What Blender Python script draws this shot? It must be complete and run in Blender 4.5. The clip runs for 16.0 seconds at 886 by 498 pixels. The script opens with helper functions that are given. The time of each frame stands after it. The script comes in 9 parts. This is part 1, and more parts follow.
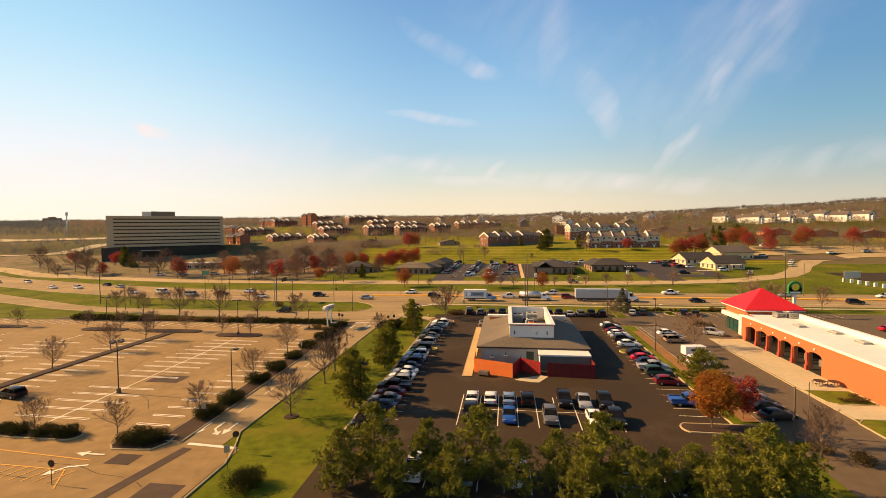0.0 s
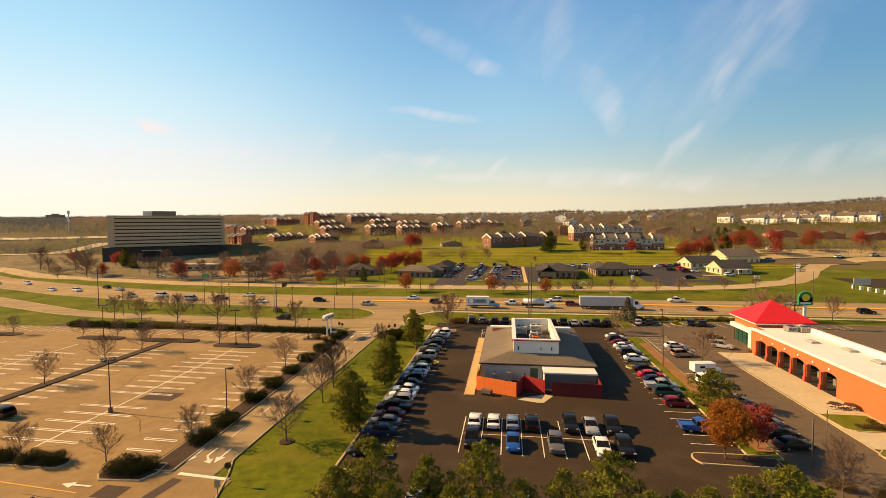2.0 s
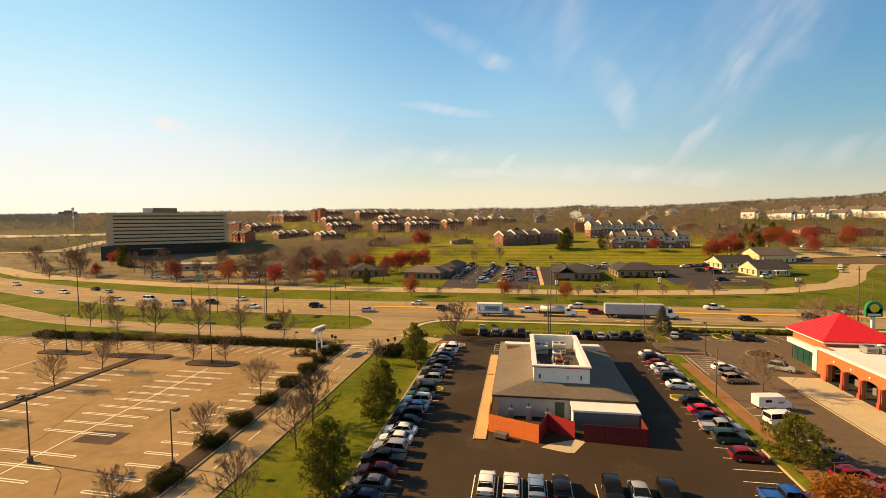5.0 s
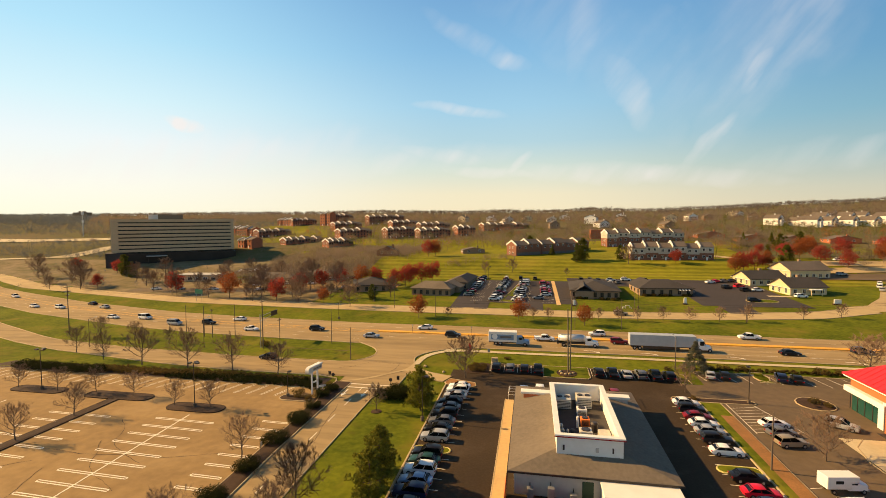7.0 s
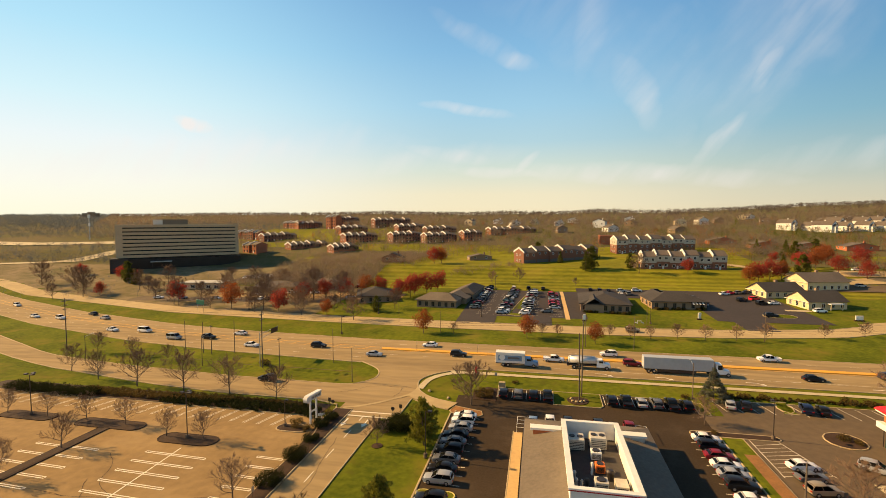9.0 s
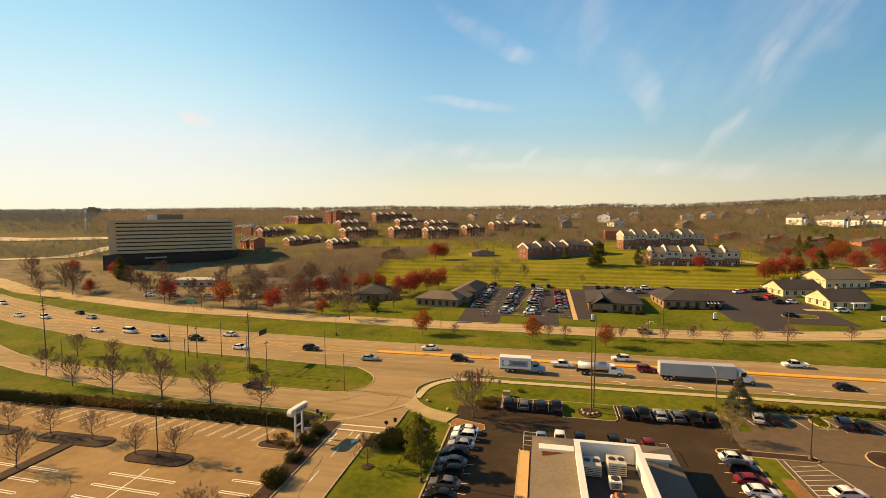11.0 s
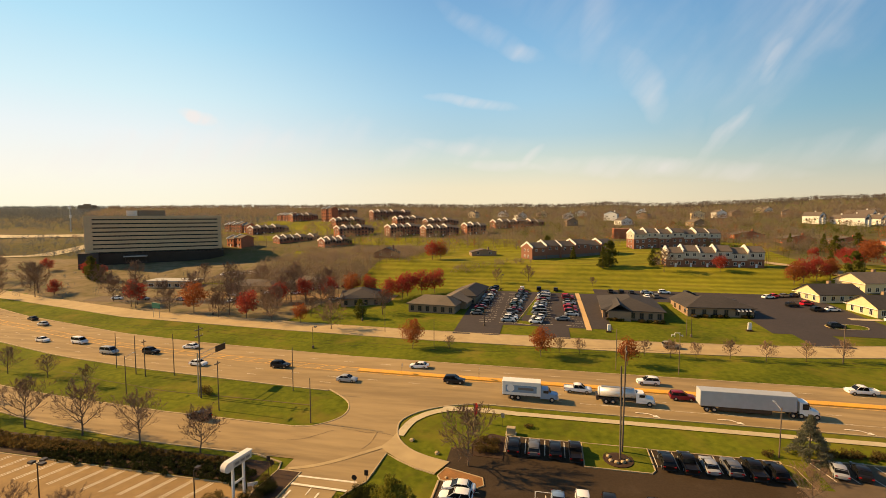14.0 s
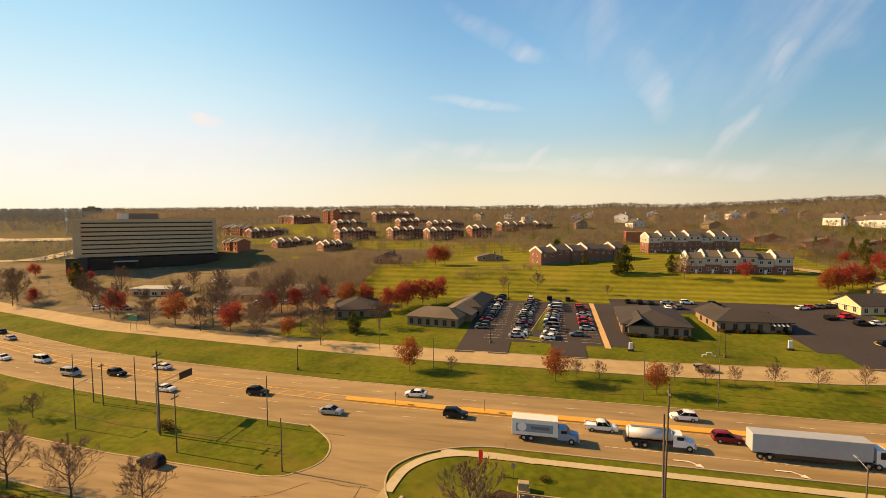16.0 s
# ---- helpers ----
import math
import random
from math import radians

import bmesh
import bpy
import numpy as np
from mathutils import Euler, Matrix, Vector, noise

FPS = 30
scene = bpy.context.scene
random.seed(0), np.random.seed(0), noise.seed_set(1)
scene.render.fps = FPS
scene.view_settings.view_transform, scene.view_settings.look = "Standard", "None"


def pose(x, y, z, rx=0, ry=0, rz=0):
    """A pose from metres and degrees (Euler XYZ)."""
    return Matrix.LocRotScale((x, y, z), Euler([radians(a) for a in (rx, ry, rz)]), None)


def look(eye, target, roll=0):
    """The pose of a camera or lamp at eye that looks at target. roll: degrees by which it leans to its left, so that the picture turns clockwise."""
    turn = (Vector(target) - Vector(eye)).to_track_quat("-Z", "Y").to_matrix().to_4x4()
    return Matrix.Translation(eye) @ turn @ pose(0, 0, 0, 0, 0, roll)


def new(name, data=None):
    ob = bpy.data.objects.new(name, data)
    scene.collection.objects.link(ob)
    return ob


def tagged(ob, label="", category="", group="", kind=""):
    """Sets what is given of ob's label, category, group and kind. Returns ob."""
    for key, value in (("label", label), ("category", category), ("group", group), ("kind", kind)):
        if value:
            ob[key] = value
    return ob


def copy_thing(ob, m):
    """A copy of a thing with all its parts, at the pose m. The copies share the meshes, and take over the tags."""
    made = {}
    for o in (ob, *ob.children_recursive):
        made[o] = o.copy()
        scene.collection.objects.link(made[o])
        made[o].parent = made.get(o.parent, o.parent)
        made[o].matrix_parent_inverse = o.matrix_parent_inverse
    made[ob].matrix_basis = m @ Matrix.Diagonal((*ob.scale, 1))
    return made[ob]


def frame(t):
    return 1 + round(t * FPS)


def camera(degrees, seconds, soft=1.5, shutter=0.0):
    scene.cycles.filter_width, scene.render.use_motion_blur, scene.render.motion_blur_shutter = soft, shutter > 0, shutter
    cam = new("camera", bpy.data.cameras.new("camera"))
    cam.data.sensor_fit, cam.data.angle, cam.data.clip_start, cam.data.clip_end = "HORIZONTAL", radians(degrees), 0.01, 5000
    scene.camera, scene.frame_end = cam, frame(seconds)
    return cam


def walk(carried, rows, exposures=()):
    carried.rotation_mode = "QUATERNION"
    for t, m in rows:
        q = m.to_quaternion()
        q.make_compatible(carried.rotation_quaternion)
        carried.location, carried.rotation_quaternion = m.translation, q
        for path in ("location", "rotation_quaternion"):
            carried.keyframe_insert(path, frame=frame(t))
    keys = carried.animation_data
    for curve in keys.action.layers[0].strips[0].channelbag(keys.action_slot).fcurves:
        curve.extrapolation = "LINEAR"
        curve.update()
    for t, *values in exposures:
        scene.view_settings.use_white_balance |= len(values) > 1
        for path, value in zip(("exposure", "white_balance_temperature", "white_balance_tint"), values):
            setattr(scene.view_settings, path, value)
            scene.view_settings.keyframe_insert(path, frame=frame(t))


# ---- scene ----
cam = camera(85.6, 16.0, soft=0.6)

PATH = [
    (0, (5.14, 29.119, 26.274), (4.878, 31.1, 26.185), -0.5),
    (1, (5.039, 29.679, 28.293), (4.774, 31.659, 28.204), -0.4),
    (2, (4.866, 31.911, 29.205), (4.594, 33.89, 29.103), -0.3),
    (3, (4.628, 36.04, 29.205), (4.347, 38.017, 29.095), -0.3),
    (4, (4.343, 41.759, 28.877), (4.045, 43.733, 28.76), -0.4),
    (6.5, (2.604, 57.698, 34.211), (2.25, 59.663, 34.089), -0.3),
    (7.2, (2.322, 60.507, 36.299), (1.952, 62.469, 36.179), -0.2),
    (8, (1.947, 62.498, 38.389), (1.566, 64.458, 38.277), -0.1),
    (9, (1.737, 64.947, 39.975), (1.344, 66.905, 39.853), -0.1),
    (12, (0.008, 80.546, 39.815), (-0.397, 82.498, 39.665), -0.2),
    (13, (-0.594, 87.655, 38.905), (-0.999, 89.608, 38.752), -0.3),
    (14, (-1.458, 94.907, 38.803), (-1.868, 96.859, 38.653), -0.0),
    (15, (-1.868, 101.758, 39.111), (-2.289, 103.707, 38.963), -0.0),
    (16, (-3.323, 109.842, 39.553), (-3.757, 111.789, 39.409), -0.1),
]
walk(cam, [(t, look(eye, target, roll)) for t, eye, target, roll in PATH], [(0.0, 0.82, 6700, 20), (2.0, 0.82, 6650, 16), (4.0, 0.82, 6600, 14), (7.0, 0.82, 6600, 13), (11.5, 0.77, 6600, 12), (14.0, 0.77, 6700, 15), (16.0, 0.79, 6750, 17)])

# ---------------------------------------------------------------- light
SUN_EL, SUN_AZ = 29.5, 5.0          # degrees above the horizon; degrees from -x towards +y
sun_dir = Vector((-math.cos(radians(SUN_EL)) * math.cos(radians(SUN_AZ)),
                  math.cos(radians(SUN_EL)) * math.sin(radians(SUN_AZ)), math.sin(radians(SUN_EL))))
sun = new("sun", bpy.data.lights.new("sun", "SUN"))
sun.data.energy, sun.data.angle, sun.data.color = 5.0, radians(0.6), (1.0, 0.655, 0.275)
sun.matrix_world = look(sun_dir * 300, (0, 0, 0))

world = bpy.data.worlds.new("sky")
scene.world = world
world.use_nodes = True
wt = world.node_tree
for n in list(wt.nodes):
    wt.nodes.remove(n)


def wnode(kind):
    return wt.nodes.new(kind)


w_out = wnode("ShaderNodeOutputWorld")
w_bg = wnode("ShaderNodeBackground")
w_sky = wnode("ShaderNodeTexSky")
w_sky.sky_type, w_sky.sun_disc = "NISHITA", False
w_sky.sun_elevation, w_sky.sun_rotation = radians(SUN_EL), radians(-90 + SUN_AZ)
w_sky.air_density, w_sky.dust_density, w_sky.ozone_density, w_sky.altitude = 1.0, 0.4, 1.2, 200.0
w_bg.inputs["Strength"].default_value = 0.069
w_co = wnode("ShaderNodeTexCoord")
# thin cirrus: streaked noise on the sky's directions, gathered in a few wisps
w_sep = wnode("ShaderNodeSeparateXYZ")
wt.links.new(w_co.outputs["Generated"], w_sep.inputs[0])


def wmath(op, a, b=None, c=None):
    n = wnode("ShaderNodeMath")
    n.operation = op
    for i, v in enumerate((a, b, c)):
        if v is None:
            continue
        if isinstance(v, (int, float)):
            n.inputs[i].default_value = v
        else:
            wt.links.new(v, n.inputs[i])
    return n.outputs[0]


w_x = wmath("DIVIDE", w_sep.outputs[0], wmath("MAXIMUM", w_sep.outputs[1], 0.05))
w_z = wmath("DIVIDE", w_sep.outputs[2], wmath("MAXIMUM", w_sep.outputs[1], 0.05))
w_vec = wnode("ShaderNodeCombineXYZ")
wt.links.new(w_x, w_vec.inputs[0])
wt.links.new(w_z, w_vec.inputs[1])


def wisp(cx, cz, angle, length, width, gain):
    """One wisp of cirrus round the direction (cx, 1, cz)."""
    c, s = math.cos(radians(angle)), math.sin(radians(angle))
    dx, dz = wmath("SUBTRACT", w_x, cx), wmath("SUBTRACT", w_z, cz)
    u = wmath("ADD", wmath("MULTIPLY", dx, c / length), wmath("MULTIPLY", dz, s / length))
    v = wmath("ADD", wmath("MULTIPLY", dx, -s / width), wmath("MULTIPLY", dz, c / width))
    v = wmath("ADD", v, wmath("MULTIPLY", wmath("SUBTRACT", w_warp.outputs["Fac"], 0.5), 2.2))
    r = wmath("ADD", wmath("MULTIPLY", u, u), wmath("MULTIPLY", v, v))
    return wmath("MULTIPLY", wmath("MAXIMUM", wmath("SUBTRACT", 1.0, r), 0.0), gain)


w_warp = wnode("ShaderNodeTexNoise")
w_warp.inputs["Scale"].default_value, w_warp.inputs["Detail"].default_value = 9.0, 6.0
wt.links.new(w_vec.outputs[0], w_warp.inputs["Vector"])
w_fine = wnode("ShaderNodeTexNoise")
w_fine.inputs["Scale"].default_value, w_fine.inputs["Detail"].default_value = 7.0, 9.0
w_map = wnode("ShaderNodeMapping")
w_map.inputs["Scale"].default_value = (0.7, 3.2, 1.0)
w_turn = wnode("ShaderNodeMapping")
w_turn.inputs["Rotation"].default_value = (0, 0, radians(-50))
wt.links.new(w_vec.outputs[0], w_turn.inputs["Vector"])
wt.links.new(w_turn.outputs[0], w_map.inputs["Vector"])
wt.links.new(w_map.outputs[0], w_fine.inputs["Vector"])
total = None
for args in ((0.33, 0.147, 48, 0.075, 0.015, 0.55), (0.41, 0.275, 58, 0.05, 0.016, 0.38), (0.46, 0.33, 56, 0.26, 0.060, 0.24), (0.185, 0.25, -64, 0.085, 0.034, 0.30), (-0.15, 0.228, -10, 0.11, 0.013, 0.50),
             (-0.045, 0.318, -15, 0.045, 0.018, 0.24), (-0.125, 0.37, -34, 0.13, 0.024, 0.26), (-0.80, 0.225, -16, 0.060, 0.016, 1.5), (0.44, 0.42, 54, 0.34, 0.09, 0.16), (0.58, 0.40, 52, 0.24, 0.06, 0.12),
             (-0.09, 0.098, -4, 0.10, 0.012, 0.55), (0.20, 0.088, -3, 0.30, 0.024, 0.50), (-0.19, 0.137, -12, 0.10, 0.016, 0.35), (0.0, 0.46, -40, 0.5, 0.10, 0.12), (0.10, 0.40, 80, 0.14, 0.03, 0.14),
             (-0.9, 0.15, 2, 0.7, 0.06, 0.35), (-0.025, 0.117, 42, 0.035, 0.010, 0.75), (0.62, 0.13, 8, 0.3, 0.03, 0.25), (-0.3, 0.12, 4, 0.3, 0.03, 0.25)):
    one = wisp(*args)
    total = one if total is None else wmath("ADD", total, one)
w_cov = wmath("MULTIPLY", total, wmath("MULTIPLY", wmath("MAXIMUM", wmath("SUBTRACT", w_fine.outputs["Fac"], 0.28), 0.0), 2.3))
w_cov = wmath("MULTIPLY", wmath("MINIMUM", w_cov, 0.8), wmath("GREATER_THAN", w_sep.outputs[1], 0.06))


# the clear sky's colour by height, in three directions: towards the sun, ahead and away from it
def srgb(r, g, b):
    return tuple(((c / 255 + 0.055) / 1.055) ** 2.4 if c > 10 else c / 3295 for c in (r, g, b))


def sky_ramp(stops):
    n = wnode("ShaderNodeValToRGB")
    n.color_ramp.interpolation = "LINEAR"
    while len(n.color_ramp.elements) < len(stops):
        n.color_ramp.elements.new(0.5)
    for e, (el, col) in zip(n.color_ramp.elements, stops):
        e.position = math.sin(radians(el))
        e.color = (*srgb(*col), 1)
    wt.links.new(wmath("MAXIMUM", w_sep.outputs[2], 0.0), n.inputs["Fac"])
    return n.outputs["Color"]


w_left = sky_ramp(((0, (255, 250, 222)), (4, (254, 252, 236)), (8, (242, 251, 248)), (12, (218, 248, 252)), (18, (182, 233, 252)), (26, (150, 208, 242)), (45, (112, 145, 180)), (90, (60, 80, 110))))
w_front = sky_ramp(((0, (252, 236, 196)), (3, (247, 235, 198)), (6, (217, 229, 212)), (9, (184, 218, 226)), (13, (164, 212, 235)), (19, (136, 192, 229)), (26, (114, 168, 214)), (45, (82, 114, 152)), (90, (54, 72, 102))))
w_right = sky_ramp(((0, (226, 206, 168)), (3, (205, 203, 180)), (6, (166, 192, 190)), (10, (130, 180, 198)), (15, (106, 163, 199)), (24, (92, 147, 196)), (45, (70, 98, 136)), (90, (50, 68, 98))))


def wmix(fac, c1, c2, kind="MIX"):
    n = wnode("ShaderNodeMixRGB")
    n.blend_type = kind
    for v, k in ((fac, "Fac"), (c1, "Color1"), (c2, "Color2")):
        if isinstance(v, (int, float)):
            n.inputs[k].default_value = v
        elif isinstance(v, tuple):
            n.inputs[k].default_value = (*v, 1)
        else:
            wt.links.new(v, n.inputs[k])
    return n.outputs[0]


def wrange(v, a, b):
    n = wnode("ShaderNodeMapRange")
    n.interpolation_type = "SMOOTHSTEP"
    n.inputs["From Min"].default_value, n.inputs["From Max"].default_value = a, b
    wt.links.new(v, n.inputs["Value"])
    return n.outputs[0]


w_clear = wmix(wrange(w_sep.outputs[0], -0.72, -0.12), w_left, w_front)
w_clear = wmix(wrange(w_sep.outputs[0], -0.05, 0.62), w_clear, w_right)
w_haze = wmix(1.0, wmix(1.0, w_clear, (7.4, 7.4, 7.4), "MULTIPLY"), wmix(1.0, w_sky.outputs[0], (0.08, 0.10, 0.11), "MULTIPLY"), "ADD")
w_mix = wnode("ShaderNodeMixRGB")
w_mix.inputs["Color2"].default_value = (7.7, 7.3, 6.9, 1)
wt.links.new(w_cov, w_mix.inputs["Fac"])
wt.links.new(w_haze, w_mix.inputs["Color1"])
wt.links.new(w_mix.outputs[0], w_bg.inputs["Color"])
wt.links.new(w_bg.outputs[0], w_out.inputs["Surface"])


# ---------------------------------------------------------------- materials
def material(name, col, rough=0.8, second=None, grain=1.5, coarse=0.12, amount=0.5, bump=0.2, bump_scale=None, metal=0.0,
             per_object=0.0, per_island=0.0, coords="Object", stretch=(1, 1, 1), coat=0.0):
    """A surface with two scales of variation between col and second, and a fine relief."""
    m = bpy.data.materials.new(name)
    m.use_nodes = True
    t = m.node_tree
    b = t.nodes["Principled BSDF"]
    second = second or tuple(c * 0.6 for c in col)
    if coords == "World":
        src = t.nodes.new("ShaderNodeNewGeometry").outputs["Position"]
    else:
        src = t.nodes.new("ShaderNodeTexCoord").outputs[coords]
    mp = t.nodes.new("ShaderNodeMapping")
    mp.inputs["Scale"].default_value = stretch
    t.links.new(src, mp.inputs["Vector"])
    n1, n2 = t.nodes.new("ShaderNodeTexNoise"), t.nodes.new("ShaderNodeTexNoise")
    n1.inputs["Scale"].default_value, n1.inputs["Detail"].default_value = grain, 6
    n2.inputs["Scale"].default_value, n2.inputs["Detail"].default_value = coarse, 4
    for n in (n1, n2):
        t.links.new(mp.outputs[0], n.inputs["Vector"])
    add = t.nodes.new("ShaderNodeMath")
    add.operation = "ADD"
    t.links.new(n1.outputs["Fac"], add.inputs[0])
    t.links.new(n2.outputs["Fac"], add.inputs[1])
    rng = t.nodes.new("ShaderNodeMapRange")
    rng.inputs["From Min"].default_value, rng.inputs["From Max"].default_value = 0.72, 1.28
    rng.inputs["To Min"].default_value, rng.inputs["To Max"].default_value = 0.0, amount
    t.links.new(add.outputs[0], rng.inputs["Value"])
    fac = rng.outputs[0]
    for value, socket in ((per_object, "obj"), (per_island, "isl")):
        if value:
            r = t.nodes.new("ShaderNodeObjectInfo").outputs["Random"] if socket == "obj" else \
                t.nodes.new("ShaderNodeNewGeometry").outputs["Random Per Island"]
            ma = t.nodes.new("ShaderNodeMath")
            ma.operation = "MULTIPLY_ADD"
            ma.inputs[1].default_value = value
            t.links.new(r, ma.inputs[0])
            t.links.new(fac, ma.inputs[2])
            fac = ma.outputs[0]
    mix = t.nodes.new("ShaderNodeMixRGB")
    mix.inputs["Color1"].default_value, mix.inputs["Color2"].default_value = (*col, 1), (*second, 1)
    t.links.new(fac, mix.inputs["Fac"])
    t.links.new(mix.outputs[0], b.inputs["Base Color"])
    b.inputs["Roughness"].default_value, b.inputs["Metallic"].default_value = rough, metal
    b.inputs["Coat Weight"].default_value = coat
    b.inputs["Specular IOR Level"].default_value = 0.3 if rough > 0.6 else 0.5
    if bump:
        bp = t.nodes.new("ShaderNodeBump")
        bp.inputs["Strength"].default_value, bp.inputs["Distance"].default_value = bump, 0.05
        if bump_scale:
            n3 = t.nodes.new("ShaderNodeTexNoise")
            n3.inputs["Scale"].default_value, n3.inputs["Detail"].default_value = bump_scale, 3
            t.links.new(mp.outputs[0], n3.inputs["Vector"])
            t.links.new(n3.outputs["Fac"], bp.inputs["Height"])
        else:
            t.links.new(n1.outputs["Fac"], bp.inputs["Height"])
        t.links.new(bp.outputs[0], b.inputs["Normal"])
    return m


def brick_material(name, c1, c2, mortar, scale=1.0):
    m = material(name, c1, 0.85, c2, 4.0, 0.3, 0.5, 0.15)
    t = m.node_tree
    b = t.nodes["Principled BSDF"]
    br = t.nodes.new("ShaderNodeTexBrick")
    br.inputs["Color1"].default_value, br.inputs["Color2"].default_value, br.inputs["Mortar"].default_value = (*c1, 1), (*c2, 1), (*mortar, 1)
    br.inputs["Scale"].default_value = 4.0 * scale
    br.inputs["Mortar Size"].default_value = 0.012
    br.inputs["Brick Width"].default_value, br.inputs["Row Height"].default_value = 0.9, 0.3
    tc = t.nodes.new("ShaderNodeTexCoord")
    sp, cb, ad = t.nodes.new("ShaderNodeSeparateXYZ"), t.nodes.new("ShaderNodeCombineXYZ"), t.nodes.new("ShaderNodeMath")
    t.links.new(tc.outputs["Object"], sp.inputs[0])
    t.links.new(sp.outputs[0], ad.inputs[0])
    t.links.new(sp.outputs[1], ad.inputs[1])
    t.links.new(ad.outputs[0], cb.inputs[0])
    t.links.new(sp.outputs[2], cb.inputs[1])
    t.links.new(cb.outputs[0], br.inputs["Vector"])
    old = b.inputs["Base Color"].links[0].from_socket
    mx = t.nodes.new("ShaderNodeMixRGB")
    mx.inputs["Fac"].default_value = 0.45
    t.links.new(old, mx.inputs["Color1"])
    t.links.new(br.outputs["Color"], mx.inputs["Color2"])
    t.links.new(mx.outputs[0], b.inputs["Base Color"])
    return m


def stripes(m, width, strength, axis=1):
    """Mowing or tyre-track stripes laid over a material, in world metres."""
    t = m.node_tree
    b = t.nodes["Principled BSDF"]
    g = t.nodes.new("ShaderNodeNewGeometry")
    sp, mu, sn, mr = (t.nodes.new(k) for k in ("ShaderNodeSeparateXYZ", "ShaderNodeMath", "ShaderNodeMath", "ShaderNodeMapRange"))
    t.links.new(g.outputs["Position"], sp.inputs[0])
    mu.operation, sn.operation = "MULTIPLY", "SINE"
    mu.inputs[1].default_value = math.pi / width
    t.links.new(sp.outputs[axis], mu.inputs[0])
    t.links.new(mu.outputs[0], sn.inputs[0])
    mr.inputs["From Min"].default_value, mr.inputs["From Max"].default_value = -1, 1
    mr.inputs["To Min"].default_value, mr.inputs["To Max"].default_value = 1 - strength, 1 + strength
    t.links.new(sn.outputs[0], mr.inputs["Value"])
    mx = t.nodes.new("ShaderNodeMixRGB")
    mx.blend_type = "MULTIPLY"
    mx.inputs["Fac"].default_value = 1
    t.links.new(b.inputs["Base Color"].links[0].from_socket, mx.inputs["Color1"])
    t.links.new(mr.outputs[0], mx.inputs["Color2"])
    t.links.new(mx.outputs[0], b.inputs["Base Color"])
    return m


def blotch(m, col, scale, lo, hi, amount, stretch=(1, 1, 1)):
    """Irregular patches of another colour laid over a material: dry grass, stains, worn spots; in world metres."""
    t = m.node_tree
    b = t.nodes["Principled BSDF"]
    g, mp, n, mr, mx = (t.nodes.new(k) for k in ("ShaderNodeNewGeometry", "ShaderNodeMapping", "ShaderNodeTexNoise", "ShaderNodeMapRange", "ShaderNodeMixRGB"))
    mp.inputs["Scale"].default_value = stretch
    t.links.new(g.outputs["Position"], mp.inputs["Vector"])
    t.links.new(mp.outputs[0], n.inputs["Vector"])
    n.inputs["Scale"].default_value, n.inputs["Detail"].default_value, n.inputs["Roughness"].default_value = scale, 7, 0.62
    mr.inputs["From Min"].default_value, mr.inputs["From Max"].default_value, mr.inputs["To Max"].default_value = lo, hi, amount
    t.links.new(n.outputs["Fac"], mr.inputs["Value"])
    t.links.new(mr.outputs[0], mx.inputs["Fac"])
    t.links.new(b.inputs["Base Color"].links[0].from_socket, mx.inputs["Color1"])
    mx.inputs["Color2"].default_value = (*col, 1)
    t.links.new(mx.outputs[0], b.inputs["Base Color"])
    return m


def leafy(name, col, second, grain=0.8, coarse=0.2, amount=0.6, per_island=0.45, per_object=0.0, coords="Object", through_light=0.45):
    """Leaves: a matt surface that lets part of the light through."""
    m = material(name, col, 0.9, second, grain, coarse, amount, 0.0, per_island=per_island, per_object=per_object, coords=coords)
    t = m.node_tree
    b = t.nodes["Principled BSDF"]
    b.inputs["Specular IOR Level"].default_value = 0.1
    tr, mx = t.nodes.new("ShaderNodeBsdfTranslucent"), t.nodes.new("ShaderNodeMixShader")
    t.links.new(b.inputs["Base Color"].links[0].from_socket, tr.inputs["Color"])
    mx.inputs["Fac"].default_value = through_light
    t.links.new(b.outputs[0], mx.inputs[1])
    t.links.new(tr.outputs[0], mx.inputs[2])
    t.links.new(mx.outputs[0], t.nodes["Material Output"].inputs["Surface"])
    return m


def matt(m, level=0.04):
    m.node_tree.nodes["Principled BSDF"].inputs["Specular IOR Level"].default_value = level
    return m


GRASS = matt(material("grass", (0.160, 0.170, 0.012), 0.97, (0.068, 0.086, 0.007), 0.8, 0.06, 1.0, 0.7, 3.0, coords="World"))
MEADOW = matt(stripes(material("mown_grass", (0.232, 0.214, 0.016), 0.97, (0.128, 0.128, 0.012), 0.3, 0.02, 0.9, 0.5, 2.0, coords="World"), 3.4, 0.20))
WOODFLOOR = matt(material("leaf_litter", (0.165, 0.122, 0.060), 0.97, (0.105, 0.105, 0.034), 0.25, 0.012, 1.0, 0.5, 1.0, coords="World"))
DRYFIELD = matt(material("dry_field", (0.27, 0.200, 0.115), 0.95, (0.15, 0.125, 0.055), 0.2, 0.03, 1.0, 0.3, 1.0, coords="World"))
ASPHALT = matt(material("asphalt", (0.041, 0.027, 0.014), 0.9, (0.064, 0.042, 0.022), 3.0, 0.07, 0.9, 0.3, 12.0, coords="World"), 0.15)
OLDASPHALT = matt(material("worn_asphalt", (0.350, 0.226, 0.092), 0.95, (0.240, 0.153, 0.064), 0.6, 0.05, 0.9, 0.3, 9.0, coords="World"), 0.15)
GREYASPHALT = material("grey_asphalt", (0.150, 0.104, 0.056), 0.92, (0.100, 0.070, 0.039), 0.8, 0.06, 0.8, 0.25, 9.0, coords="World")
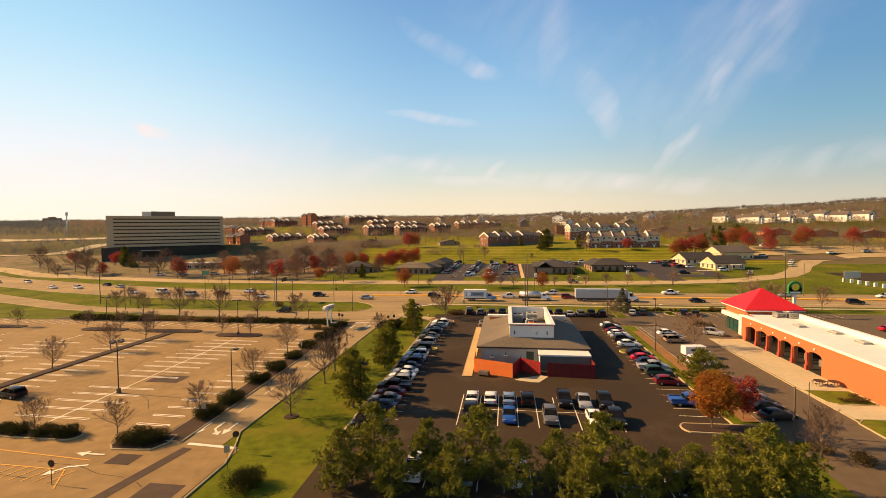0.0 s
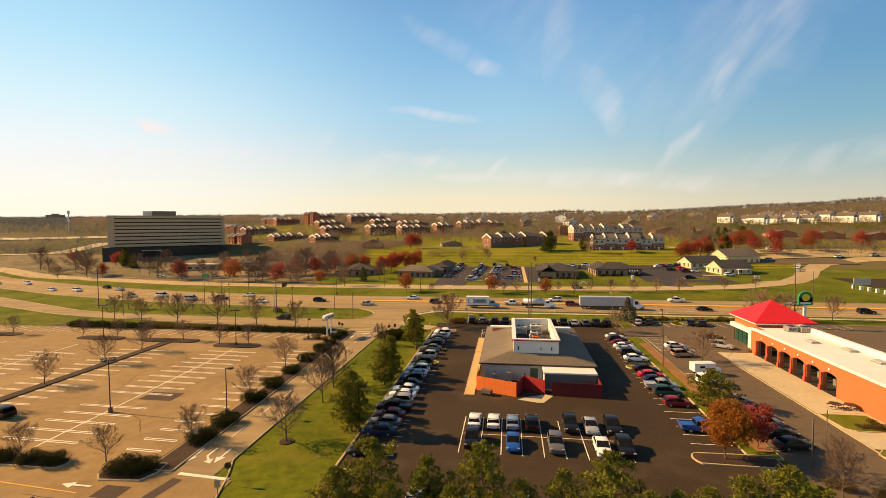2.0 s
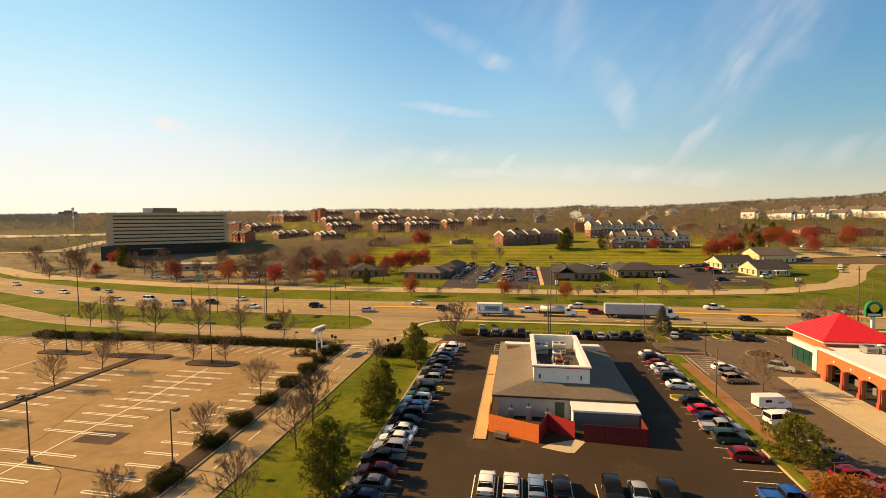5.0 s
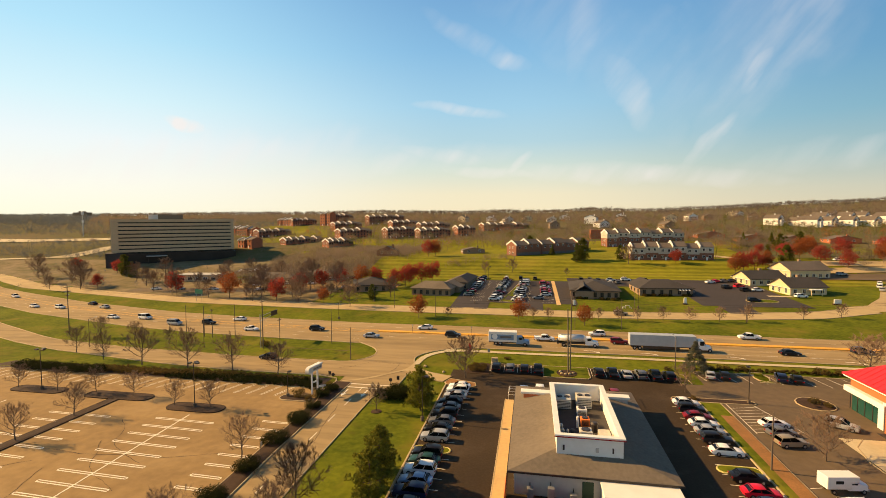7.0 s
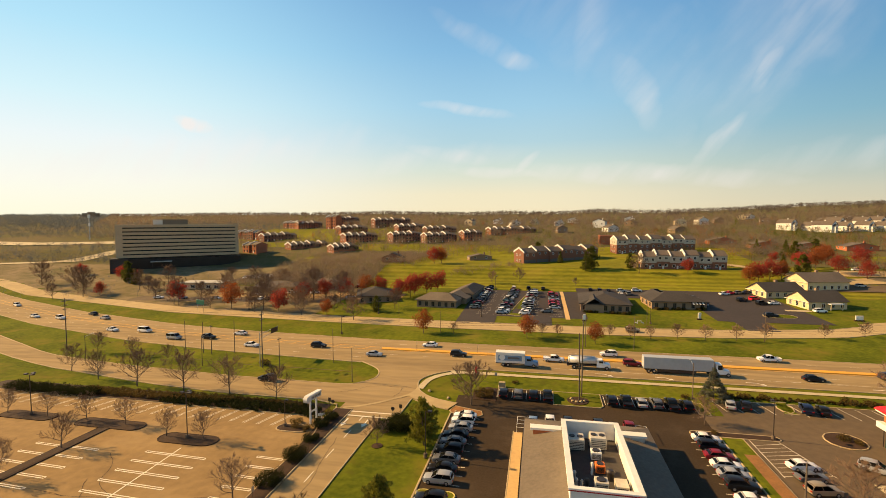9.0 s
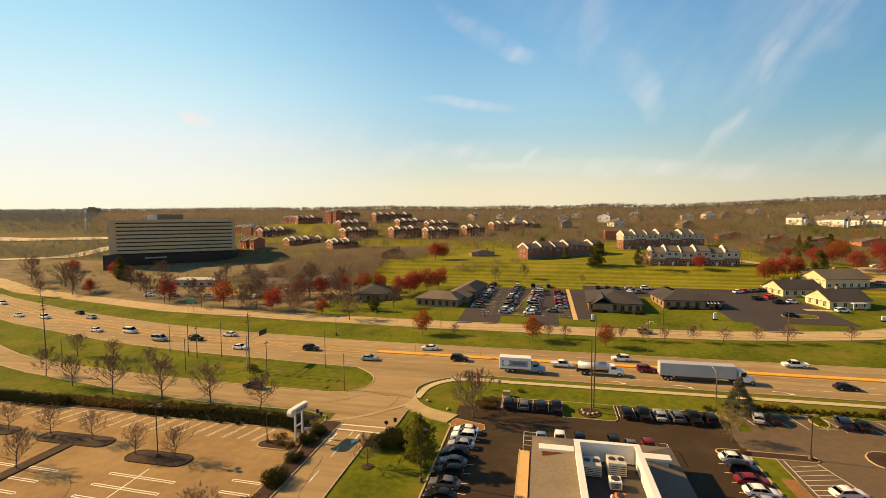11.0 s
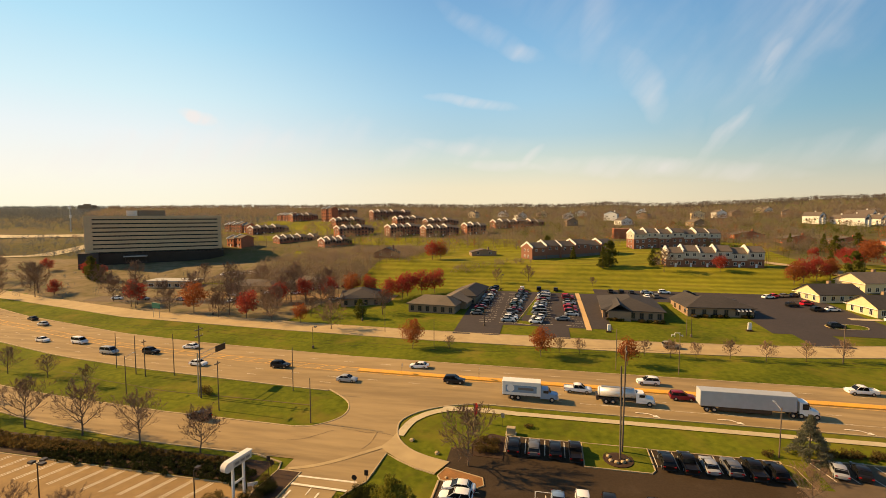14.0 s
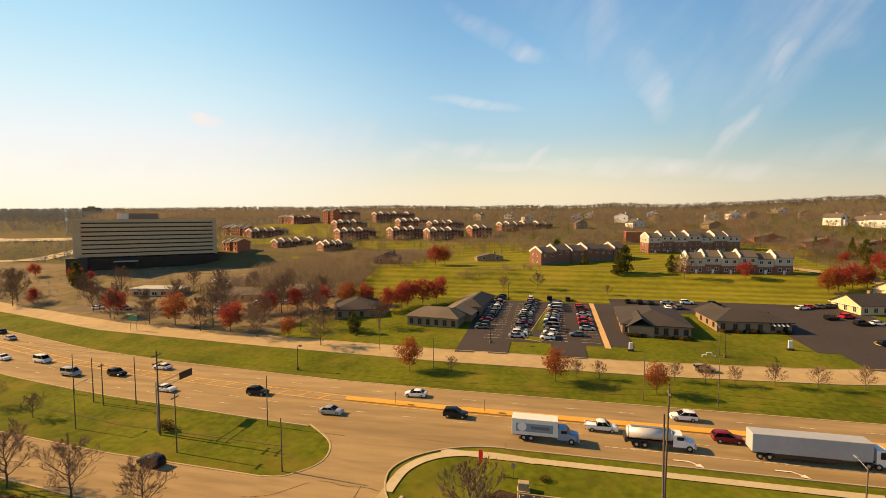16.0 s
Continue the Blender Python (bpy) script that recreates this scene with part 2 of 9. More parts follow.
ROADTOP = stripes(matt(material("road_surface", (0.385, 0.272, 0.128), 0.92, (0.265, 0.186, 0.088), 0.5, 0.06, 1.1, 0.25, 8.0, coords="World", stretch=(0.25, 1.4, 1)), 0.15), 1.85, 0.05)
PALEROAD = matt(material("pale_road_surface", (0.50, 0.37, 0.18), 0.92, (0.38, 0.275, 0.135), 0.35, 0.05, 1.0, 0.2, 8.0, coords="World"), 0.15)
blotch(GRASS, (0.235, 0.165, 0.030), 0.10, 0.50, 0.70, 0.60)
blotch(GRASS, (0.060, 0.085, 0.008), 0.45, 0.52, 0.70, 0.55)
blotch(MEADOW, (0.330, 0.240, 0.040), 0.035, 0.52, 0.72, 0.55)
blotch(OLDASPHALT, (0.190, 0.120, 0.055), 0.16, 0.54, 0.72, 0.55)
blotch(OLDASPHALT, (0.420, 0.285, 0.130), 0.06, 0.52, 0.70, 0.45)
blotch(ROADTOP, (0.230, 0.160, 0.078), 0.30, 0.55, 0.74, 0.50, (0.25, 1.6, 1))
blotch(PALEROAD, (0.300, 0.215, 0.105), 0.25, 0.55, 0.74, 0.50, (0.4, 1.4, 1))
blotch(ASPHALT, (0.105, 0.075, 0.048), 0.14, 0.54, 0.74, 0.45)
blotch(DRYFIELD, (0.110, 0.105, 0.045), 0.05, 0.50, 0.66, 0.65)
FARASPHALT = material("faded_asphalt", (0.058, 0.045, 0.038), 0.92, (0.040, 0.032, 0.028), 0.8, 0.06, 0.8, 0.25, 9.0, coords="World")
PATCH = material("tar_patch", (0.085, 0.062, 0.046), 0.95, (0.115, 0.082, 0.062), 1.0, 0.1, 0.8, 0.2, 9.0, coords="World")
matt(PATCH)
CONCRETE = material("concrete", (0.56, 0.46, 0.27), 0.9, (0.42, 0.335, 0.19), 1.4, 0.2, 0.7, 0.2, 8.0, coords="World")
KERB = material("kerb_concrete", (0.50, 0.375, 0.20), 0.9, (0.33, 0.25, 0.135), 2.0, 0.3, 0.8, 0.2, 8.0, coords="World")
MULCH = material("mulch", (0.040, 0.022, 0.012), 0.95, (0.066, 0.035, 0.017), 3.0, 0.4, 0.9, 0.6, 9.0, coords="World")
REDMULCH = material("red_mulch", (0.33, 0.15, 0.045), 0.95, (0.20, 0.10, 0.03), 3.0, 0.4, 0.9, 0.5, 9.0, coords="World")
ROADPAINT = material("worn_road_paint", (0.74, 0.64, 0.46), 0.7, (0.50, 0.40, 0.25), 3.0, 0.5, 0.6, 0.05, coords="World")
blotch(ROADPAINT, (0.385, 0.272, 0.128), 0.9, 0.46, 0.62, 0.8)
WHITEPAINT = material("white_paint", (0.84, 0.76, 0.58), 0.7, (0.58, 0.48, 0.32), 3.0, 0.5, 0.45, 0.05, coords="World")
FADEDYELLOW = material("worn_yellow_paint", (0.80, 0.40, 0.06), 0.8, (0.50, 0.32, 0.11), 2.0, 0.3, 0.9, 0.05, coords="World")
blotch(FADEDYELLOW, (0.385, 0.272, 0.128), 0.7, 0.48, 0.64, 0.60)
YELLOWPAINT = material("yellow_paint", (0.86, 0.40, 0.03), 0.75, (0.66, 0.33, 0.07), 2.0, 0.3, 0.8, 0.05, coords="World")
KERBYELLOW = material("yellow_kerb_paint", (0.66, 0.55, 0.16), 0.75, (0.50, 0.42, 0.16), 2.0, 0.3, 0.7, 0.05, coords="World")
PATH_TAN = material("tan_walk", (0.66, 0.43, 0.17), 0.9, (0.50, 0.32, 0.14), 2.0, 0.2, 0.7, 0.2, 8.0, coords="World")
PIERBRICK = material("pier_brick", (0.46, 0.085, 0.045), 0.85, (0.34, 0.06, 0.034), 1.5, 0.2, 0.8, 0.2)
TRAILERGREY = material("trailer_skin", (0.42, 0.43, 0.43), 0.5, (0.34, 0.35, 0.35), 1.2, 0.3, 0.6, 0.0)
# floor colour lowered so the open bays look shaded inside
SHADEDFLOOR = material("shaded_floor", (0.045, 0.040, 0.036), 0.7, (0.028, 0.025, 0.022), 1.0, 0.3, 0.8, 0.1)
# same red as the gate, with shade put into the colour
SHADEDREDFENCE = material("shaded_red_fence", (0.17, 0.013, 0.012), 0.8, (0.12, 0.010, 0.009), 1.5, 0.3, 0.6, 0.1)
BRICK = brick_material("red_brick", (0.50, 0.140, 0.048), (0.42, 0.118, 0.04), (0.40, 0.20, 0.10))
HOUSEBRICK = brick_material("house_brick", (0.44, 0.145, 0.066), (0.33, 0.105, 0.050), (0.36, 0.19, 0.11), 0.5)
DARKBRICK = brick_material("dark_brick", (0.26, 0.110, 0.066), (0.20, 0.086, 0.052), (0.2, 0.12, 0.08), 0.5)
TANBRICK = brick_material("tan_brick", (0.30, 0.20, 0.12), (0.24, 0.16, 0.10), (0.3, 0.22, 0.15), 0.5)
# pale siding with the fronts' shade greyed into its colour
TOWNSIDING = material("shade_greyed_siding", (0.50, 0.44, 0.35), 0.8, (0.40, 0.35, 0.27), 1.0, 0.3, 0.6, 0.1, coords="Object", stretch=(0.3, 0.3, 6))
SIDING = material("pale_siding", (0.72, 0.66, 0.56), 0.7, (0.60, 0.54, 0.45), 1.0, 0.3, 0.6, 0.1, coords="Object", stretch=(0.3, 0.3, 6))
CREAM = material("cream_wall", (0.70, 0.54, 0.31), 0.8, (0.58, 0.44, 0.25), 1.0, 0.2, 0.6, 0.1)
WHITEWALL = material("white_wall", (0.78, 0.75, 0.68), 0.75, (0.62, 0.58, 0.50), 1.2, 0.2, 0.5, 0.1)
GREYWALL = material("pale_grey_wall", (0.50, 0.47, 0.40), 0.85, (0.38, 0.35, 0.29), 1.2, 0.2, 0.6, 0.1)
OFFICEWALL = material("office_concrete", (0.60, 0.43, 0.25), 0.9, (0.50, 0.36, 0.21), 0.6, 0.06, 0.7, 0.1)
OFFICEGLASS = matt(material("office_dark_glass", (0.024, 0.019, 0.015), 0.35, (0.045, 0.036, 0.028), 0.3, 0.06, 0.6, 0.0), 0.25)
SHINGLE = material("roof_shingle", (0.19, 0.150, 0.105), 0.92, (0.12, 0.095, 0.066), 2.0, 0.15, 0.8, 0.4, 9.0, stretch=(1, 1, 1))
DARKSHINGLE = material("dark_shingle", (0.068, 0.058, 0.050), 0.92, (0.044, 0.038, 0.033), 1.5, 0.12, 0.8, 0.4, 9.0)
BROWNSHINGLE = material("brown_shingle", (0.16, 0.125, 0.095), 0.92, (0.10, 0.08, 0.062), 1.5, 0.1, 0.8, 0.4, 9.0)
ROOFMEMBRANE = material("white_roof_membrane", (0.80, 0.77, 0.68), 0.7, (0.66, 0.62, 0.53), 0.6, 0.1, 0.6, 0.05)
REDROOF = material("red_metal_roof", (0.72, 0.022, 0.022), 0.5, (0.60, 0.016, 0.018), 1.2, 0.1, 0.6, 0.05)
REDFENCE = material("red_fence", (0.33, 0.020, 0.017), 0.75, (0.24, 0.016, 0.013), 1.5, 0.3, 0.6, 0.1)
# orange paint, its colour brightened to imitate sun on the yard fence
SUNBRIGHTORANGE = material("sun_bright_orange_red", (0.90, 0.215, 0.04), 0.7, (0.78, 0.175, 0.035), 1.5, 0.3, 0.6, 0.1)
DARKMETAL = material("dark_metal", (0.055, 0.045, 0.038), 0.5, (0.09, 0.07, 0.055), 3.0, 0.5, 0.6, 0.05, metal=0.6)
GREYMETAL = material("galvanised_metal", (0.46, 0.45, 0.42), 0.45, (0.34, 0.33, 0.30), 3.0, 0.5, 0.6, 0.05, metal=0.7)
POLEWOOD = material("weathered_pole_wood", (0.17, 0.125, 0.085), 0.9, (0.10, 0.075, 0.052), 3.0, 0.6, 0.8, 0.3, stretch=(4, 4, 0.4))
UNITMETAL = material("rooftop_unit_metal", (0.60, 0.55, 0.44), 0.6, (0.45, 0.40, 0.31), 2.0, 0.4, 0.7, 0.1)
# dark grey of garage doors, and of the canopy wall with shade painted in
DOORSHADEGREY = material("door_and_shade_grey", (0.15, 0.135, 0.115), 0.7, (0.11, 0.10, 0.085), 2.0, 0.4, 0.6, 0.05)
GREENDOOR = material("green_door", (0.04, 0.075, 0.04), 0.6, (0.03, 0.055, 0.03), 2.0, 0.4, 0.6, 0.05)
TEALGLASS = material("teal_glass", (0.012, 0.055, 0.045), 0.12, (0.02, 0.08, 0.065), 0.8, 0.2, 0.6, 0.0)
DARKGLASS = material("dark_window_glass", (0.020, 0.022, 0.025), 0.12, (0.045, 0.045, 0.045), 0.8, 0.2, 0.6, 0.0)
BLACKGAP = material("dark_interior", (0.016, 0.013, 0.011), 0.9, (0.03, 0.024, 0.02), 1.0, 0.3, 0.6, 0.0)
TYRE = material("tyre_rubber", (0.018, 0.018, 0.018), 0.85, (0.03, 0.03, 0.03), 6.0, 1.0, 0.6, 0.1)
RIM = material("alloy_rim", (0.50, 0.50, 0.50), 0.35, (0.35, 0.35, 0.35), 5.0, 1.0, 0.6, 0.0, metal=0.8)
TANKMETAL = material("pale_tank_steel", (0.66, 0.64, 0.60), 0.38, (0.50, 0.48, 0.45), 2.0, 0.5, 0.5, 0.0, metal=0.25)
CARGLASS = matt(material("car_glass", (0.014, 0.016, 0.018), 0.06, (0.03, 0.032, 0.034), 2.0, 0.5, 0.5, 0.0), 0.35)
HEADLAMP = material("headlamp_lens", (0.34, 0.34, 0.33), 0.12, (0.22, 0.22, 0.22), 5.0, 1.0, 0.5, 0.0)
TAILLAMP = material("taillamp_lens", (0.42, 0.012, 0.010), 0.2, (0.3, 0.01, 0.008), 5.0, 1.0, 0.5, 0.0)
BARK = material("bark", (0.155, 0.112, 0.078), 0.95, (0.095, 0.070, 0.050), 5.0, 0.8, 0.8, 0.5, stretch=(3, 3, 0.5))
TWIGS = material("bare_twigs", (0.275, 0.178, 0.110), 0.95, (0.155, 0.094, 0.058), 2.0, 0.3, 0.6, 0.0, per_object=0.4)
PINE = leafy("pine_needles", (0.27, 0.255, 0.034), (0.040, 0.052, 0.009), 0.9, 0.25, per_island=0.3, through_light=0.25)
DARKPINE = leafy("dark_pine_needles", (0.30, 0.275, 0.036), (0.055, 0.066, 0.010), 0.9, 0.25, through_light=0.4)
FARPINE = leafy("far_pine_needles", (0.165, 0.160, 0.026), (0.040, 0.050, 0.010), 0.9, 0.25, per_island=0.3, through_light=0.25)
SPRUCE = leafy("spruce_needles", (0.21, 0.20, 0.135), (0.075, 0.085, 0.055), 0.9, 0.25, per_island=0.4)
SHRUB = leafy("evergreen_shrub", (0.038, 0.042, 0.008), (0.014, 0.018, 0.005), 1.5, 0.4, per_island=0.25, through_light=0.2)
BROWNSHRUB = leafy("brown_hedge", (0.17, 0.105, 0.035), (0.075, 0.062, 0.016), 1.0, 0.12, 0.7)
REDLEAF = leafy("red_leaves", (0.44, 0.062, 0.045), (0.24, 0.060, 0.034))
ORANGELEAF = leafy("orange_leaves", (0.40, 0.125, 0.035), (0.22, 0.065, 0.026))
RUSTLEAF = leafy("rust_leaves", (0.50, 0.16, 0.026), (0.19, 0.10, 0.018), 0.7, 0.3, 0.7)
WOODS = leafy("distant_bare_woods", (0.300, 0.222, 0.150), (0.180, 0.138, 0.092), 0.05, 0.006, 0.6, 0.18, coords="World", through_light=0.5)
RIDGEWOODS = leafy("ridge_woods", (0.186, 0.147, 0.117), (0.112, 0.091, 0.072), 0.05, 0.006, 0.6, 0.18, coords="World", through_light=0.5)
# crown colour greyed towards blue to stand in for distant haze
HAZEWOODS = leafy("haze_greyed_woods", (0.145, 0.158, 0.165), (0.095, 0.104, 0.108), 0.05, 0.006, 0.6, 0.18, coords="World", through_light=0.5)
WOODSRED = leafy("distant_russet_trees", (0.42, 0.150, 0.065), (0.30, 0.140, 0.055), 0.05, 0.01, 0.6, 0.5, coords="World")
WOODSGREEN = leafy("distant_evergreens", (0.23, 0.225, 0.040), (0.09, 0.10, 0.024), 0.05, 0.01, 0.6, 0.5, coords="World")


# ---------------------------------------------------------------- building helpers
def part(name, bm, mat, parent=None, label="", smooth=False):
    """Links a bmesh, or a mesh, as one object under parent."""
    if isinstance(bm, bmesh.types.BMesh):
        me = bpy.data.meshes.new(name)
        bm.to_mesh(me)
        bm.free()
    else:
        me = bm
    if smooth:
        me.polygons.foreach_set("use_smooth", [True] * len(me.polygons))
    mats = mat if isinstance(mat, (list, tuple)) else [mat]
    if not me.materials:
        for m in mats:
            me.materials.append(m)
    ob = new(name, me)
    ob.parent = parent
    if label:
        ob["label"] = label
    return ob


def thing(name, label, category, m=None, group="", kind=""):
    ob = new(name)
    ob.empty_display_size = 0.3
    if m is not None:
        ob.matrix_basis = m
    return tagged(ob, label, category, group, kind)


def mesh_of(name, verts, faces):
    me = bpy.data.meshes.new(name)
    me.from_pydata([tuple(v) for v in verts], [], [tuple(f) for f in faces])
    me.update()
    return me


def bx(bm, x0, y0, z0, x1, y1, z1, mi=0):
    vs = [bm.verts.new((x, y, z)) for z in (z0, z1) for x, y in ((x0, y0), (x1, y0), (x1, y1), (x0, y1))]
    for f in ((3, 2, 1, 0), (4, 5, 6, 7), (0, 1, 5, 4), (1, 2, 6, 5), (2, 3, 7, 6), (3, 0, 4, 7)):
        bm.faces.new([vs[i] for i in f]).material_index = mi
    return vs


def box(*a):
    bm = bmesh.new()
    bx(bm, *a)
    return bm


def soft_box(x0, y0, z0, x1, y1, z1, r=0.05, seg=1):
    bm = box(x0, y0, z0, x1, y1, z1)
    bmesh.ops.bevel(bm, geom=list(bm.edges), offset=r, segments=seg, affect="EDGES")
    return bm


def tube(bm, p0, p1, r0, r1, n=8, cap=True):
    p0, p1 = Vector(p0), Vector(p1)
    d = (p1 - p0).normalized()
    a = d.orthogonal().normalized()
    b = d.cross(a)
    rings = []
    for p, r in ((p0, r0), (p1, r1)):
        rings.append([bm.verts.new(p + (a * math.cos(i * math.tau / n) + b * math.sin(i * math.tau / n)) * r) for i in range(n)])
    for i in range(n):
        j = (i + 1) % n
        bm.faces.new((rings[0][i], rings[0][j], rings[1][j], rings[1][i]))
    if cap:
        bm.faces.new(rings[0][::-1])
        bm.faces.new(rings[1])


def lerp(v, pts):
    for (a, p), (b, q) in zip(pts, pts[1:]):
        if v <= b:
            return p + (q - p) * max(0.0, (v - a) / (b - a))
    return pts[-1][1]


def clamp(v):
    return max(0.0, min(1.0, v))


RISE = [(-500, 0), (160, 0), (180, 1), (240, 3.7), (300, 5.8), (325, 8), (345, 12.5), (400, 13.5), (630, 32), (900, 38), (1300, 50), (1600, 57), (6000, 57)]


def ter(x, y):
    """The height of the ground."""
    z = lerp(y, RISE) - 0.02 * max(0.0, -x - 20) * clamp((y - 155) / 25) * clamp((330 - y) / 60)
    z -= 6.5 * clamp((-x - 105) / 80) * clamp((y - 300) / 32) * clamp((405 - y) / 22)
    z += min(30.0, 0.035 * max(0.0, x - 250)) * clamp((y - 560) / 300)
    if y > 900:
        far = clamp((y - 900) / 400)
        for cx, width, high in ((180, 90, 7.0), (720, 120, 4.0), (990, 110, 9.0), (-480, 160, 4.0), (-90, 60, 2.5), (-1000, 200, 2.0)):
            z += far * high * math.exp(-((x * 1500 / y - cx) / width) ** 2)
    return z


def near_edge(x):
    return lerp(x, [(-800, 470), (-450, 320), (-250, 237), (-193, 216), (-132, 199.5), (-99, 193.8), (-50, 188), (-20, 186), (400, 186), (800, 170)])


def far_edge(x):
    return near_edge(x) + 21.0


def service_far(x):
    return lerp(x, [(-800, 500), (-450, 355), (-270, 281), (-200, 262), (-150, 248), (-82, 239), (-26, 233), (20, 232.5), (60, 235), (95, 241), (118, 252), (140, 276)])


def front_far(x):
    return lerp(x, [(-500, 330), (-250, 225), (-147, 184), (-107, 176.5), (-75, 173), (-45, 171.5), (0, 171.5)])


def front_near(x):
    return lerp(x, [(-500, 318), (-250, 213), (-134, 172.5), (-94, 164.5), (-70, 162), (-45, 161.5), (0, 161.5)])


def strip(name, xs, lo, hi, dz, mat, n=3, parent=None, label="", kind="structure", category=""):
    """A sheet draped over the ground between two lines lo(x) and hi(x)."""
    verts, faces = [], []
    for x in xs:
        a, b = lo(x), hi(x)
        for i in range(n + 1):
            y = a + (b - a) * i / n
            verts.append((x, y, ter(x, y) + dz))
    for i in range(len(xs) - 1):
        for j in range(n):
            k = i * (n + 1) + j
            faces.append((k, k + n + 1, k + n + 2, k + 1))
    ob = part(name, mesh_of(name, verts, faces), mat, parent)
    if parent is None:
        tagged(ob, label, category, kind=kind)
    return ob


def span(a, b, step):
    n = max(1, int(math.ceil(abs(b - a) / step)))
    return [a + (b - a) * i / n for i in range(n + 1)]


def rect(name, x0, y0, x1, y1, dz, mat, step=5, label="", parent=None, category=""):
    return strip(name, span(x0, x1, step), lambda x: y0, lambda x: y1, dz, mat, max(1, int((y1 - y0) / step)), parent, label, category=category)


def kerb_line(bm, pts, width=0.18, height=0.15, base=-0.1, lift=0.0):
    """A kerb along a line of (x, y), as a raised bar that follows the ground."""
    pts = [Vector((x, y, 0)) for x, y in pts]
    fine = []
    for a, b in zip(pts, pts[1:]):
        k = max(1, int((b - a).length / 4))
        fine += [a.lerp(b, i / k) for i in range(k)]
    fine.append(pts[-1])
    closed = (pts[0] - pts[-1]).length < 1e-4
    rows = []
    for i, p in enumerate(fine):
        q0 = fine[i - 1] if i else (fine[-2] if closed else p)
        q1 = fine[i + 1] if i < len(fine) - 1 else (fine[1] if closed else p)
        d = (q1 - q0).normalized()
        s = Vector((-d.y, d.x, 0)) * width / 2
        z = ter(p.x, p.y) + lift
        rows.append([bm.verts.new((p.x + s.x * k, p.y + s.y * k, z + h)) for k, h in ((-1, base), (-1, height - 0.03), (-0.7, height), (0.7, height), (1, height - 0.03), (1, base))])
    for r, t in zip(rows, rows[1:]):
        for i in range(5):
            bm.faces.new((r[i], r[i + 1], t[i + 1], t[i]))


def arc(cx, cy, r, a0, a1, n=8, ry=None):
    ry = ry or r
    return [(cx + r * math.cos(radians(a0 + (a1 - a0) * i / n)), cy + ry * math.sin(radians(a0 + (a1 - a0) * i / n))) for i in range(n + 1)]


def raised_bed(name, poly, mat, label, height=0.16, kerb_mat=None, category="planting bed"):
    """A kerbed island: a slightly domed bed inside a raised kerb."""
    ob = thing(name, label, category, kind="structure")
    bm = bmesh.new()
    cx, cy = sum(p[0] for p in poly) / len(poly), sum(p[1] for p in poly) / len(poly)
    ring0 = [bm.verts.new((x, y, ter(x, y) - 0.05)) for x, y in poly]
    ring1 = [bm.verts.new((x, y, ter(x, y) + height)) for x, y in poly]
    ring2 = [bm.verts.new((cx + (x - cx) * 0.6, cy + (y - cy) * 0.6, ter(x, y) + height + 0.10)) for x, y in poly]
    n = len(poly)
    for i in range(n):
        j = (i + 1) % n
        bm.faces.new((ring0[i], ring0[j], ring1[j], ring1[i]))
        bm.faces.new((ring1[i], ring1[j], ring2[j], ring2[i]))
    bm.faces.new(ring2)
    part("bed", bm, mat, ob)
    bm = bmesh.new()
    kerb_line(bm, list(poly) + [poly[0]], 0.22, height + 0.05)
    part("kerb", bm, kerb_mat or KERB, ob)
    return ob


def rounded(pts, n=5):
    """A smooth line through the points."""
    out = []
    for i in range(len(pts) - 1):
        p0, p1, p2, p3 = pts[max(i - 1, 0)], pts[i], pts[i + 1], pts[min(i + 2, len(pts) - 1)]
        for k in range(n):
            t = k / n
            out.append(tuple(0.5 * (2 * b + (c - a) * t + (2 * a - 5 * b + 4 * c - d) * t * t + (3 * b - a - 3 * c + d) * t ** 3) for a, b, c, d in zip(p0, p1, p2, p3)))
    return out + [pts[-1]]


LAWN_CORNER = rounded([(-10, 186.1), (-15, 185.5), (-20, 183.6), (-24.2, 180.6), (-26.4, 177.0), (-26.2, 173.6), (-24.8, 170.2), (-22.2, 167.5), (-19, 165.9), (-15.2, 164.9)], 3)
NOSE = rounded([(-60, 171.8), (-45, 171.6), (-40.6, 173.2), (-37.9, 177.4), (-39.6, 183.0), (-46, 188.3)])


def capsule(x0, x1, y0, y1, n=6):
    """A rounded oblong outline along x."""
    r = (y1 - y0) / 2
    cy = (y0 + y1) / 2
    return arc(x1 - r, cy, r, -90, 90, n) + arc(x0 + r, cy, r, 90, 270, n)


# ---------------------------------------------------------------- ground, roads and lots
def grid_axis(a, b, fine0, fine1, fine, grow):
    left, right = [fine0], [fine1]
    s = fine
    while left[-1] > a:
        s *= grow
        left.append(left[-1] - s)
    s = fine
    while right[-1] < b:
        s *= grow
        right.append(right[-1] + s)
    return left[::-1] + span(fine0, fine1, fine)[1:-1] + right


LAWNS = [(-200, 520, -110, 600), (-150, 425, -20, 466), (-250, 440, -190, 470), (40, 425, 150, 460), (130, 356, 330, 372), (190, 396, 330, 424), (-170, 384, -95, 402), (-88, 300, 160, 372), (-30, 372, 60, 425), (60, 372, 135, 440), (-310, 480, -178, 600), (-190, 488, -60, 520), (-80, 300, 20, 430)]


def ground_kind(x, y):
    if y < 300 and x > -190 or y < 180:
        return 0
    if any(x0 <= x <= x1 and y0 <= y <= y1 for x0, y0, x1, y1 in LAWNS):
        return 1
    if -420 < x < -165 and 235 < y < 370 and y > service_far(x):
        return 3
    if y < service_far(x) + 8:
        return 0
    return 2


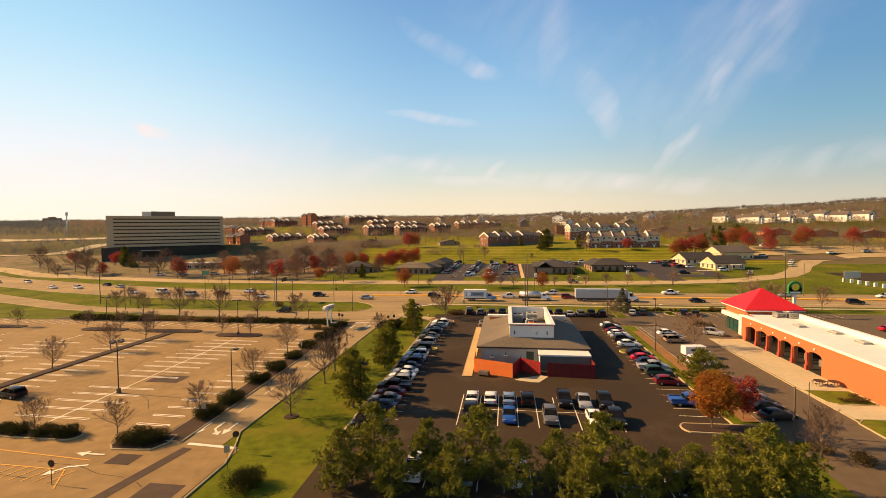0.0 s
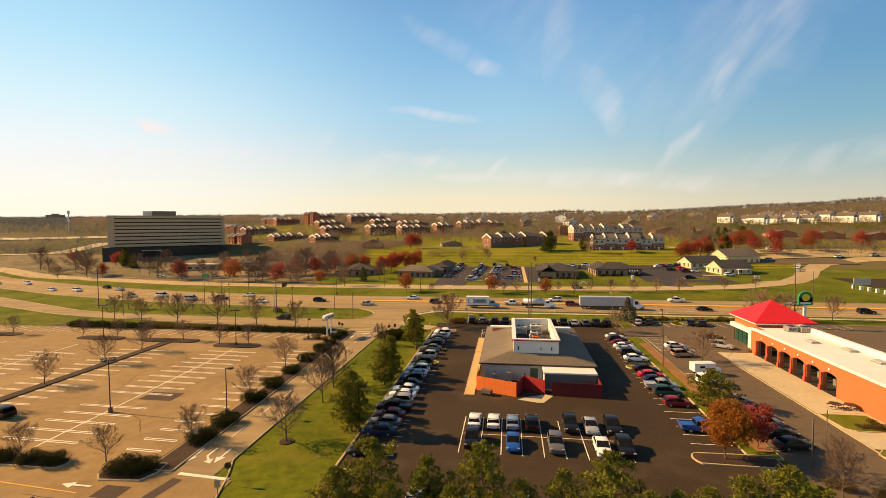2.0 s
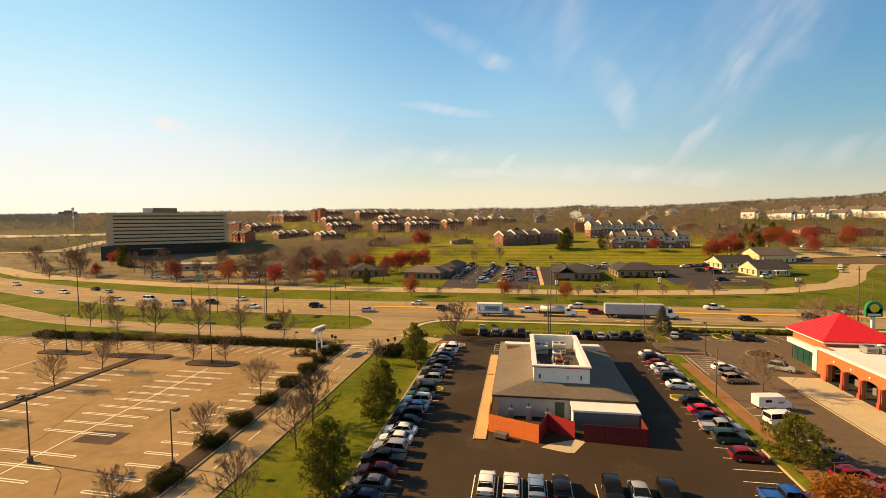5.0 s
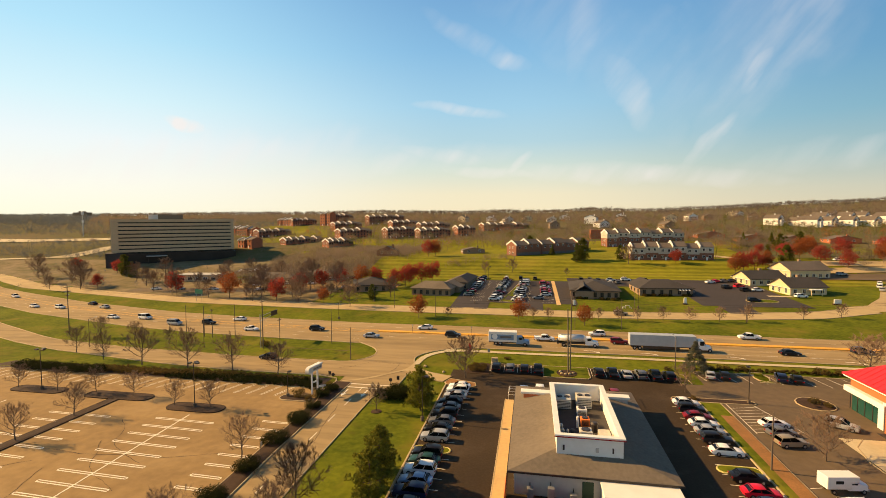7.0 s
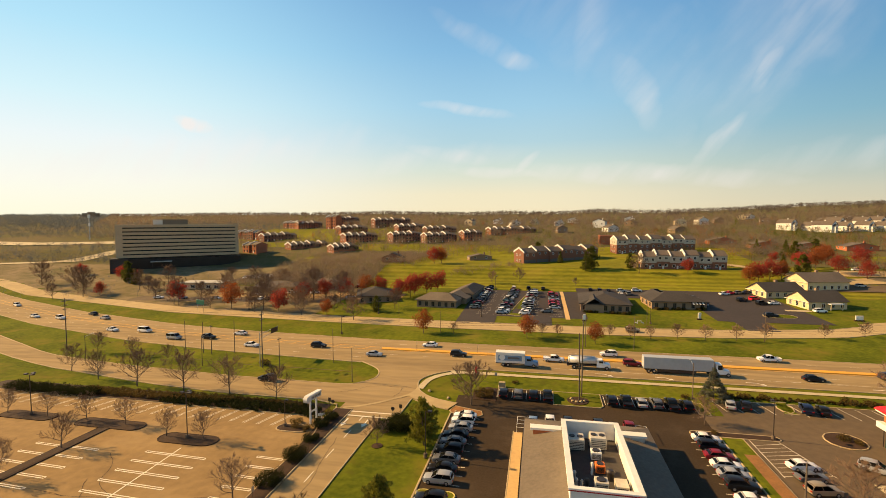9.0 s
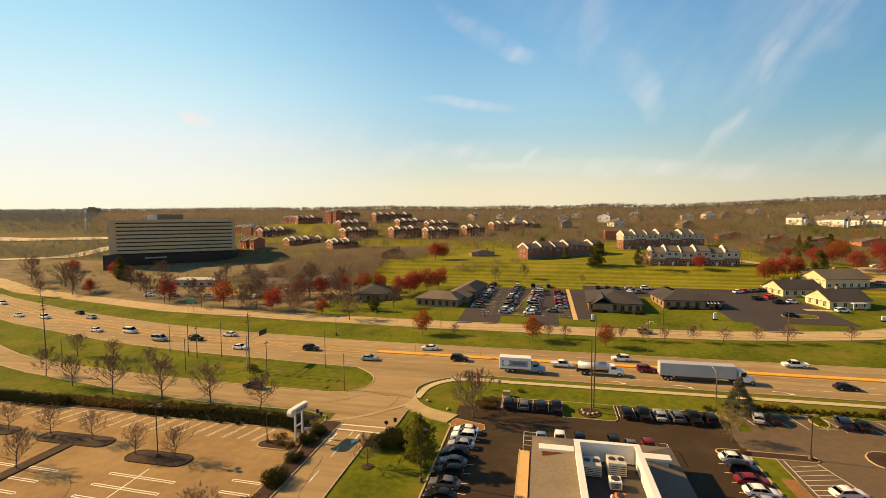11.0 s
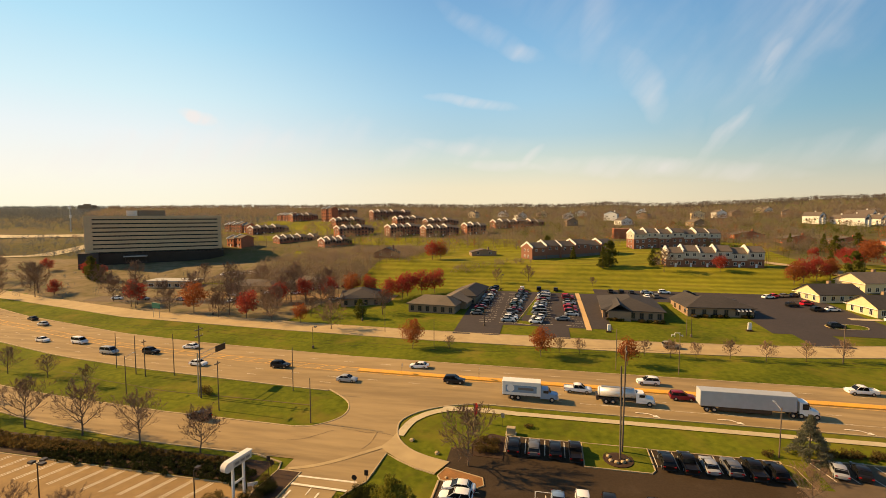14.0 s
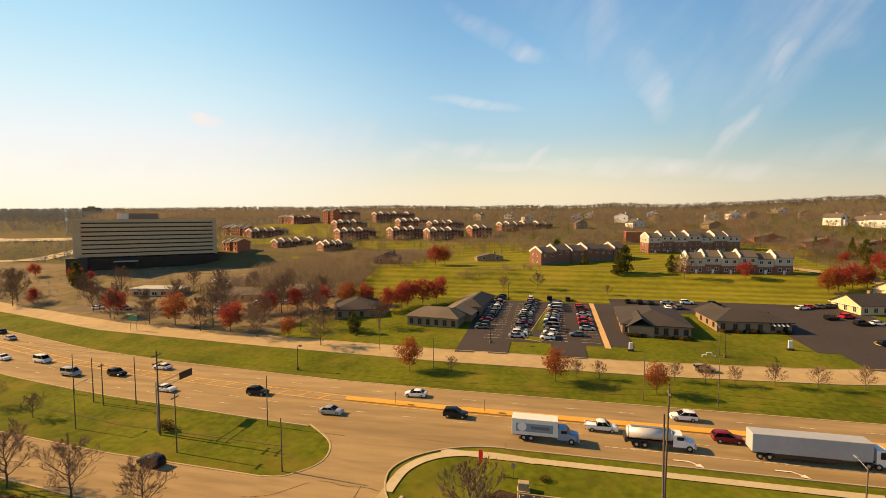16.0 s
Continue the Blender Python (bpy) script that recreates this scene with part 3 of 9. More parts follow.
def build_ground():
    xs, ys = grid_axis(-2600, 2600, -260, 230, 5, 1.16), grid_axis(-900, 4200, 20, 480, 5, 1.12)
    nx = len(xs)
    verts = [(x, y, ter(x, y)) for y in ys for x in xs]
    faces, kinds = [], []
    for j in range(len(ys) - 1):
        for i in range(nx - 1):
            k = j * nx + i
            faces.append((k, k + 1, k + nx + 1, k + nx))
            kinds.append(ground_kind((xs[i] + xs[i + 1]) / 2, (ys[j] + ys[j + 1]) / 2))
    me = mesh_of("ground", verts, faces)
    ob = part("ground", me, [GRASS, MEADOW, WOODFLOOR, DRYFIELD], smooth=True)
    me.polygons.foreach_set("material_index", kinds)
    return tagged(ob, "rolling ground of mown grass, dry field and leaf-littered woods", "ground", kind="structure")


build_ground()

# the main road with its median, and the service roads on both sides
ROAD_XS = span(-620, -260, 12) + span(-260, 200, 5)[1:] + span(200, 620, 20)[1:]
strip("road", ROAD_XS, near_edge, far_edge, 0.08, ROADTOP, 6, label="wide multi-lane road of worn tan concrete-coloured asphalt", category="road")
strip("road_service_far", [x for x in ROAD_XS if x < 118] + [118], lambda x: service_far(x) - 9.0, service_far, 0.08, PALEROAD, 3,
      label="narrow service road of pale worn asphalt beyond the main road", category="road")
strip("road_service_near", [x for x in ROAD_XS if x < -36] + [-36], front_near, front_far, 0.08, ROADTOP, 3,
      label="pale service road between the car park hedge and the grass island", category="road")
BEND = [(110, 246), (124, 252), (138, 268), (152, 290), (170, 312), (200, 327), (240, 332), (330, 335)]


def ribbon(name, pts, width, dz, mat, label, category):
    verts, faces = [], []
    fine = []
    for (x0, y0), (x1, y1) in zip(pts, pts[1:]):
        k = max(1, int(math.hypot(x1 - x0, y1 - y0) / 5))
        fine += [(x0 + (x1 - x0) * i / k, y0 + (y1 - y0) * i / k) for i in range(k)]
    fine.append(pts[-1])
    for i, (x, y) in enumerate(fine):
        a, b = fine[max(0, i - 1)], fine[min(len(fine) - 1, i + 1)]
        d = Vector((b[0] - a[0], b[1] - a[1], 0)).normalized()
        for k in (-1, 0, 1):
            px, py = x - d.y * width / 2 * k, y + d.x * width / 2 * k
            verts.append((px, py, ter(px, py) + dz))
    for i in range(len(fine) - 1):
        for j in range(2):
            k = i * 3 + j
            faces.append((k, k + 1, k + 4, k + 3))
    return tagged(part(name, mesh_of(name, verts, faces), mat), label, category, kind="structure")


ribbon("road_bend", BEND, 9.0, 0.10, PALEROAD, "pale side road bending away up the slope", "road")
ribbon("road_highway", [(-900, 470), (-620, 452), (-480, 440), (-420, 452), (-330, 470)], 20, 0.6, CONCRETE, "distant highway beyond the office block", "road")
ribbon("road_highway_ramp", [(-620, 360), (-420, 352), (-365, 385), (-340, 410)], 12, 0.4, CONCRETE, "distant highway ramp beside the dry field", "road")
ribbon("road_village", [(108.7, 376.6), (117.2, 359.6), (128.2, 341), (144.8, 330), (180, 334), (230, 338), (330, 330)], 8, 0.35, PALEROAD, "pale lane between the houses on the slope", "road")

# junction apron between main road and car park entrance
APRON = [(-39.5, 157), (-39.5, 162), (-60, 163), *NOSE, (-46, 189),
         (-10, 188), *LAWN_CORNER, (-16.7, 161.6), (-20.0, 162.6), (-23.1, 164.2), (-25.6, 165.9), (-26.0, 157.7), (-27.6, 154.6), (-38.2, 154.6)]
bm = bmesh.new()
bm.faces.new([bm.verts.new((x, y, ter(x, y) + 0.11)) for x, y in APRON])
bmesh.ops.triangulate(bm, faces=bm.faces[:])
tagged(part("road_apron", bm, ROADTOP), "worn tan junction apron between main road and car park", "road", kind="structure")

# tar-filled cracks across the junction
bm = bmesh.new()
cr = random.Random(4)
for x, y, a, length in ((-36, 172, 8, 12), (-30, 166, 75, 6), (-45, 166.5, 5, 10), (-62, 168, 60, 4), (-80, 168.5, 70, 5)):
    p = Vector((x, y, 0))
    for i in range(int(length / 1.2)):
        a += cr.uniform(-16, 16)
        q = p + Vector((math.cos(radians(a)), math.sin(radians(a)), 0)) * 1.2
        n = Vector((-math.sin(radians(a)), math.cos(radians(a)), 0)) * cr.uniform(0.02, 0.045)
        bm.faces.new([bm.verts.new((v.x, v.y, ter(v.x, v.y) + 0.135)) for v in (p - n, q - n, q + n, p + n)])
        p = q
for x, y, a, length in ((-44, 124, 205, 26), (-52, 112, 160, 20), (-70, 132, -35, 22), (-47, 92, 120, 16), (-64, 96, 60, 22), (-95, 120, -20, 30), (-92, 104, 15, 26), (-34, 100, 95, 18), (-32, 126, 85, 20), (-48, 76, 10, 18), (-70, 84, -8, 22)):
    p = Vector((x, y, 0))
    for i in range(int(length / 1.4)):
        a += cr.uniform(-14, 14)
        q = p + Vector((math.cos(radians(a)), math.sin(radians(a)), 0)) * 1.4
        n = Vector((-math.sin(radians(a)), math.cos(radians(a)), 0)) * cr.uniform(0.02, 0.05)
        bm.faces.new([bm.verts.new((v.x, v.y, ter(v.x, v.y) + 0.071)) for v in (p - n, q - n, q + n, p + n)])
        p = q
tagged(part("tar_cracks", bm, PATCH), "dark tar-filled cracks in the junction", "road marking", kind="structure")

# car parks
rect("car_park_west", -175, 64, -38.6, 153.5, 0.05, OLDASPHALT, label="large empty car park of worn tan asphalt", category="car park")
rect("car_park_aisle", -130, 40, -26.5, 81.5, 0.055, OLDASPHALT, label="worn cross aisle of the empty car park", category="car park")
rect("entrance_drive", -36.4, 81.4, -29.2, 159, 0.06, ROADTOP, label="worn entrance drive beside a planted kerb strip", category="drive")
rect("car_park_restaurant", -15.7, 71, 34.4, 169.4, 0.05, ASPHALT, label="dark asphalt car park round the restaurant", category="car park")
rect("car_park_north_bays", -7.0, 169.4, 5.8, 174.5, 0.055, ASPHALT, label="dark asphalt parking bays beside the lawn", category="car park")
rect("car_park_north_bays_east", 15.6, 169.4, 34.4, 174.5, 0.055, ASPHALT, label="dark asphalt parking bays beside the lawn", category="car park")
rect("car_park_garage", 38.6, 60, 51.5, 176, 0.05, GREYASPHALT, label="grey asphalt drive and bays beside the brick garage", category="car park")
rect("car_park_garage_north", 51.5, 146, 120, 176, 0.055, GREYASPHALT, label="grey asphalt car park behind the brick garage", category="car park")
rect("car_park_garage_east", 72, 90, 130, 146, 0.05, GREYASPHALT, label="grey asphalt yard behind the garage", category="car park")
rect("car_park_link", 34.4, 159.8, 38.6, 168, 0.052, GREYASPHALT, label="asphalt link between the two car parks", category="car park")
rect("garage_forecourt", 51.5, 110.5, 58.88, 146, 0.10, CONCRETE, label="pale concrete forecourt in front of garage bays", category="pavement")
rect("garage_walk", 51.2, 98.9, 58.86, 110.5, 0.10, CONCRETE, label="pale concrete walk beside the garage lawn", category="pavement")
rect("restaurant_walk", -2.5, 112.2, -0.9, 153.5, 0.16, PATH_TAN, label="sunlit tan concrete walk along the restaurant wall", category="pavement")
strip("pavement", span(-20, 160, 5), lambda x: near_edge(x) - 3.6, lambda x: near_edge(x) - 2.1, 0.12, CONCRETE, 1, label="narrow pale concrete sidewalk beside the road", category="pavement")

# far car parks among the low offices
rect("car_park_far", -27.5, 243.5, 19.5, 297, 0.07, FARASPHALT, label="dark asphalt car park between low offices", category="car park")
rect("car_park_far_east", 64, 248, 101, 306, 0.07, FARASPHALT, label="dark asphalt car park before the cream office", category="car park")
rect("car_park_far_drive", -27.5, 232, -13.5, 243.5, 0.085, FARASPHALT, label="drive into the far car park", category="drive")
rect("car_park_far_drive_b", -2.5, 232, 6.5, 243.5, 0.085, FARASPHALT, label="drive into the far car park", category="drive")
rect("car_park_far_drive_c", 69, 236, 79, 248, 0.085, FARASPHALT, label="drive into the cream office's car park", category="drive")
rect("car_park_far_back", 19.5, 286, 64, 306, 0.07, FARASPHALT, label="asphalt lane behind the low offices", category="car park")
rect("car_park_far_west", -160, 270, -60, 284, 0.07, OLDASPHALT, label="asphalt lane beside low office buildings", category="car park")
rect("car_park_office_west", -182, 322, -142, 338, 0.25, FARASPHALT, label="dark asphalt lot behind the flat-roofed office", category="car park")
rect("car_park_strip_west", -196, 262, -94, 272, 0.09, GREYASPHALT, label="grey asphalt lot before the low western offices", category="car park")
rect("car_park_hill", 106, 312, 190, 326, 0.3, GREYASPHALT, label="hillside car park behind the cream office", category="car park")

strip("bare_ground_west", span(-230, -86, 6), lambda x: service_far(x) + 0.6, lambda x: 300 - 0.05 * (x + 86), 0.045, DRYFIELD, 8, label="bare brown ground under roadside trees", category="ground")

# the raised planted strips, islands and lawns
raised_bed("planting_strip_entrance", [(-38.0, 82.4), (-34.7, 82.4), (-35.0, 90), (-36.4, 126), (-36.5, 158), (-40.2, 158), (-40.6, 152), (-39.2, 146), (-39.2, 126)], MULCH, "long mulched kerb strip beside the entrance drive")
raised_bed("planting_strip_middle", [(-81.0, 66), (-78.9, 66), (-78.9, 141), (-81.0, 141)], MULCH, "narrow mulched strip dividing the empty car park", kerb_mat=MULCH)
for x0, x1, y0, y1 in ((-107, -94, 140.6, 143.9), (-88, -72.8, 140.2, 143.7), (-66.5, -54.8, 137.3, 141.0), (-140, -126, 141.6, 145)):
    raised_bed("car_park_island", capsule(x0, x1, y0, y1), MULCH, "mulched kerbed island with young bare trees", kerb_mat=MULCH)
raised_bed("car_park_island", capsule(-61.5, -48.8, 81.2, 83.6), MULCH, "mulched island with low evergreen shrubs")
raised_bed("car_park_island", [(-42.8, 80.6), (-41.8, 79.6), (-37, 80.0), (-36.2, 81.8), (-36.5, 84), (-41.5, 83.6), (-42.8, 82)], MULCH, "mulched island end with low evergreen shrubs")
raised_bed("car_park_island", capsule(-47.5, -41, 145.6, 148.6), MULCH, "mulched island end below the pylon sign")
raised_bed("car_park_island", [(28.6, 92.2)] + arc(29.4, 93.6, 1.8, 230, 130, 6) + [(37.5, 95.2), (37.5, 92.0)], MULCH, "kerbed island under the rust-leaved tree")
raised_bed("car_park_island", capsule(28.6, 34.4, 131.0, 133.2), GRASS, "grassy kerbed nose between parked cars", kerb_mat=KERBYELLOW)
raised_bed("car_park_island", capsule(-15.6, -9.8, 129.6, 131.6), GRASS, "grassy yellow-kerbed nose between parked cars", kerb_mat=KERBYELLOW)
raised_bed("car_park_island", capsule(29.8, 45, 158.6, 160.6), MULCH, "long mulched kerb island with a lamp post")
raised_bed("car_park_island", capsule(50.6, 53.6, 171, 177), GRASS, "kerbed island between angled parking bays")
raised_bed("car_park_island", arc(56, 161, 3.2, 0, 360, 14)[:-1], MULCH, "round kerbed bed beside the garage drive")
raised_bed("planting_strip_east", [(34.6, 94.5), (38.4, 94.5), (38.4, 158.5), (34.6, 158.5)], GRASS, "grassy strip with red mulch between car parks")
raised_bed("planting_bed_pole", [(5.2, 167.6), (14.8, 167.6), (15.4, 168.4), (15.4, 174.6), (5.2, 174.6)], GRASS, "grassy kerbed bed round two tall poles")
raised_bed("mulch_ring", arc(10.4, 170.4, 2.2, 0, 360, 16)[:-1], MULCH, "round mulch ring with stones at the poles", 0.26, MULCH)
raised_bed("car_park_island", [(34.0, 167.9), (36.2, 167.8), (35.8, 173.2), (34.2, 173.8)], GRASS, "kerbed grass nose beside the parking bays")
rect("mulch_band", 36.1, 96, 38.2, 152, 0.30, REDMULCH, label="red mulch band in the grassy strip")
raised_bed("planting_bed_tree", [(-16.2, 161.2), (-15.6, 160.2), (-10.4, 159.0), (-9.2, 160.0), (-9.6, 161.8), (-15.4, 163.4)], REDMULCH, "kerbed red mulch bed under a bare tree")
raised_bed("planting_bed_lawn", [(-12.0, 167.6), (-7.2, 167.4), (-7.2, 174.2), (-9.6, 174.8), (-12.6, 171.5)], MULCH, "dark mulch bed with bare shrubs beside the lawn", 0.08, MULCH)
raised_bed("garage_lawn", [(58.2, 104.4), (58.2, 110.4), (51.6, 110.4), (51.9, 105.2), (53, 104.4)], GRASS, "small kerbed lawn with shrubs beside the garage")
raised_bed("garage_lawn", [(51.0, 80), (51.0, 97.4), (52.4, 98.8), (70, 98.8), (70, 80)], GRASS, "kerbed lawn at the garage corner")
raised_bed("planting_strip_far", [(-9.6, 246), (-5.2, 244.5), (-3.6, 248), (1.4, 294), (-2.8, 294)], GRASS, "grassy strip dividing the far car park")
raised_bed("lawn_island_far", capsule(83, 94, 256, 262), GRASS, "grassy island before the cream office")
rect("lawn_far_walk", 11.6, 241.5, 13.2, 297, 0.14, PATH_TAN, label="sunlit tan walk along the low office", category="pavement")
rect("cream_office_walk", 95, 268.5, 104, 271, 0.14, CONCRETE, label="pale walk before the cream office", category="pavement")

strip("mulch_hedge", span(-130, -42, 6), lambda x: 153.7, lambda x: min(160.2, front_near(x) - 1.5), 0.06, MULCH, 2, label="dark mulch under the hedges", category="planting bed")

bm = bmesh.new()
for x0, x1 in ((-600, -46), (-10, 300)):
    kerb_line(bm, [(x, near_edge(x) - 0.05) for x in span(x0, x1, 10)], 0.3, 0.16)
kerb_line(bm, [(x, far_edge(x) + 0.05) for x in span(-600, 300, 10)], 0.3, 0.16)
kerb_line(bm, [(x, service_far(x) + 0.05) for x in span(-300, 118, 10)], 0.3, 0.16)
kerb_line(bm, [(x, service_far(x) - 9.05) for x in span(-300, 118, 10)], 0.3, 0.16)
kerb_line(bm, [(x, front_far(x)) for x in span(-300, -45, 10)] + NOSE[5:], 0.3, 0.18)
kerb_line(bm, [(x, front_near(x)) for x in span(-300, -60, 10)] + [(-46, 161.6), (-41, 160.2), (-40.2, 158)], 0.3, 0.16)
kerb_line(bm, LAWN_CORNER, 0.3, 0.18)
kerb_line(bm, [(-15.8, 85.5), (-15.8, 160)], 0.32, 0.18)
kerb_line(bm, [(-15.8, 85.5), (-12.8, 85.5)], 0.32, 0.18)
kerb_line(bm, [(-29.1, 86), (-29.1, 150), (-27.6, 154.6), (-26.0, 157.7), (-25.6, 165.6), (-23.1, 164.1), (-20.0, 162.5), (-16.7, 161.5)], 0.22, 0.15)
kerb_line(bm, [(-29.1, 86), (-27.4, 82), (-26.2, 78), (-26.0, 60)], 0.22, 0.15)
kerb_line(bm, [(-170, 153.6), (-41, 153.2)], 0.22, 0.15)
kerb_line(bm, [(-7.1, 169.4), (-7.1, 174.6), (5.9, 174.6), (5.9, 169.4)], 0.22, 0.15)
kerb_line(bm, [(15.5, 169.4), (15.5, 174.6), (34.5, 174.6), (34.5, 168.5)], 0.22, 0.15)
kerb_line(bm, [(38.6, 176.1), (120, 176.1)], 0.22, 0.15)
kerb_line(bm, [(51.4, 60), (51.2, 138), (52.5, 143), (55, 146)], 0.2, 0.14)
kerb_line(bm, [(-2.6, 112), (-2.6, 153.8)], 0.2, 0.17)
tagged(part("kerb_lines", bm, KERB), "pale concrete kerbs along roads, lots and lawns", "kerb", kind="structure")

ribbon("ditch", rounded([(-118, 189.5), (-104, 186.2), (-91.4, 184.1), (-81.7, 182.5), (-64.4, 181.6), (-46, 180.4)], 5), 0.30, 0.06, WOODFLOOR, "shallow ditch of dry grass across the verge", "ground")
# the curved walk of the junction's lawn corner
ribbon("pavement_corner", rounded([(-25.2, 171.4), (-24.9, 174.6), (-24.2, 177.4), (-22.2, 180.2), (-19.0, 182.3), (-15, 183.3), (-10, 183.4), (-5, 183.0)], 4), 1.6, 0.13, CONCRETE, "curved pale concrete sidewalk at the lawn corner", "pavement")
bm = bmesh.new()
walk_edge = [p for p in LAWN_CORNER if p[1] < 173.0]
bm.faces.new([bm.verts.new((x, y, ter(x, y) + 0.17)) for x, y in walk_edge + [(-16.7, 161.6), (-20.0, 162.6), (-23.1, 164.2), (-25.6, 165.9), (-27.2, 167.2), (-26.2, 170.0)]])
bmesh.ops.triangulate(bm, faces=bm.faces[:])
tagged(part("pavement_ramp", bm, PALEROAD), "pale concrete walk crossing between drive and restaurant car park", "pavement", kind="structure")
ribbon("gutter", rounded([(-38.9, 158.5), (-35.6, 160.0), (-32.3, 162.3), (-29.4, 164.9), (-26.9, 167.2)], 4), 0.8, 0.18, PALEROAD, "pale concrete gutter sweeping across the drive mouth", "pavement")


# ---------------------------------------------------------------- paint on the asphalt
def paint(name, quads, mat, label, dz=0.075):
    """Painted marks, each a thin flat bar: (x0, y0, x1, y1, width)."""
    verts, faces = [], []
    for x0, y0, x1, y1, w in quads:
        d = Vector((x1 - x0, y1 - y0, 0))
        k = max(1, int(d.length / 5))
        d.normalize()
        s = Vector((-d.y, d.x, 0)) * w / 2
        for i in range(k):
            a = Vector((x0, y0, 0)).lerp(Vector((x1, y1, 0)), i / k)
            b = Vector((x0, y0, 0)).lerp(Vector((x1, y1, 0)), (i + 1) / k)
            n = len(verts)
            for p in (a - s, b - s, b + s, a + s):
                verts.append((p.x, p.y, ter(p.x, p.y) + dz))
            faces.append((n, n + 1, n + 2, n + 3))
    return tagged(part(name, mesh_of(name, verts, faces), mat), label, "road marking", kind="structure")


def hairpin(x0, x1, y, gap=0.45, w=0.19, slope=0.0):
    """A double stall line with closed ends."""
    dy = slope * (x1 - x0)
    return [(x0, y - gap / 2, x1, y - gap / 2 + dy, w), (x0, y + gap / 2, x1, y + gap / 2 + dy, w), (x0, y - gap / 2 + w / 2, x0, y + gap / 2 - w / 2, w),
            (x1, y - gap / 2 + dy + w / 2, x1, y + gap / 2 + dy - w / 2, w)]


q, centre_lines = [], []
for cx in (-58.6, -100.0, -121.0, -142.0):
    for i in range(16 if cx > -90 else 14):
        y = 88.0 + 3.05 * i + (0.6 if cx < -90 else 0)
        if cx > -60 and 103 < y < 106:
            continue
        q += hairpin(cx - 5.9, cx + 5.9, y, slope=-0.03)
    centre_lines.append((cx + 1.3, 86.0, cx - 0.9, 136.0, 0.24))
for i in range(17):
    y = 87.0 + 3.05 * i
    q += hairpin(-44.6, -39.8, y, slope=-0.03)
    if y < 134:
        q += hairpin(-86.5, -81.0, y, slope=-0.03)
        q += hairpin(-78.6, -73.2, y, slope=-0.03)
for i in range(34):
    x = -150 + 3.05 * i
    q += [(x, 147.6, x + 1.5, 152.9, 0.13), (x + 0.45, 147.6, x + 1.95, 152.9, 0.13)]
paint("stall_lines_west", q, WHITEPAINT, "faded white hairpin stall lines")
paint("stall_centre_lines", centre_lines, WHITEPAINT, "faded white centre lines between the stall rows", 0.081)
paint("tar_patches", [(-57.0, 105.2, -51.0, 105.2, 3.6), (-40.0, 77.6, -36.9, 77.6, 2.4), (-31.6, 71.0, -27.5, 71.0, 4.5), (-35.6, 64, -32.9, 81, 1.4)], PATCH, "dark tar patches in worn asphalt", 0.072)

q = []
for i in range(9):
    x = -1.5 + 2.72 * i
    q.append((x, 91.4, x, 103.0, 0.12))
q.append((-1.5, 97.2, 20.3, 97.2, 0.12))
for i in range(12):
    q.append((-6.0 + 2.72 * i, 75.5, -6.0 + 2.72 * i, 81.0, 0.12))
for i in range(27):
    y = 89.5 + 2.75 * i
    if y < 161:
        q.append((-15.0, y, -9.6, y, 0.12))
    if y > 95 and y < 158:
        q.append((28.8, y, 34.2, y, 0.12))
for i in range(6):
    q.append((-10 + 3.1 * i, 169.6, -10 + 3.1 * i, 174.3, 0.12))
for i in range(7):
    q.append((16 + 3.0 * i, 169.6, 16 + 3.0 * i, 174.3, 0.12))
for i in range(9):
    q.append((-0.6 + 2.75 * i, 154.5, -0.6 + 2.75 * i, 159.5, 0.12))
paint("stall_lines_restaurant", q, WHITEPAINT, "white stall lines on dark asphalt")
q = []
for i in range(20):
    q.append((40.0 + 3.0 * i, 170.5, 38.6 + 3.0 * i, 175.8, 0.12))
for i in range(12):
    q.append((38.8, 97 + 2.9 * i, 43.6, 98.2 + 2.9 * i, 0.12))
for i in range(9):
    q.append((39.4, 146.0 + 1.3 * i, 47.0 - 0.35 * i, 147.4 + 1.3 * i, 0.10))
q += [(39.4, 145.5, 39.4, 158.5, 0.12), (47.2, 147, 44.2, 158.5, 0.12)]
paint("stall_lines_garage", q, WHITEPAINT, "white stall lines on grey asphalt")
q = []
for i in range(17):
    y = 246 + 2.9 * i
    q += [(-21.5, y, -16.6, y, 0.09), (-15.0 + 0.02 * i, y, -9.6, y, 0.09), (-3.0, y, 2.0, y, 0.09), (6.0, y, 11.0, y, 0.09)]
paint("stall_lines_far", q, WHITEPAINT, "white stall lines of the far car park", 0.10)

# drive markings
paint("stop_bars", [(-38.3, 157.0, -27.2, 157.1, 0.40), (-37.6, 155.0, -27.8, 154.8, 0.45)], WHITEPAINT, "white stop bars across the drive mouth", 0.135)
q = [(-33.6, 82.1, -27.0, 81.6, 0.55)]
for i in range(9):
    q.append((-33.0, 92 + 7.6 * i, -33.0, 95.2 + 7.6 * i, 0.16))
paint("drive_lines", q, WHITEPAINT, "white stop bars and lane dashes on the drive", 0.095)
paint("hatch_lines", [(-50 + 1.5 * i, 72.0, -49.2 + 1.5 * i, 74.6, 0.12) for i in range(6)] + [(-60, 75.2, -43, 74.6, 0.14), (-43, 74.6, -40.6, 71.0, 0.14), (-62, 78.6, -42.0, 76.9, 0.16)], YELLOWPAINT,
      "yellow lane line and hatching on the aisle", 0.09)


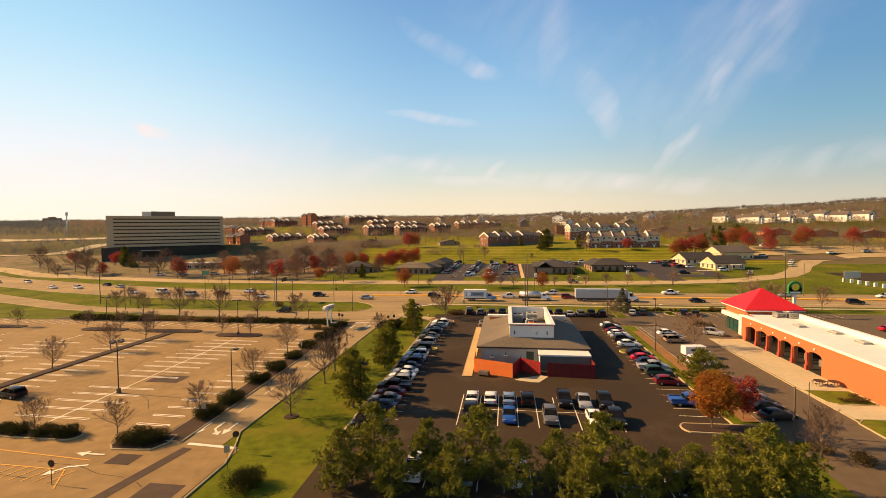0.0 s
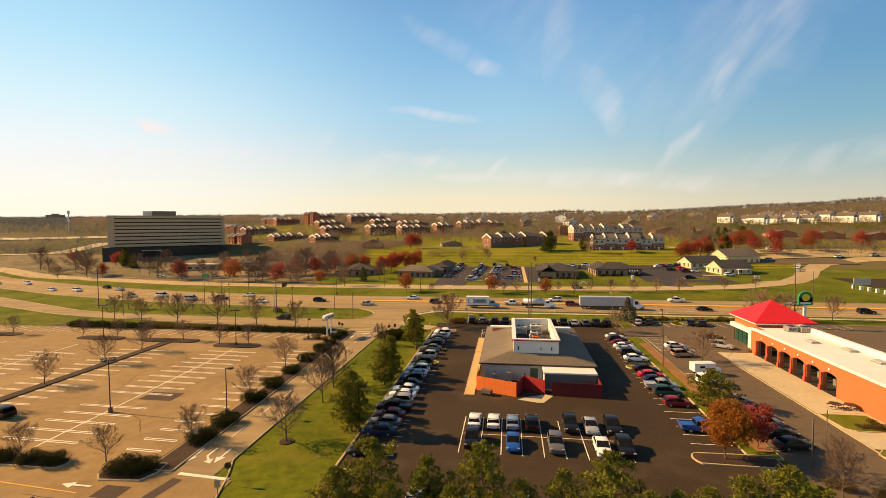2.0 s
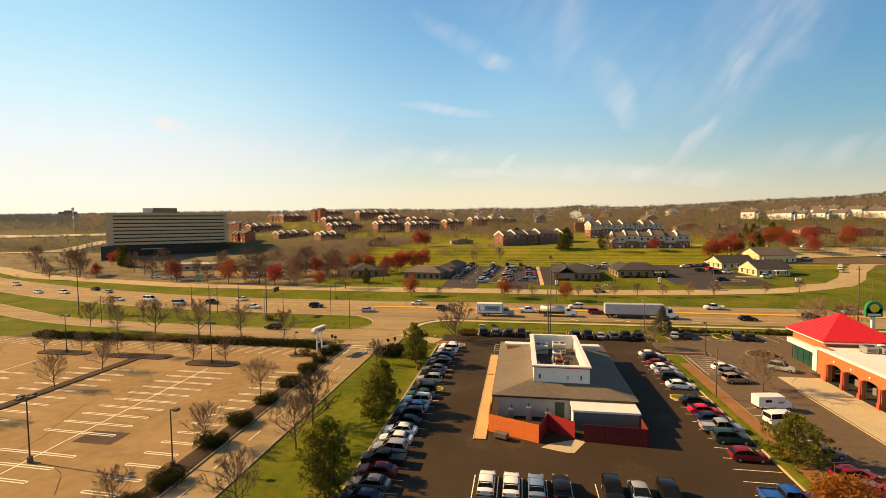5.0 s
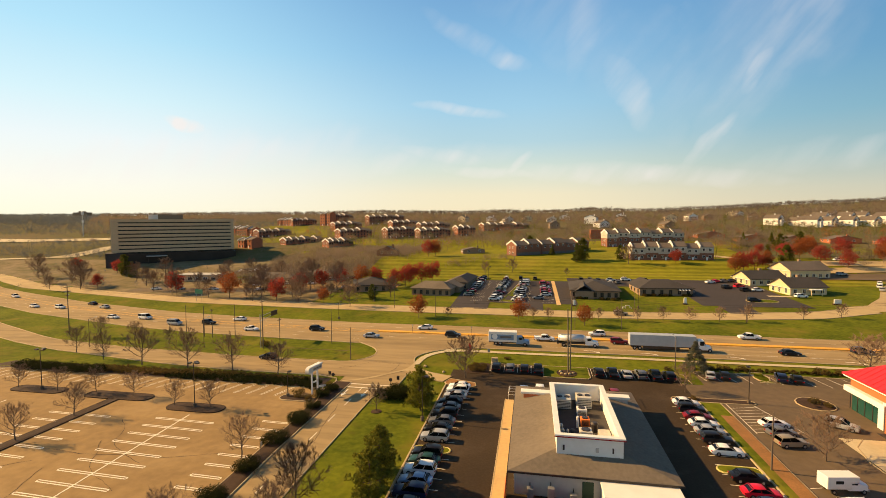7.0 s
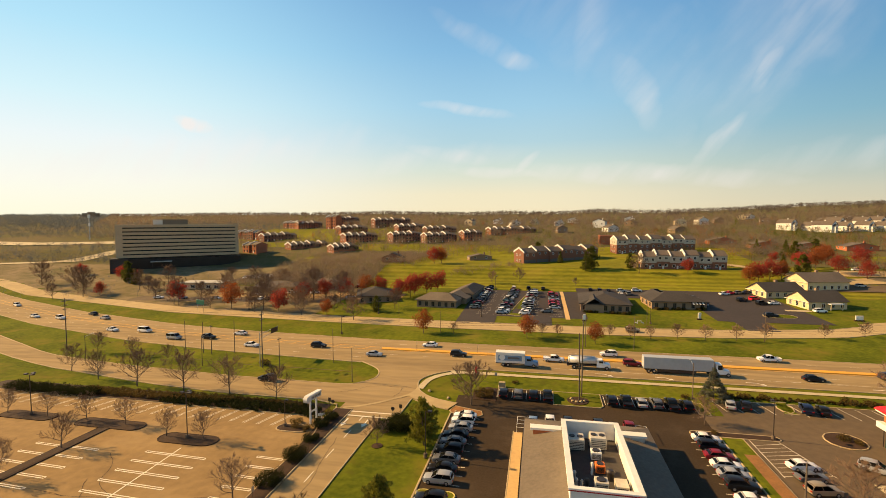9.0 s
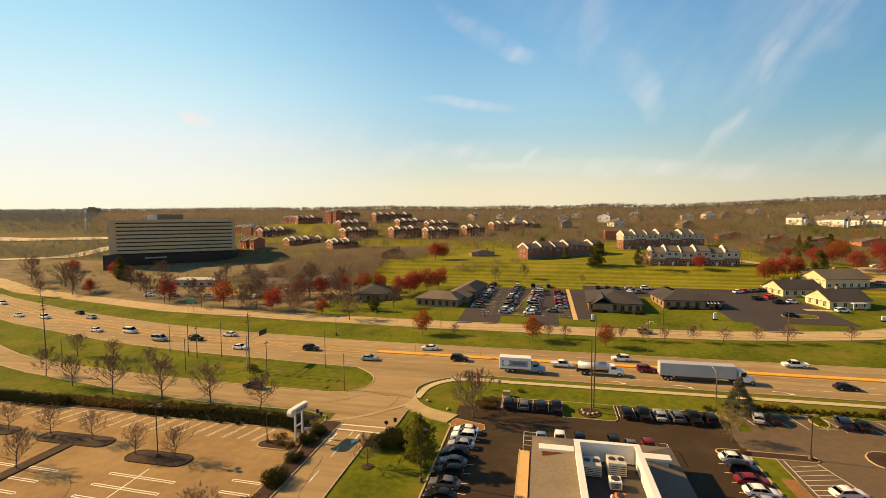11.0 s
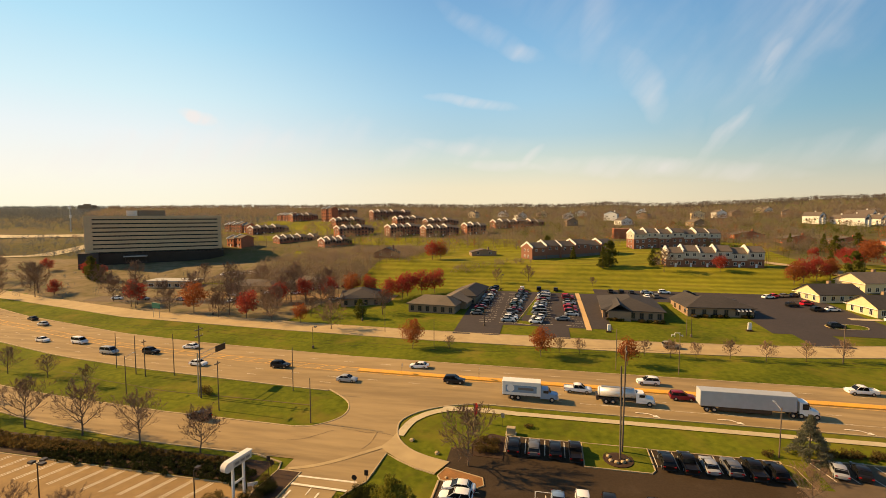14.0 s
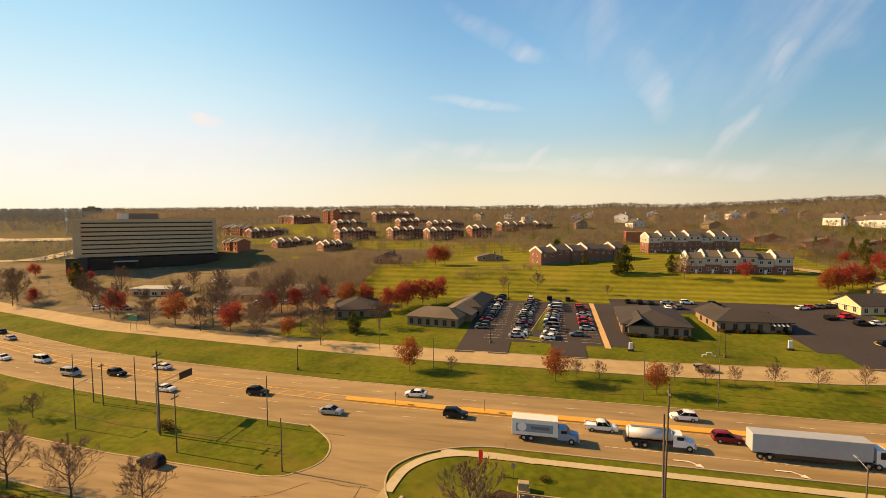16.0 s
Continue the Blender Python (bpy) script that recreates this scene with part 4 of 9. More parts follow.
def arrow(bm, x, y, a, size=1.0, dz=0.095, turn=False):
    c, s = math.cos(radians(a)), math.sin(radians(a))
    shapes = [[(-1.5, -0.12), (0.3, -0.12), (0.3, 0.12), (-1.5, 0.12)], [(0.3, -0.5), (1.5, 0), (0.3, 0.5)]]
    if turn:
        shapes = [[(-1.6, -0.12), (0.1, -0.12), (0.1, 0.12), (-1.6, 0.12)], [(0.1, -0.12), (0.95, 0.55), (0.8, 0.75), (0.1, 0.12)], [(0.5, 0.98), (1.2, 0.3), (1.5, 1.2)]]
    if turn == -1:
        shapes = [[(u, -v) for u, v in shape][::-1] for shape in shapes]
    for shape in shapes:
        bm.faces.new([bm.verts.new((x + (u * c - v * s) * size, y + (u * s + v * c) * size, ter(x, y) + dz)) for u, v in shape])


bm = bmesh.new()
for x, y, a, turn in ((-34.6, 86.5, -90, False), (-31.0, 86.8, -90, False), (-32.9, 86.6, -90, True), (-43.4, 78.3, 180, False), (-43.2, 75.2, 200, True),
                      (-35.6, 151.6, -90, False), (-31.4, 151.8, -90, False)):
    arrow(bm, x, y, a, 1.25, 0.1, turn)
for x in (18, 32, 52, 78):
    arrow(bm, x, 187.6, 0, 1.3, 0.16, -1)
tagged(part("arrow_marks", bm, WHITEPAINT), "white painted lane arrows", "road marking", kind="structure")

q = []
for x in span(-600, 400, 10):
    if not -47 < x < -8:
        q.append((x, near_edge(x) + 3.9, x + 2.6, near_edge(x + 2.6) + 3.9, 0.14))
    q.append((x, near_edge(x) + 7.3, x + 2.6, near_edge(x + 2.6) + 7.3, 0.14))
    q.append((x, near_edge(x) + 17.0, x + 2.6, near_edge(x + 2.6) + 17.0, 0.14))
for a, b in zip(span(6, 300, 8), span(6, 300, 8)[1:]):
    q.append((a, near_edge(a) + 3.7, b, near_edge(b) + 3.7, 0.14))
paint("lane_dashes", q, ROADPAINT, "white lane dashes of the main road", 0.115)
q = []
for a, b in zip(span(-600, 400, 8), span(-600, 400, 8)[1:]):
    for off in (10.9, 13.6):
        q.append((a, near_edge(a) + off, b, near_edge(b) + off, 0.26))
for x in span(-200, -50, 5):
    q.append((x, near_edge(x) + 11.0, x + 2.2, near_edge(x) + 13.5, 0.42))
paint("median_lines", q, FADEDYELLOW, "yellow painted median lines and hatching", 0.115)

# raised median with yellow-painted kerbs
strip("road_median", span(-44, 400, 6), lambda x: near_edge(x) + 11.7, lambda x: near_edge(x) + 12.9, 0.30, YELLOWPAINT, 1, label="low raised median painted yellow", category="road median")
bm = bmesh.new()
for off in (11.6, 13.0):
    kerb_line(bm, [(x, near_edge(x) + off) for x in span(-44, 400, 6)], 0.24, 0.30)
tagged(part("median_kerb", bm, YELLOWPAINT), "yellow-painted kerbs of the road median", "kerb", kind="structure")


# ---------------------------------------------------------------- plants
def leaf_quads(rng, centres, radii, count, size, squash=0.8, shell=0.55, slim=0.45):
    """Small leaf cards scattered through ellipsoid clumps; returns vertices and faces."""
    pts = []
    for c, r in zip(centres, radii):
        d = rng.normal(size=(count, 3))
        d /= np.linalg.norm(d, axis=1)[:, None]
        rad = r * (shell + (1 - shell) * rng.random((count, 1)))
        pts.append(np.array(c) + d * rad * np.array([1, 1, squash]))
    p = np.concatenate(pts)
    n = len(p)
    a = rng.normal(size=(n, 3))
    a /= np.linalg.norm(a, axis=1)[:, None]
    b = np.cross(a, rng.normal(size=(n, 3)))
    b /= np.linalg.norm(b, axis=1)[:, None]
    s = size * (0.6 + 0.8 * rng.random((n, 1)))
    v = np.stack([p - a * s, p + b * s * slim, p + a * s, p - b * s * slim], axis=1).reshape(-1, 3)
    f = np.arange(n * 4).reshape(-1, 4)
    return v, f


def tuft_quads(rng, centres, radii, tufts, needles, length, squash=0.6):
    """Needle tufts: slim cards that fan out and upwards from many points in each clump."""
    pts, outs = [], []
    for c, r in zip(centres, radii):
        d = rng.normal(size=(tufts, 3))
        d /= np.linalg.norm(d, axis=1)[:, None]
        k = 0.25 + 0.75 * rng.random((tufts, 1)) ** 0.6
        pts.append(np.array(c) + d * r * k * np.array([1, 1, squash]))
        outs.append(d * 0.8 + np.array([0, 0, 0.6]))
    p, o = np.repeat(np.concatenate(pts), needles, axis=0), np.repeat(np.concatenate(outs), needles, axis=0)
    n = len(p)
    a = o + rng.normal(size=(n, 3)) * 0.75
    a /= np.linalg.norm(a, axis=1)[:, None]
    b = np.cross(a, rng.normal(size=(n, 3)))
    b /= np.linalg.norm(b, axis=1)[:, None]
    s = length * (0.6 + 0.7 * rng.random((n, 1)))
    v = np.stack([p, p + a * s * 0.6 + b * s * 0.13, p + a * s, p + a * s * 0.6 - b * s * 0.13], axis=1).reshape(-1, 3)
    return v, np.arange(n * 4).reshape(-1, 4)


def fast_mesh(name, v, f):
    me = bpy.data.meshes.new(name)
    me.from_pydata(v.tolist(), [], f.tolist())
    me.update()
    return me


def limb_tree(bm, rng, height, spread, levels, first=0.28, trunk_r=None, up=0.75):
    """A tapered trunk with limbs that fork; returns the tips."""
    tips = []
    trunk_r = trunk_r or height * 0.015

    def grow(p, d, length, r, level):
        bend = Vector(rng.normal(size=3)) * 0.10
        mid = p + (d + bend).normalized() * length * 0.5
        end = mid + (d - bend * 0.5 + Vector((0, 0, 0.10))).normalized() * length * 0.5
        n = 6 if level == 0 else (4 if level == 1 else 3)
        tube(bm, p, mid, r, r * 0.78, n, False)
        tube(bm, mid, end, r * 0.78, r * 0.45, n, False)
        if level >= levels - 1:
            tips.append((mid, d))
            tips.append((end, d))
        if level >= levels:
            return
        kids = (9, 5, 4, 3, 3)[level]
        for k in range(kids):
            ang = k * math.tau * 0.382 * (1 if level == 0 else 1.7) + rng.random() * 0.7
            out = Vector((math.cos(ang), math.sin(ang), 0))
            if level == 0:
                f = k / (kids - 1)
                nd = (out * spread * (1.25 - 0.95 * f) + Vector((0, 0, up + 0.5 * f))).normalized()
                base = p.lerp(end, first + (0.98 - first) * f)
                size = length * (0.98 - 0.30 * f) * (0.85 + 0.3 * rng.random())
            else:
                side = d.orthogonal().normalized()
                side.rotate(Matrix.Rotation(ang, 3, d))
                nd = (d * 0.85 + side * 0.52 + Vector((0, 0, 0.16))).normalized()
                base = p.lerp(mid, 0.5 + 0.5 * rng.random()) if k % 2 else mid.lerp(end, 0.2 + 0.8 * rng.random())
                size = length * 0.52 * (0.8 + 0.4 * rng.random())
            grow(base, nd, size, max(r * 0.42, 0.010), level + 1)

    grow(Vector((0, 0, -0.1)), Vector((0, 0, 1)), height * 0.52, trunk_r, 0)
    return tips


def bare_tree(name, seed, height, spread, levels, mat, label, group="bare trees", twig_r=0.010, twigs=9, low=0.24, flat=1.0):
    """A leafless tree: a leader, limbs that curve upwards, side branches and a haze of fine twigs."""
    rng = np.random.default_rng(seed)
    ob = thing(name, label, "tree", group=group)
    bm = bmesh.new()
    vs, fs = [], []

    def spike(p, q, r):
        d = (q - p).normalized()
        a = d.orthogonal().normalized() * r
        b = d.cross(a)
        n = len(vs)
        vs.extend((p + a, p - a * 0.5 + b * 0.87, p - a * 0.5 - b * 0.87, q))
        fs.extend(((n, n + 1, n + 3), (n + 1, n + 2, n + 3), (n + 2, n, n + 3)))

    def jitter(k):
        return Vector(rng.normal(size=3)) * k

    leader = [Vector((0, 0, -0.1))]
    top, r0 = height * 0.74, height * 0.0175
    for i in range(8):
        leader.append(Vector((leader[-1].x + rng.normal() * height * 0.008, leader[-1].y + rng.normal() * height * 0.008, top * (i + 1) / 8)))
        tube(bm, leader[i], leader[i + 1], r0 * (1 - 0.105 * i), r0 * (1 - 0.105 * (i + 1)), 7, False)
    limbs = 15
    for k in range(limbs):
        f = low + (0.98 - low) * k / (limbs - 1)
        u = f * 8
        p = leader[min(int(u), 7)].lerp(leader[min(int(u), 7) + 1], u - min(int(u), 7))
        ang = k * 2.4 + rng.normal() * 0.3
        out = Vector((math.cos(ang), math.sin(ang), 0))
        length = height * spread * (0.66 - 0.36 * abs(f - 0.36) / 0.6) * (0.85 + 0.3 * rng.random())
        rise = (0.32 + 1.15 * f) * flat
        d = (out + Vector((0, 0, rise))).normalized()
        r = r0 * (0.58 - 0.28 * f)
        seg = length / 5
        for j in range(5):
            q = p + (d + jitter(0.10)).normalized() * seg
            tube(bm, p, q, r * (1 - 0.17 * j), r * (1 - 0.17 * (j + 1)), 4, False)
            for m in range(2 if j else 1):
                side = d.cross(jitter(1.0)).normalized()
                d2 = (d * 0.75 + side * 0.75 + Vector((0, 0, 0.22))).normalized()
                b = p.lerp(q, rng.random())
                l2 = length * (0.46 - 0.05 * j) * (0.7 + 0.5 * rng.random())
                e = b + d2 * l2 * 0.55
                g = e + (d2 + Vector((0, 0, 0.25)) + jitter(0.12)).normalized() * l2 * 0.45
                tube(bm, b, e, r * 0.30, r * 0.18, 3, False)
                spike(e, g, r * 0.18)
                for c in range(5):
                    h = b.lerp(e, 0.25 + 0.75 * rng.random()) if c % 2 else e.lerp(g, rng.random() * 0.9)
                    d3 = (d2 * 0.8 + jitter(0.42) + Vector((0, 0, 0.22))).normalized()
                    t = h + d3 * l2 * (0.30 + 0.25 * rng.random())
                    spike(h, t, twig_r)
                    for w in range(max(2, twigs // 3)):
                        h2 = h.lerp(t, 0.2 + 0.75 * rng.random())
                        spike(h2, h2 + (d3 * 0.8 + jitter(0.45) + Vector((0, 0, 0.2))).normalized() * height * (0.035 + 0.05 * rng.random()), twig_r * 0.75)
            d = (d + Vector((0, 0, 0.10)) + jitter(0.07)).normalized()
            p = q
        for w in range(4):
            spike(p, p + (d + jitter(0.3)).normalized() * height * 0.07, twig_r)
    part("trunk", bm, BARK, ob)
    part("crown", mesh_of("crown", vs, fs), mat, ob)
    return ob


def leafy_tree(name, seed, height, radius, mat, label, group="autumn trees", trunk=0.22, clumps=26, count=110, size=0.17, squash=0.9):
    rng = np.random.default_rng(seed)
    ob = thing(name, label, "tree", group=group)
    bm = bmesh.new()
    limb_tree(bm, rng, height * 0.95, 0.75, 2, 0.3)
    part("trunk", bm, BARK, ob)
    cz, rz = height * (1 + trunk) / 2, height * (1 - trunk) / 2
    cs, rs = [], []
    for i in range(clumps):
        d = rng.normal(size=3)
        d /= np.linalg.norm(d)
        k = 0.35 + 0.5 * rng.random()
        taper = 1.0 - 0.35 * max(0, d[2] * k)
        cs.append((d[0] * radius * k * taper, d[1] * radius * k * taper, cz + d[2] * rz * k))
        rs.append(radius * (0.26 + 0.2 * rng.random()))
    v, f = leaf_quads(rng, cs, rs, count, size, squash)
    part("crown", fast_mesh("crown", v, f), mat, ob)
    return ob


def pine_tree(name, seed, height, radius, mat, label, group="pine trees", clumps=60, count=90, size=0.2, bare=0.14):
    """A pine: a crooked trunk, whorls of limbs and flat pads of needle tufts with gaps between them."""
    rng = np.random.default_rng(seed)
    ob = thing(name, label, "tree", group=group)
    bm = bmesh.new()
    p = Vector((0, 0, -0.1))
    cs, rs = [], []
    steps = 7
    spine = [p]
    for i in range(steps):
        q = p + Vector((rng.normal() * 0.10, rng.normal() * 0.10, height * 0.94 / steps))
        r = height * 0.02 * (1 - 0.8 * i / steps)
        tube(bm, p, q, r, r * 0.87, 7, False)
        p = q
        spine.append(p)
    whorls = 8
    for w in range(whorls):
        f = bare + (0.97 - bare) * w / (whorls - 1)
        k = f * steps
        c0 = spine[int(min(k, steps - 1))].lerp(spine[int(min(k, steps - 1)) + 1], k - int(min(k, steps - 1)))
        limbs = max(2, int(round((clumps / whorls) * (1.25 - 0.75 * f) / 2)))
        for j in range(limbs):
            ang = j * math.tau / limbs + rng.random() * 1.3 + w
            reach = radius * min(1.0, 0.25 + 1.35 * (1 - f) ** 0.75) * (0.45 + 0.6 * rng.random())
            if w == whorls - 1:
                reach *= 0.4
            tip = c0 + Vector((math.cos(ang) * reach, math.sin(ang) * reach, reach * (0.05 + 0.3 * rng.random())))
            tube(bm, c0 - Vector((0, 0, 0.15)), tip, 0.05, 0.015, 3, False)
            for u in (1.0, 0.55):
                cs.append(tuple(c0.lerp(tip, u) + Vector(rng.normal(size=3)) * 0.12))
                rs.append(radius * (0.20 + 0.12 * rng.random()) * (0.75 + 0.25 * u) * (1.1 - 0.35 * f))
    part("trunk", bm, BARK, ob)
    v, f = tuft_quads(rng, cs, rs, count // 11, 11, size * 1.9)
    part("crown", fast_mesh("crown", v, f), mat, ob)
    return ob


def cone_tree(name, seed, height, radius, mat, label, group="spruces"):
    rng = np.random.default_rng(seed)
    ob = thing(name, label, "tree", group=group)
    bm = bmesh.new()
    tube(bm, (0, 0, -0.1), (0, 0, height), 0.16, 0.02, 7)
    part("trunk", bm, BARK, ob)
    cs, rs = [], []
    for i in range(150):
        t = rng.random() ** 1.35
        a, r = rng.random() * math.tau, radius * (1 - t) * (0.55 + 0.5 * rng.random())
        cs.append((math.cos(a) * r, math.sin(a) * r, 0.5 + t * (height - 0.6)))
        rs.append(0.4 + 0.5 * (1 - t))
    v, f = leaf_quads(rng, cs, rs, 70, 0.2, 0.5, 0.2, 0.25)
    part("crown", fast_mesh("crown", v, f), mat, ob)
    return ob


def shrub(name, seed, rx, ry, h, mat, label, group="shrubs", count=900, size=0.11):
    rng = np.random.default_rng(seed)
    ob = thing(name, label, "shrub", group=group)
    cs, rs = [], []
    k = max(7, int(rx * ry * 8))
    for i in range(k):
        a, r = rng.random() * math.tau, rng.random() ** 0.5
        cs.append((math.cos(a) * r * rx * 0.72, math.sin(a) * r * ry * 0.72, h * (0.35 + 0.22 * rng.random())))
        rs.append(h * 0.45)
    v, f = leaf_quads(rng, cs, rs, count // k, size, 0.9, 0.55)
    v[:, 2] = np.maximum(v[:, 2], 0.0)
    part("foliage", fast_mesh("foliage", v, f), mat, ob)
    bm = bmesh.new()
    for i in range(5):
        a = i * 1.3
        tube(bm, (0, 0, -0.05), (math.cos(a) * rx * 0.5, math.sin(a) * ry * 0.5, h * 0.6), 0.03, 0.012, 4)
    part("stems", bm, BARK, ob)
    return ob


def place(proto_list, spots, seed=1):
    """Sets the prototypes down at the first spots and copies at the others: (x, y, scale)."""
    rng = random.Random(seed)
    for i, (x, y, s) in enumerate(spots):
        k = i % len(proto_list)
        m = pose(x, y, ter(x, y) + 0.03, 0, 0, rng.uniform(0, 360))
        proto = proto_list[k]
        if i < len(proto_list):
            proto.scale = (s, s, s)
            proto.matrix_basis = m @ Matrix.Diagonal((s, s, s, 1))
        else:
            ob = copy_thing(proto, m)
            ob.scale = (s, s, s)


# young bare trees of the car park islands, the drive and the verge
lot_trees = [bare_tree("bare_tree", 11 + i, 6.4, 0.92, 3, TWIGS, "young bare grey-brown tree in a mulched car park bed", "young bare trees", 0.017) for i in range(4)]
place(lot_trees, [(-80, 131.8, 1.0), (-80, 121.6, 1.0), (-40.4, 123, 1.05), (-37.7, 104.8, 0.95), (-86.6, 142.6, 0.85), (-77.1, 142.1, 0.85), (-65.4, 139.4, 0.85),
                  (-57.7, 139.6, 0.85), (-106, 142.4, 0.8), (-96, 142.4, 0.8), (-79.9, 108, 1.0), (-79.9, 96, 1.0), (-44.6, 83.6, 0.75),
                  (-55.5, 82.6, 0.75), (-36.9, 89.6, 0.85), (-128, 143.2, 0.8), (-137, 143.2, 0.8), (-80, 84.5, 0.9)], 3)
verge_trees = [bare_tree("bare_tree", 31 + i, 8.2, 0.90, 3, TWIGS, "spreading bare tree on the roadside grass", "bare roadside trees", 0.023, 12) for i in range(4)]
place(verge_trees, [(-93.7, 162.2, 1.15), (-80.3, 161.6, 1.2), (-67.6, 160.8, 1.1), (-55.6, 160.4, 0.95), (-131, 186.3, 0.85), (-117.4, 185.3, 0.7), (-103, 182.3, 0.6),
                    (-24.8, 91.7, 0.8), (-25.5, 106, 0.95), (-26.0, 143.5, 0.65), (-108, 165, 0.9), (-122, 170, 0.9), (42.0, 90, 0.62), (40.0, 86.5, 0.6),
                    (33.5, 163.5, 0.7), (83, 180, 1.0), (97, 182, 0.9), (46, 82, 0.62)], 4)
broad_trees = [bare_tree("bare_tree", 36 + i, 7.6, 0.98, 3, TWIGS, "old bare tree with a broad crown of fine twigs", "broad bare trees", 0.027, 15, 0.18, 0.9) for i in range(3)]
place(broad_trees, [(-12.2, 164.6, 1.22), (45.2, 137.4, 0.95), (77, 181, 1.15), (-26.2, 113.0, 1.05), (-66.4, 232.8, 1.15), (-90.5, 238.5, 1.15), (-113.5, 242.1, 1.1), (-138.8, 248.0, 1.15), (-100, 251, 1.0), (-124.5, 255, 1.1), (-80, 246, 0.9)], 12)
road_trees = [bare_tree("bare_tree", 36 + i, 7.6, 1.12, 3, TWIGS, "old bare tree with a broad crown of fine twigs", "broad bare trees", 0.014, 15, 0.16, 0.78) for i in range(2)]
place(broad_trees, [(-12.2, 164.6, 1.22), (45.2, 137.4, 0.95), (77, 181, 1.15), (-26.2, 113.0, 1.05)], 12)
road_trees = [bare_tree("bare_tree", 51 + i, 7.4, 0.90, 3, TWIGS, "bare tree beside the far service road", "bare roadside trees", 0.03) for i in range(3)]
place(road_trees, [(-162.6, 254.5, 1.42), (-25.5, 218, 0.50), (3, 219.5, 0.55), (8, 219.5, 0.55),
                   (24, 221.5, 0.55), (30, 221, 0.61), (36, 221.5, 0.55), (44, 222.5, 0.66), (52, 222.5, 0.66), (61, 223.5, 0.66), (70, 225.5, 0.72), (88, 230, 0.61), (101, 234, 0.66),
                   (-235, 275, 1.95), (-250, 283, 1.80), (-228, 268, 1.50), (-285, 293, 1.95), (-112, 246, 1.65), (-120, 262, 1.80), (-100, 268, 1.95), (-145, 268, 1.65), (-172, 268, 1.50),
                   (-205, 300, 1.50), (-8, 318, 0.99), (-22, 313, 0.88), (55, 338, 1.50), (120, 345, 0.99), (20, 312, 0.55), (-84, 262, 1.65), (-92, 285, 1.50), (-154, 262, 1.3), (-180, 263, 1.45), (-196, 276, 1.35), (-210, 285, 1.5), (-108, 276, 1.3), (-130, 296, 1.35), (-150, 300, 1.45), (-168, 304, 1.3), (-118, 305, 1.4), (-74, 250, 1.35), (-56, 252, 1.2), (-98, 254, 1.3), (-240, 262, 1.1), (-265, 280, 1.3)], 5)
# autumn-coloured trees
red_small = [leafy_tree("red_leaved_tree", 71 + i, 8.4, 3.9, ORANGELEAF if i == 0 else REDLEAF, "tree with glowing red-orange autumn leaves on roadside grass", "red roadside trees", 0.16, 44, 64, 0.21) for i in range(3)]
place(red_small, [(-35.5, 217.3, 0.95), (-102.5, 242.1, 1.23), (-56, 283, 1.23), (-1.6, 216, 0.90), (-50.5, 286, 1.30), (-61, 274, 1.10), (18.7, 213.5, 0.80), (-46, 290, 1.30), (-56.5, 278, 1.17),
                  (-128, 247.5, 1.37), (-163, 258, 1.30), (-222, 272, 0.91), (-80, 238.5, 0.78), (-96, 272, 1.17), (-88, 276, 1.10), (-79, 280, 1.17), (-72, 283, 1.10), (-104, 266, 1.04), (104, 325, 1.17), (109, 328, 1.30),
                  (115, 330, 1.30), (121, 332, 1.17), (80, 340, 0.98), (-62, 355, 1.30), (-58, 358, 1.23), (-255, 318, 1.17), (-249, 322, 0.78), (150, 360, 1.43), (175, 365, 1.56), (140, 352, 1.17),
                  (165, 380, 1.43), (200, 372, 1.56), (215, 350, 1.43), (236, 345, 1.43), (-300, 332, 1.04), (160, 335, 1.17), (182, 345, 1.30), (146, 368, 1.1), (152, 343, 1.2), (176, 405, 1.2), (140, 386, 0.9)], 6)
rust = leafy_tree("rust_leaved_tree", 81, 8.8, 3.5, RUSTLEAF, "broad tree with dense rust and green autumn leaves", "rust tree", 0.18, 60, 190, 0.16)
place([rust], [(31.4, 93.6, 0.92)], 7)
crimson = leafy_tree("crimson_tree", 83, 6.0, 2.2, REDLEAF, "small crimson-leaved tree beside the parked cars", "rust tree", 0.2, 26, 120, 0.15)
place([crimson], [(36.6, 97.0, 1.05)], 8)
# pines
pines = [pine_tree("pine_tree", 91 + i, 7.8, 3.0, PINE, "green pine with layered yellowish tufts of needles", "front pines", 84, 110, 0.22, 0.12) for i in range(4)]
place(pines, [(-8.9, 77.4, 1.03), (-3.3, 77.2, 0.86), (2.2, 77.6, 1.0), (10.1, 77.2, 0.77), (14.6, 77.8, 1.0), (20.0, 77.0, 0.62), (23.0, 77.2, 0.66), (26.4, 77.4, 0.82), (29.8, 77.6, 0.95), (32.0, 76.4, 0.78),
              (6.0, 76.0, 0.68), (-11.6, 74.6, 0.80), (-6.2, 74.0, 0.70), (-0.6, 74.2, 0.72), (12.4, 74.4, 0.74), (17.4, 74.8, 0.74), (24.6, 74.4, 0.72), (28.4, 74.4, 0.8)], 9)
dark_pines = [pine_tree("pine_tree", 101 + i, 7.8, 2.5, DARKPINE, "dark green pine on the grass strip", "drive pines", 92, 110, 0.22, 0.16) for i in range(3)]
place(dark_pines, [(-17.2, 96.0, 1.15), (-17.9, 145.4, 1.12), (-17.4, 119.6, 1.05), (-17.6, 115.6, 0.95), (-19.2, 101.0, 0.9), (-18.0, 123.6, 0.8), (-18.6, 149.0, 0.8)], 10)
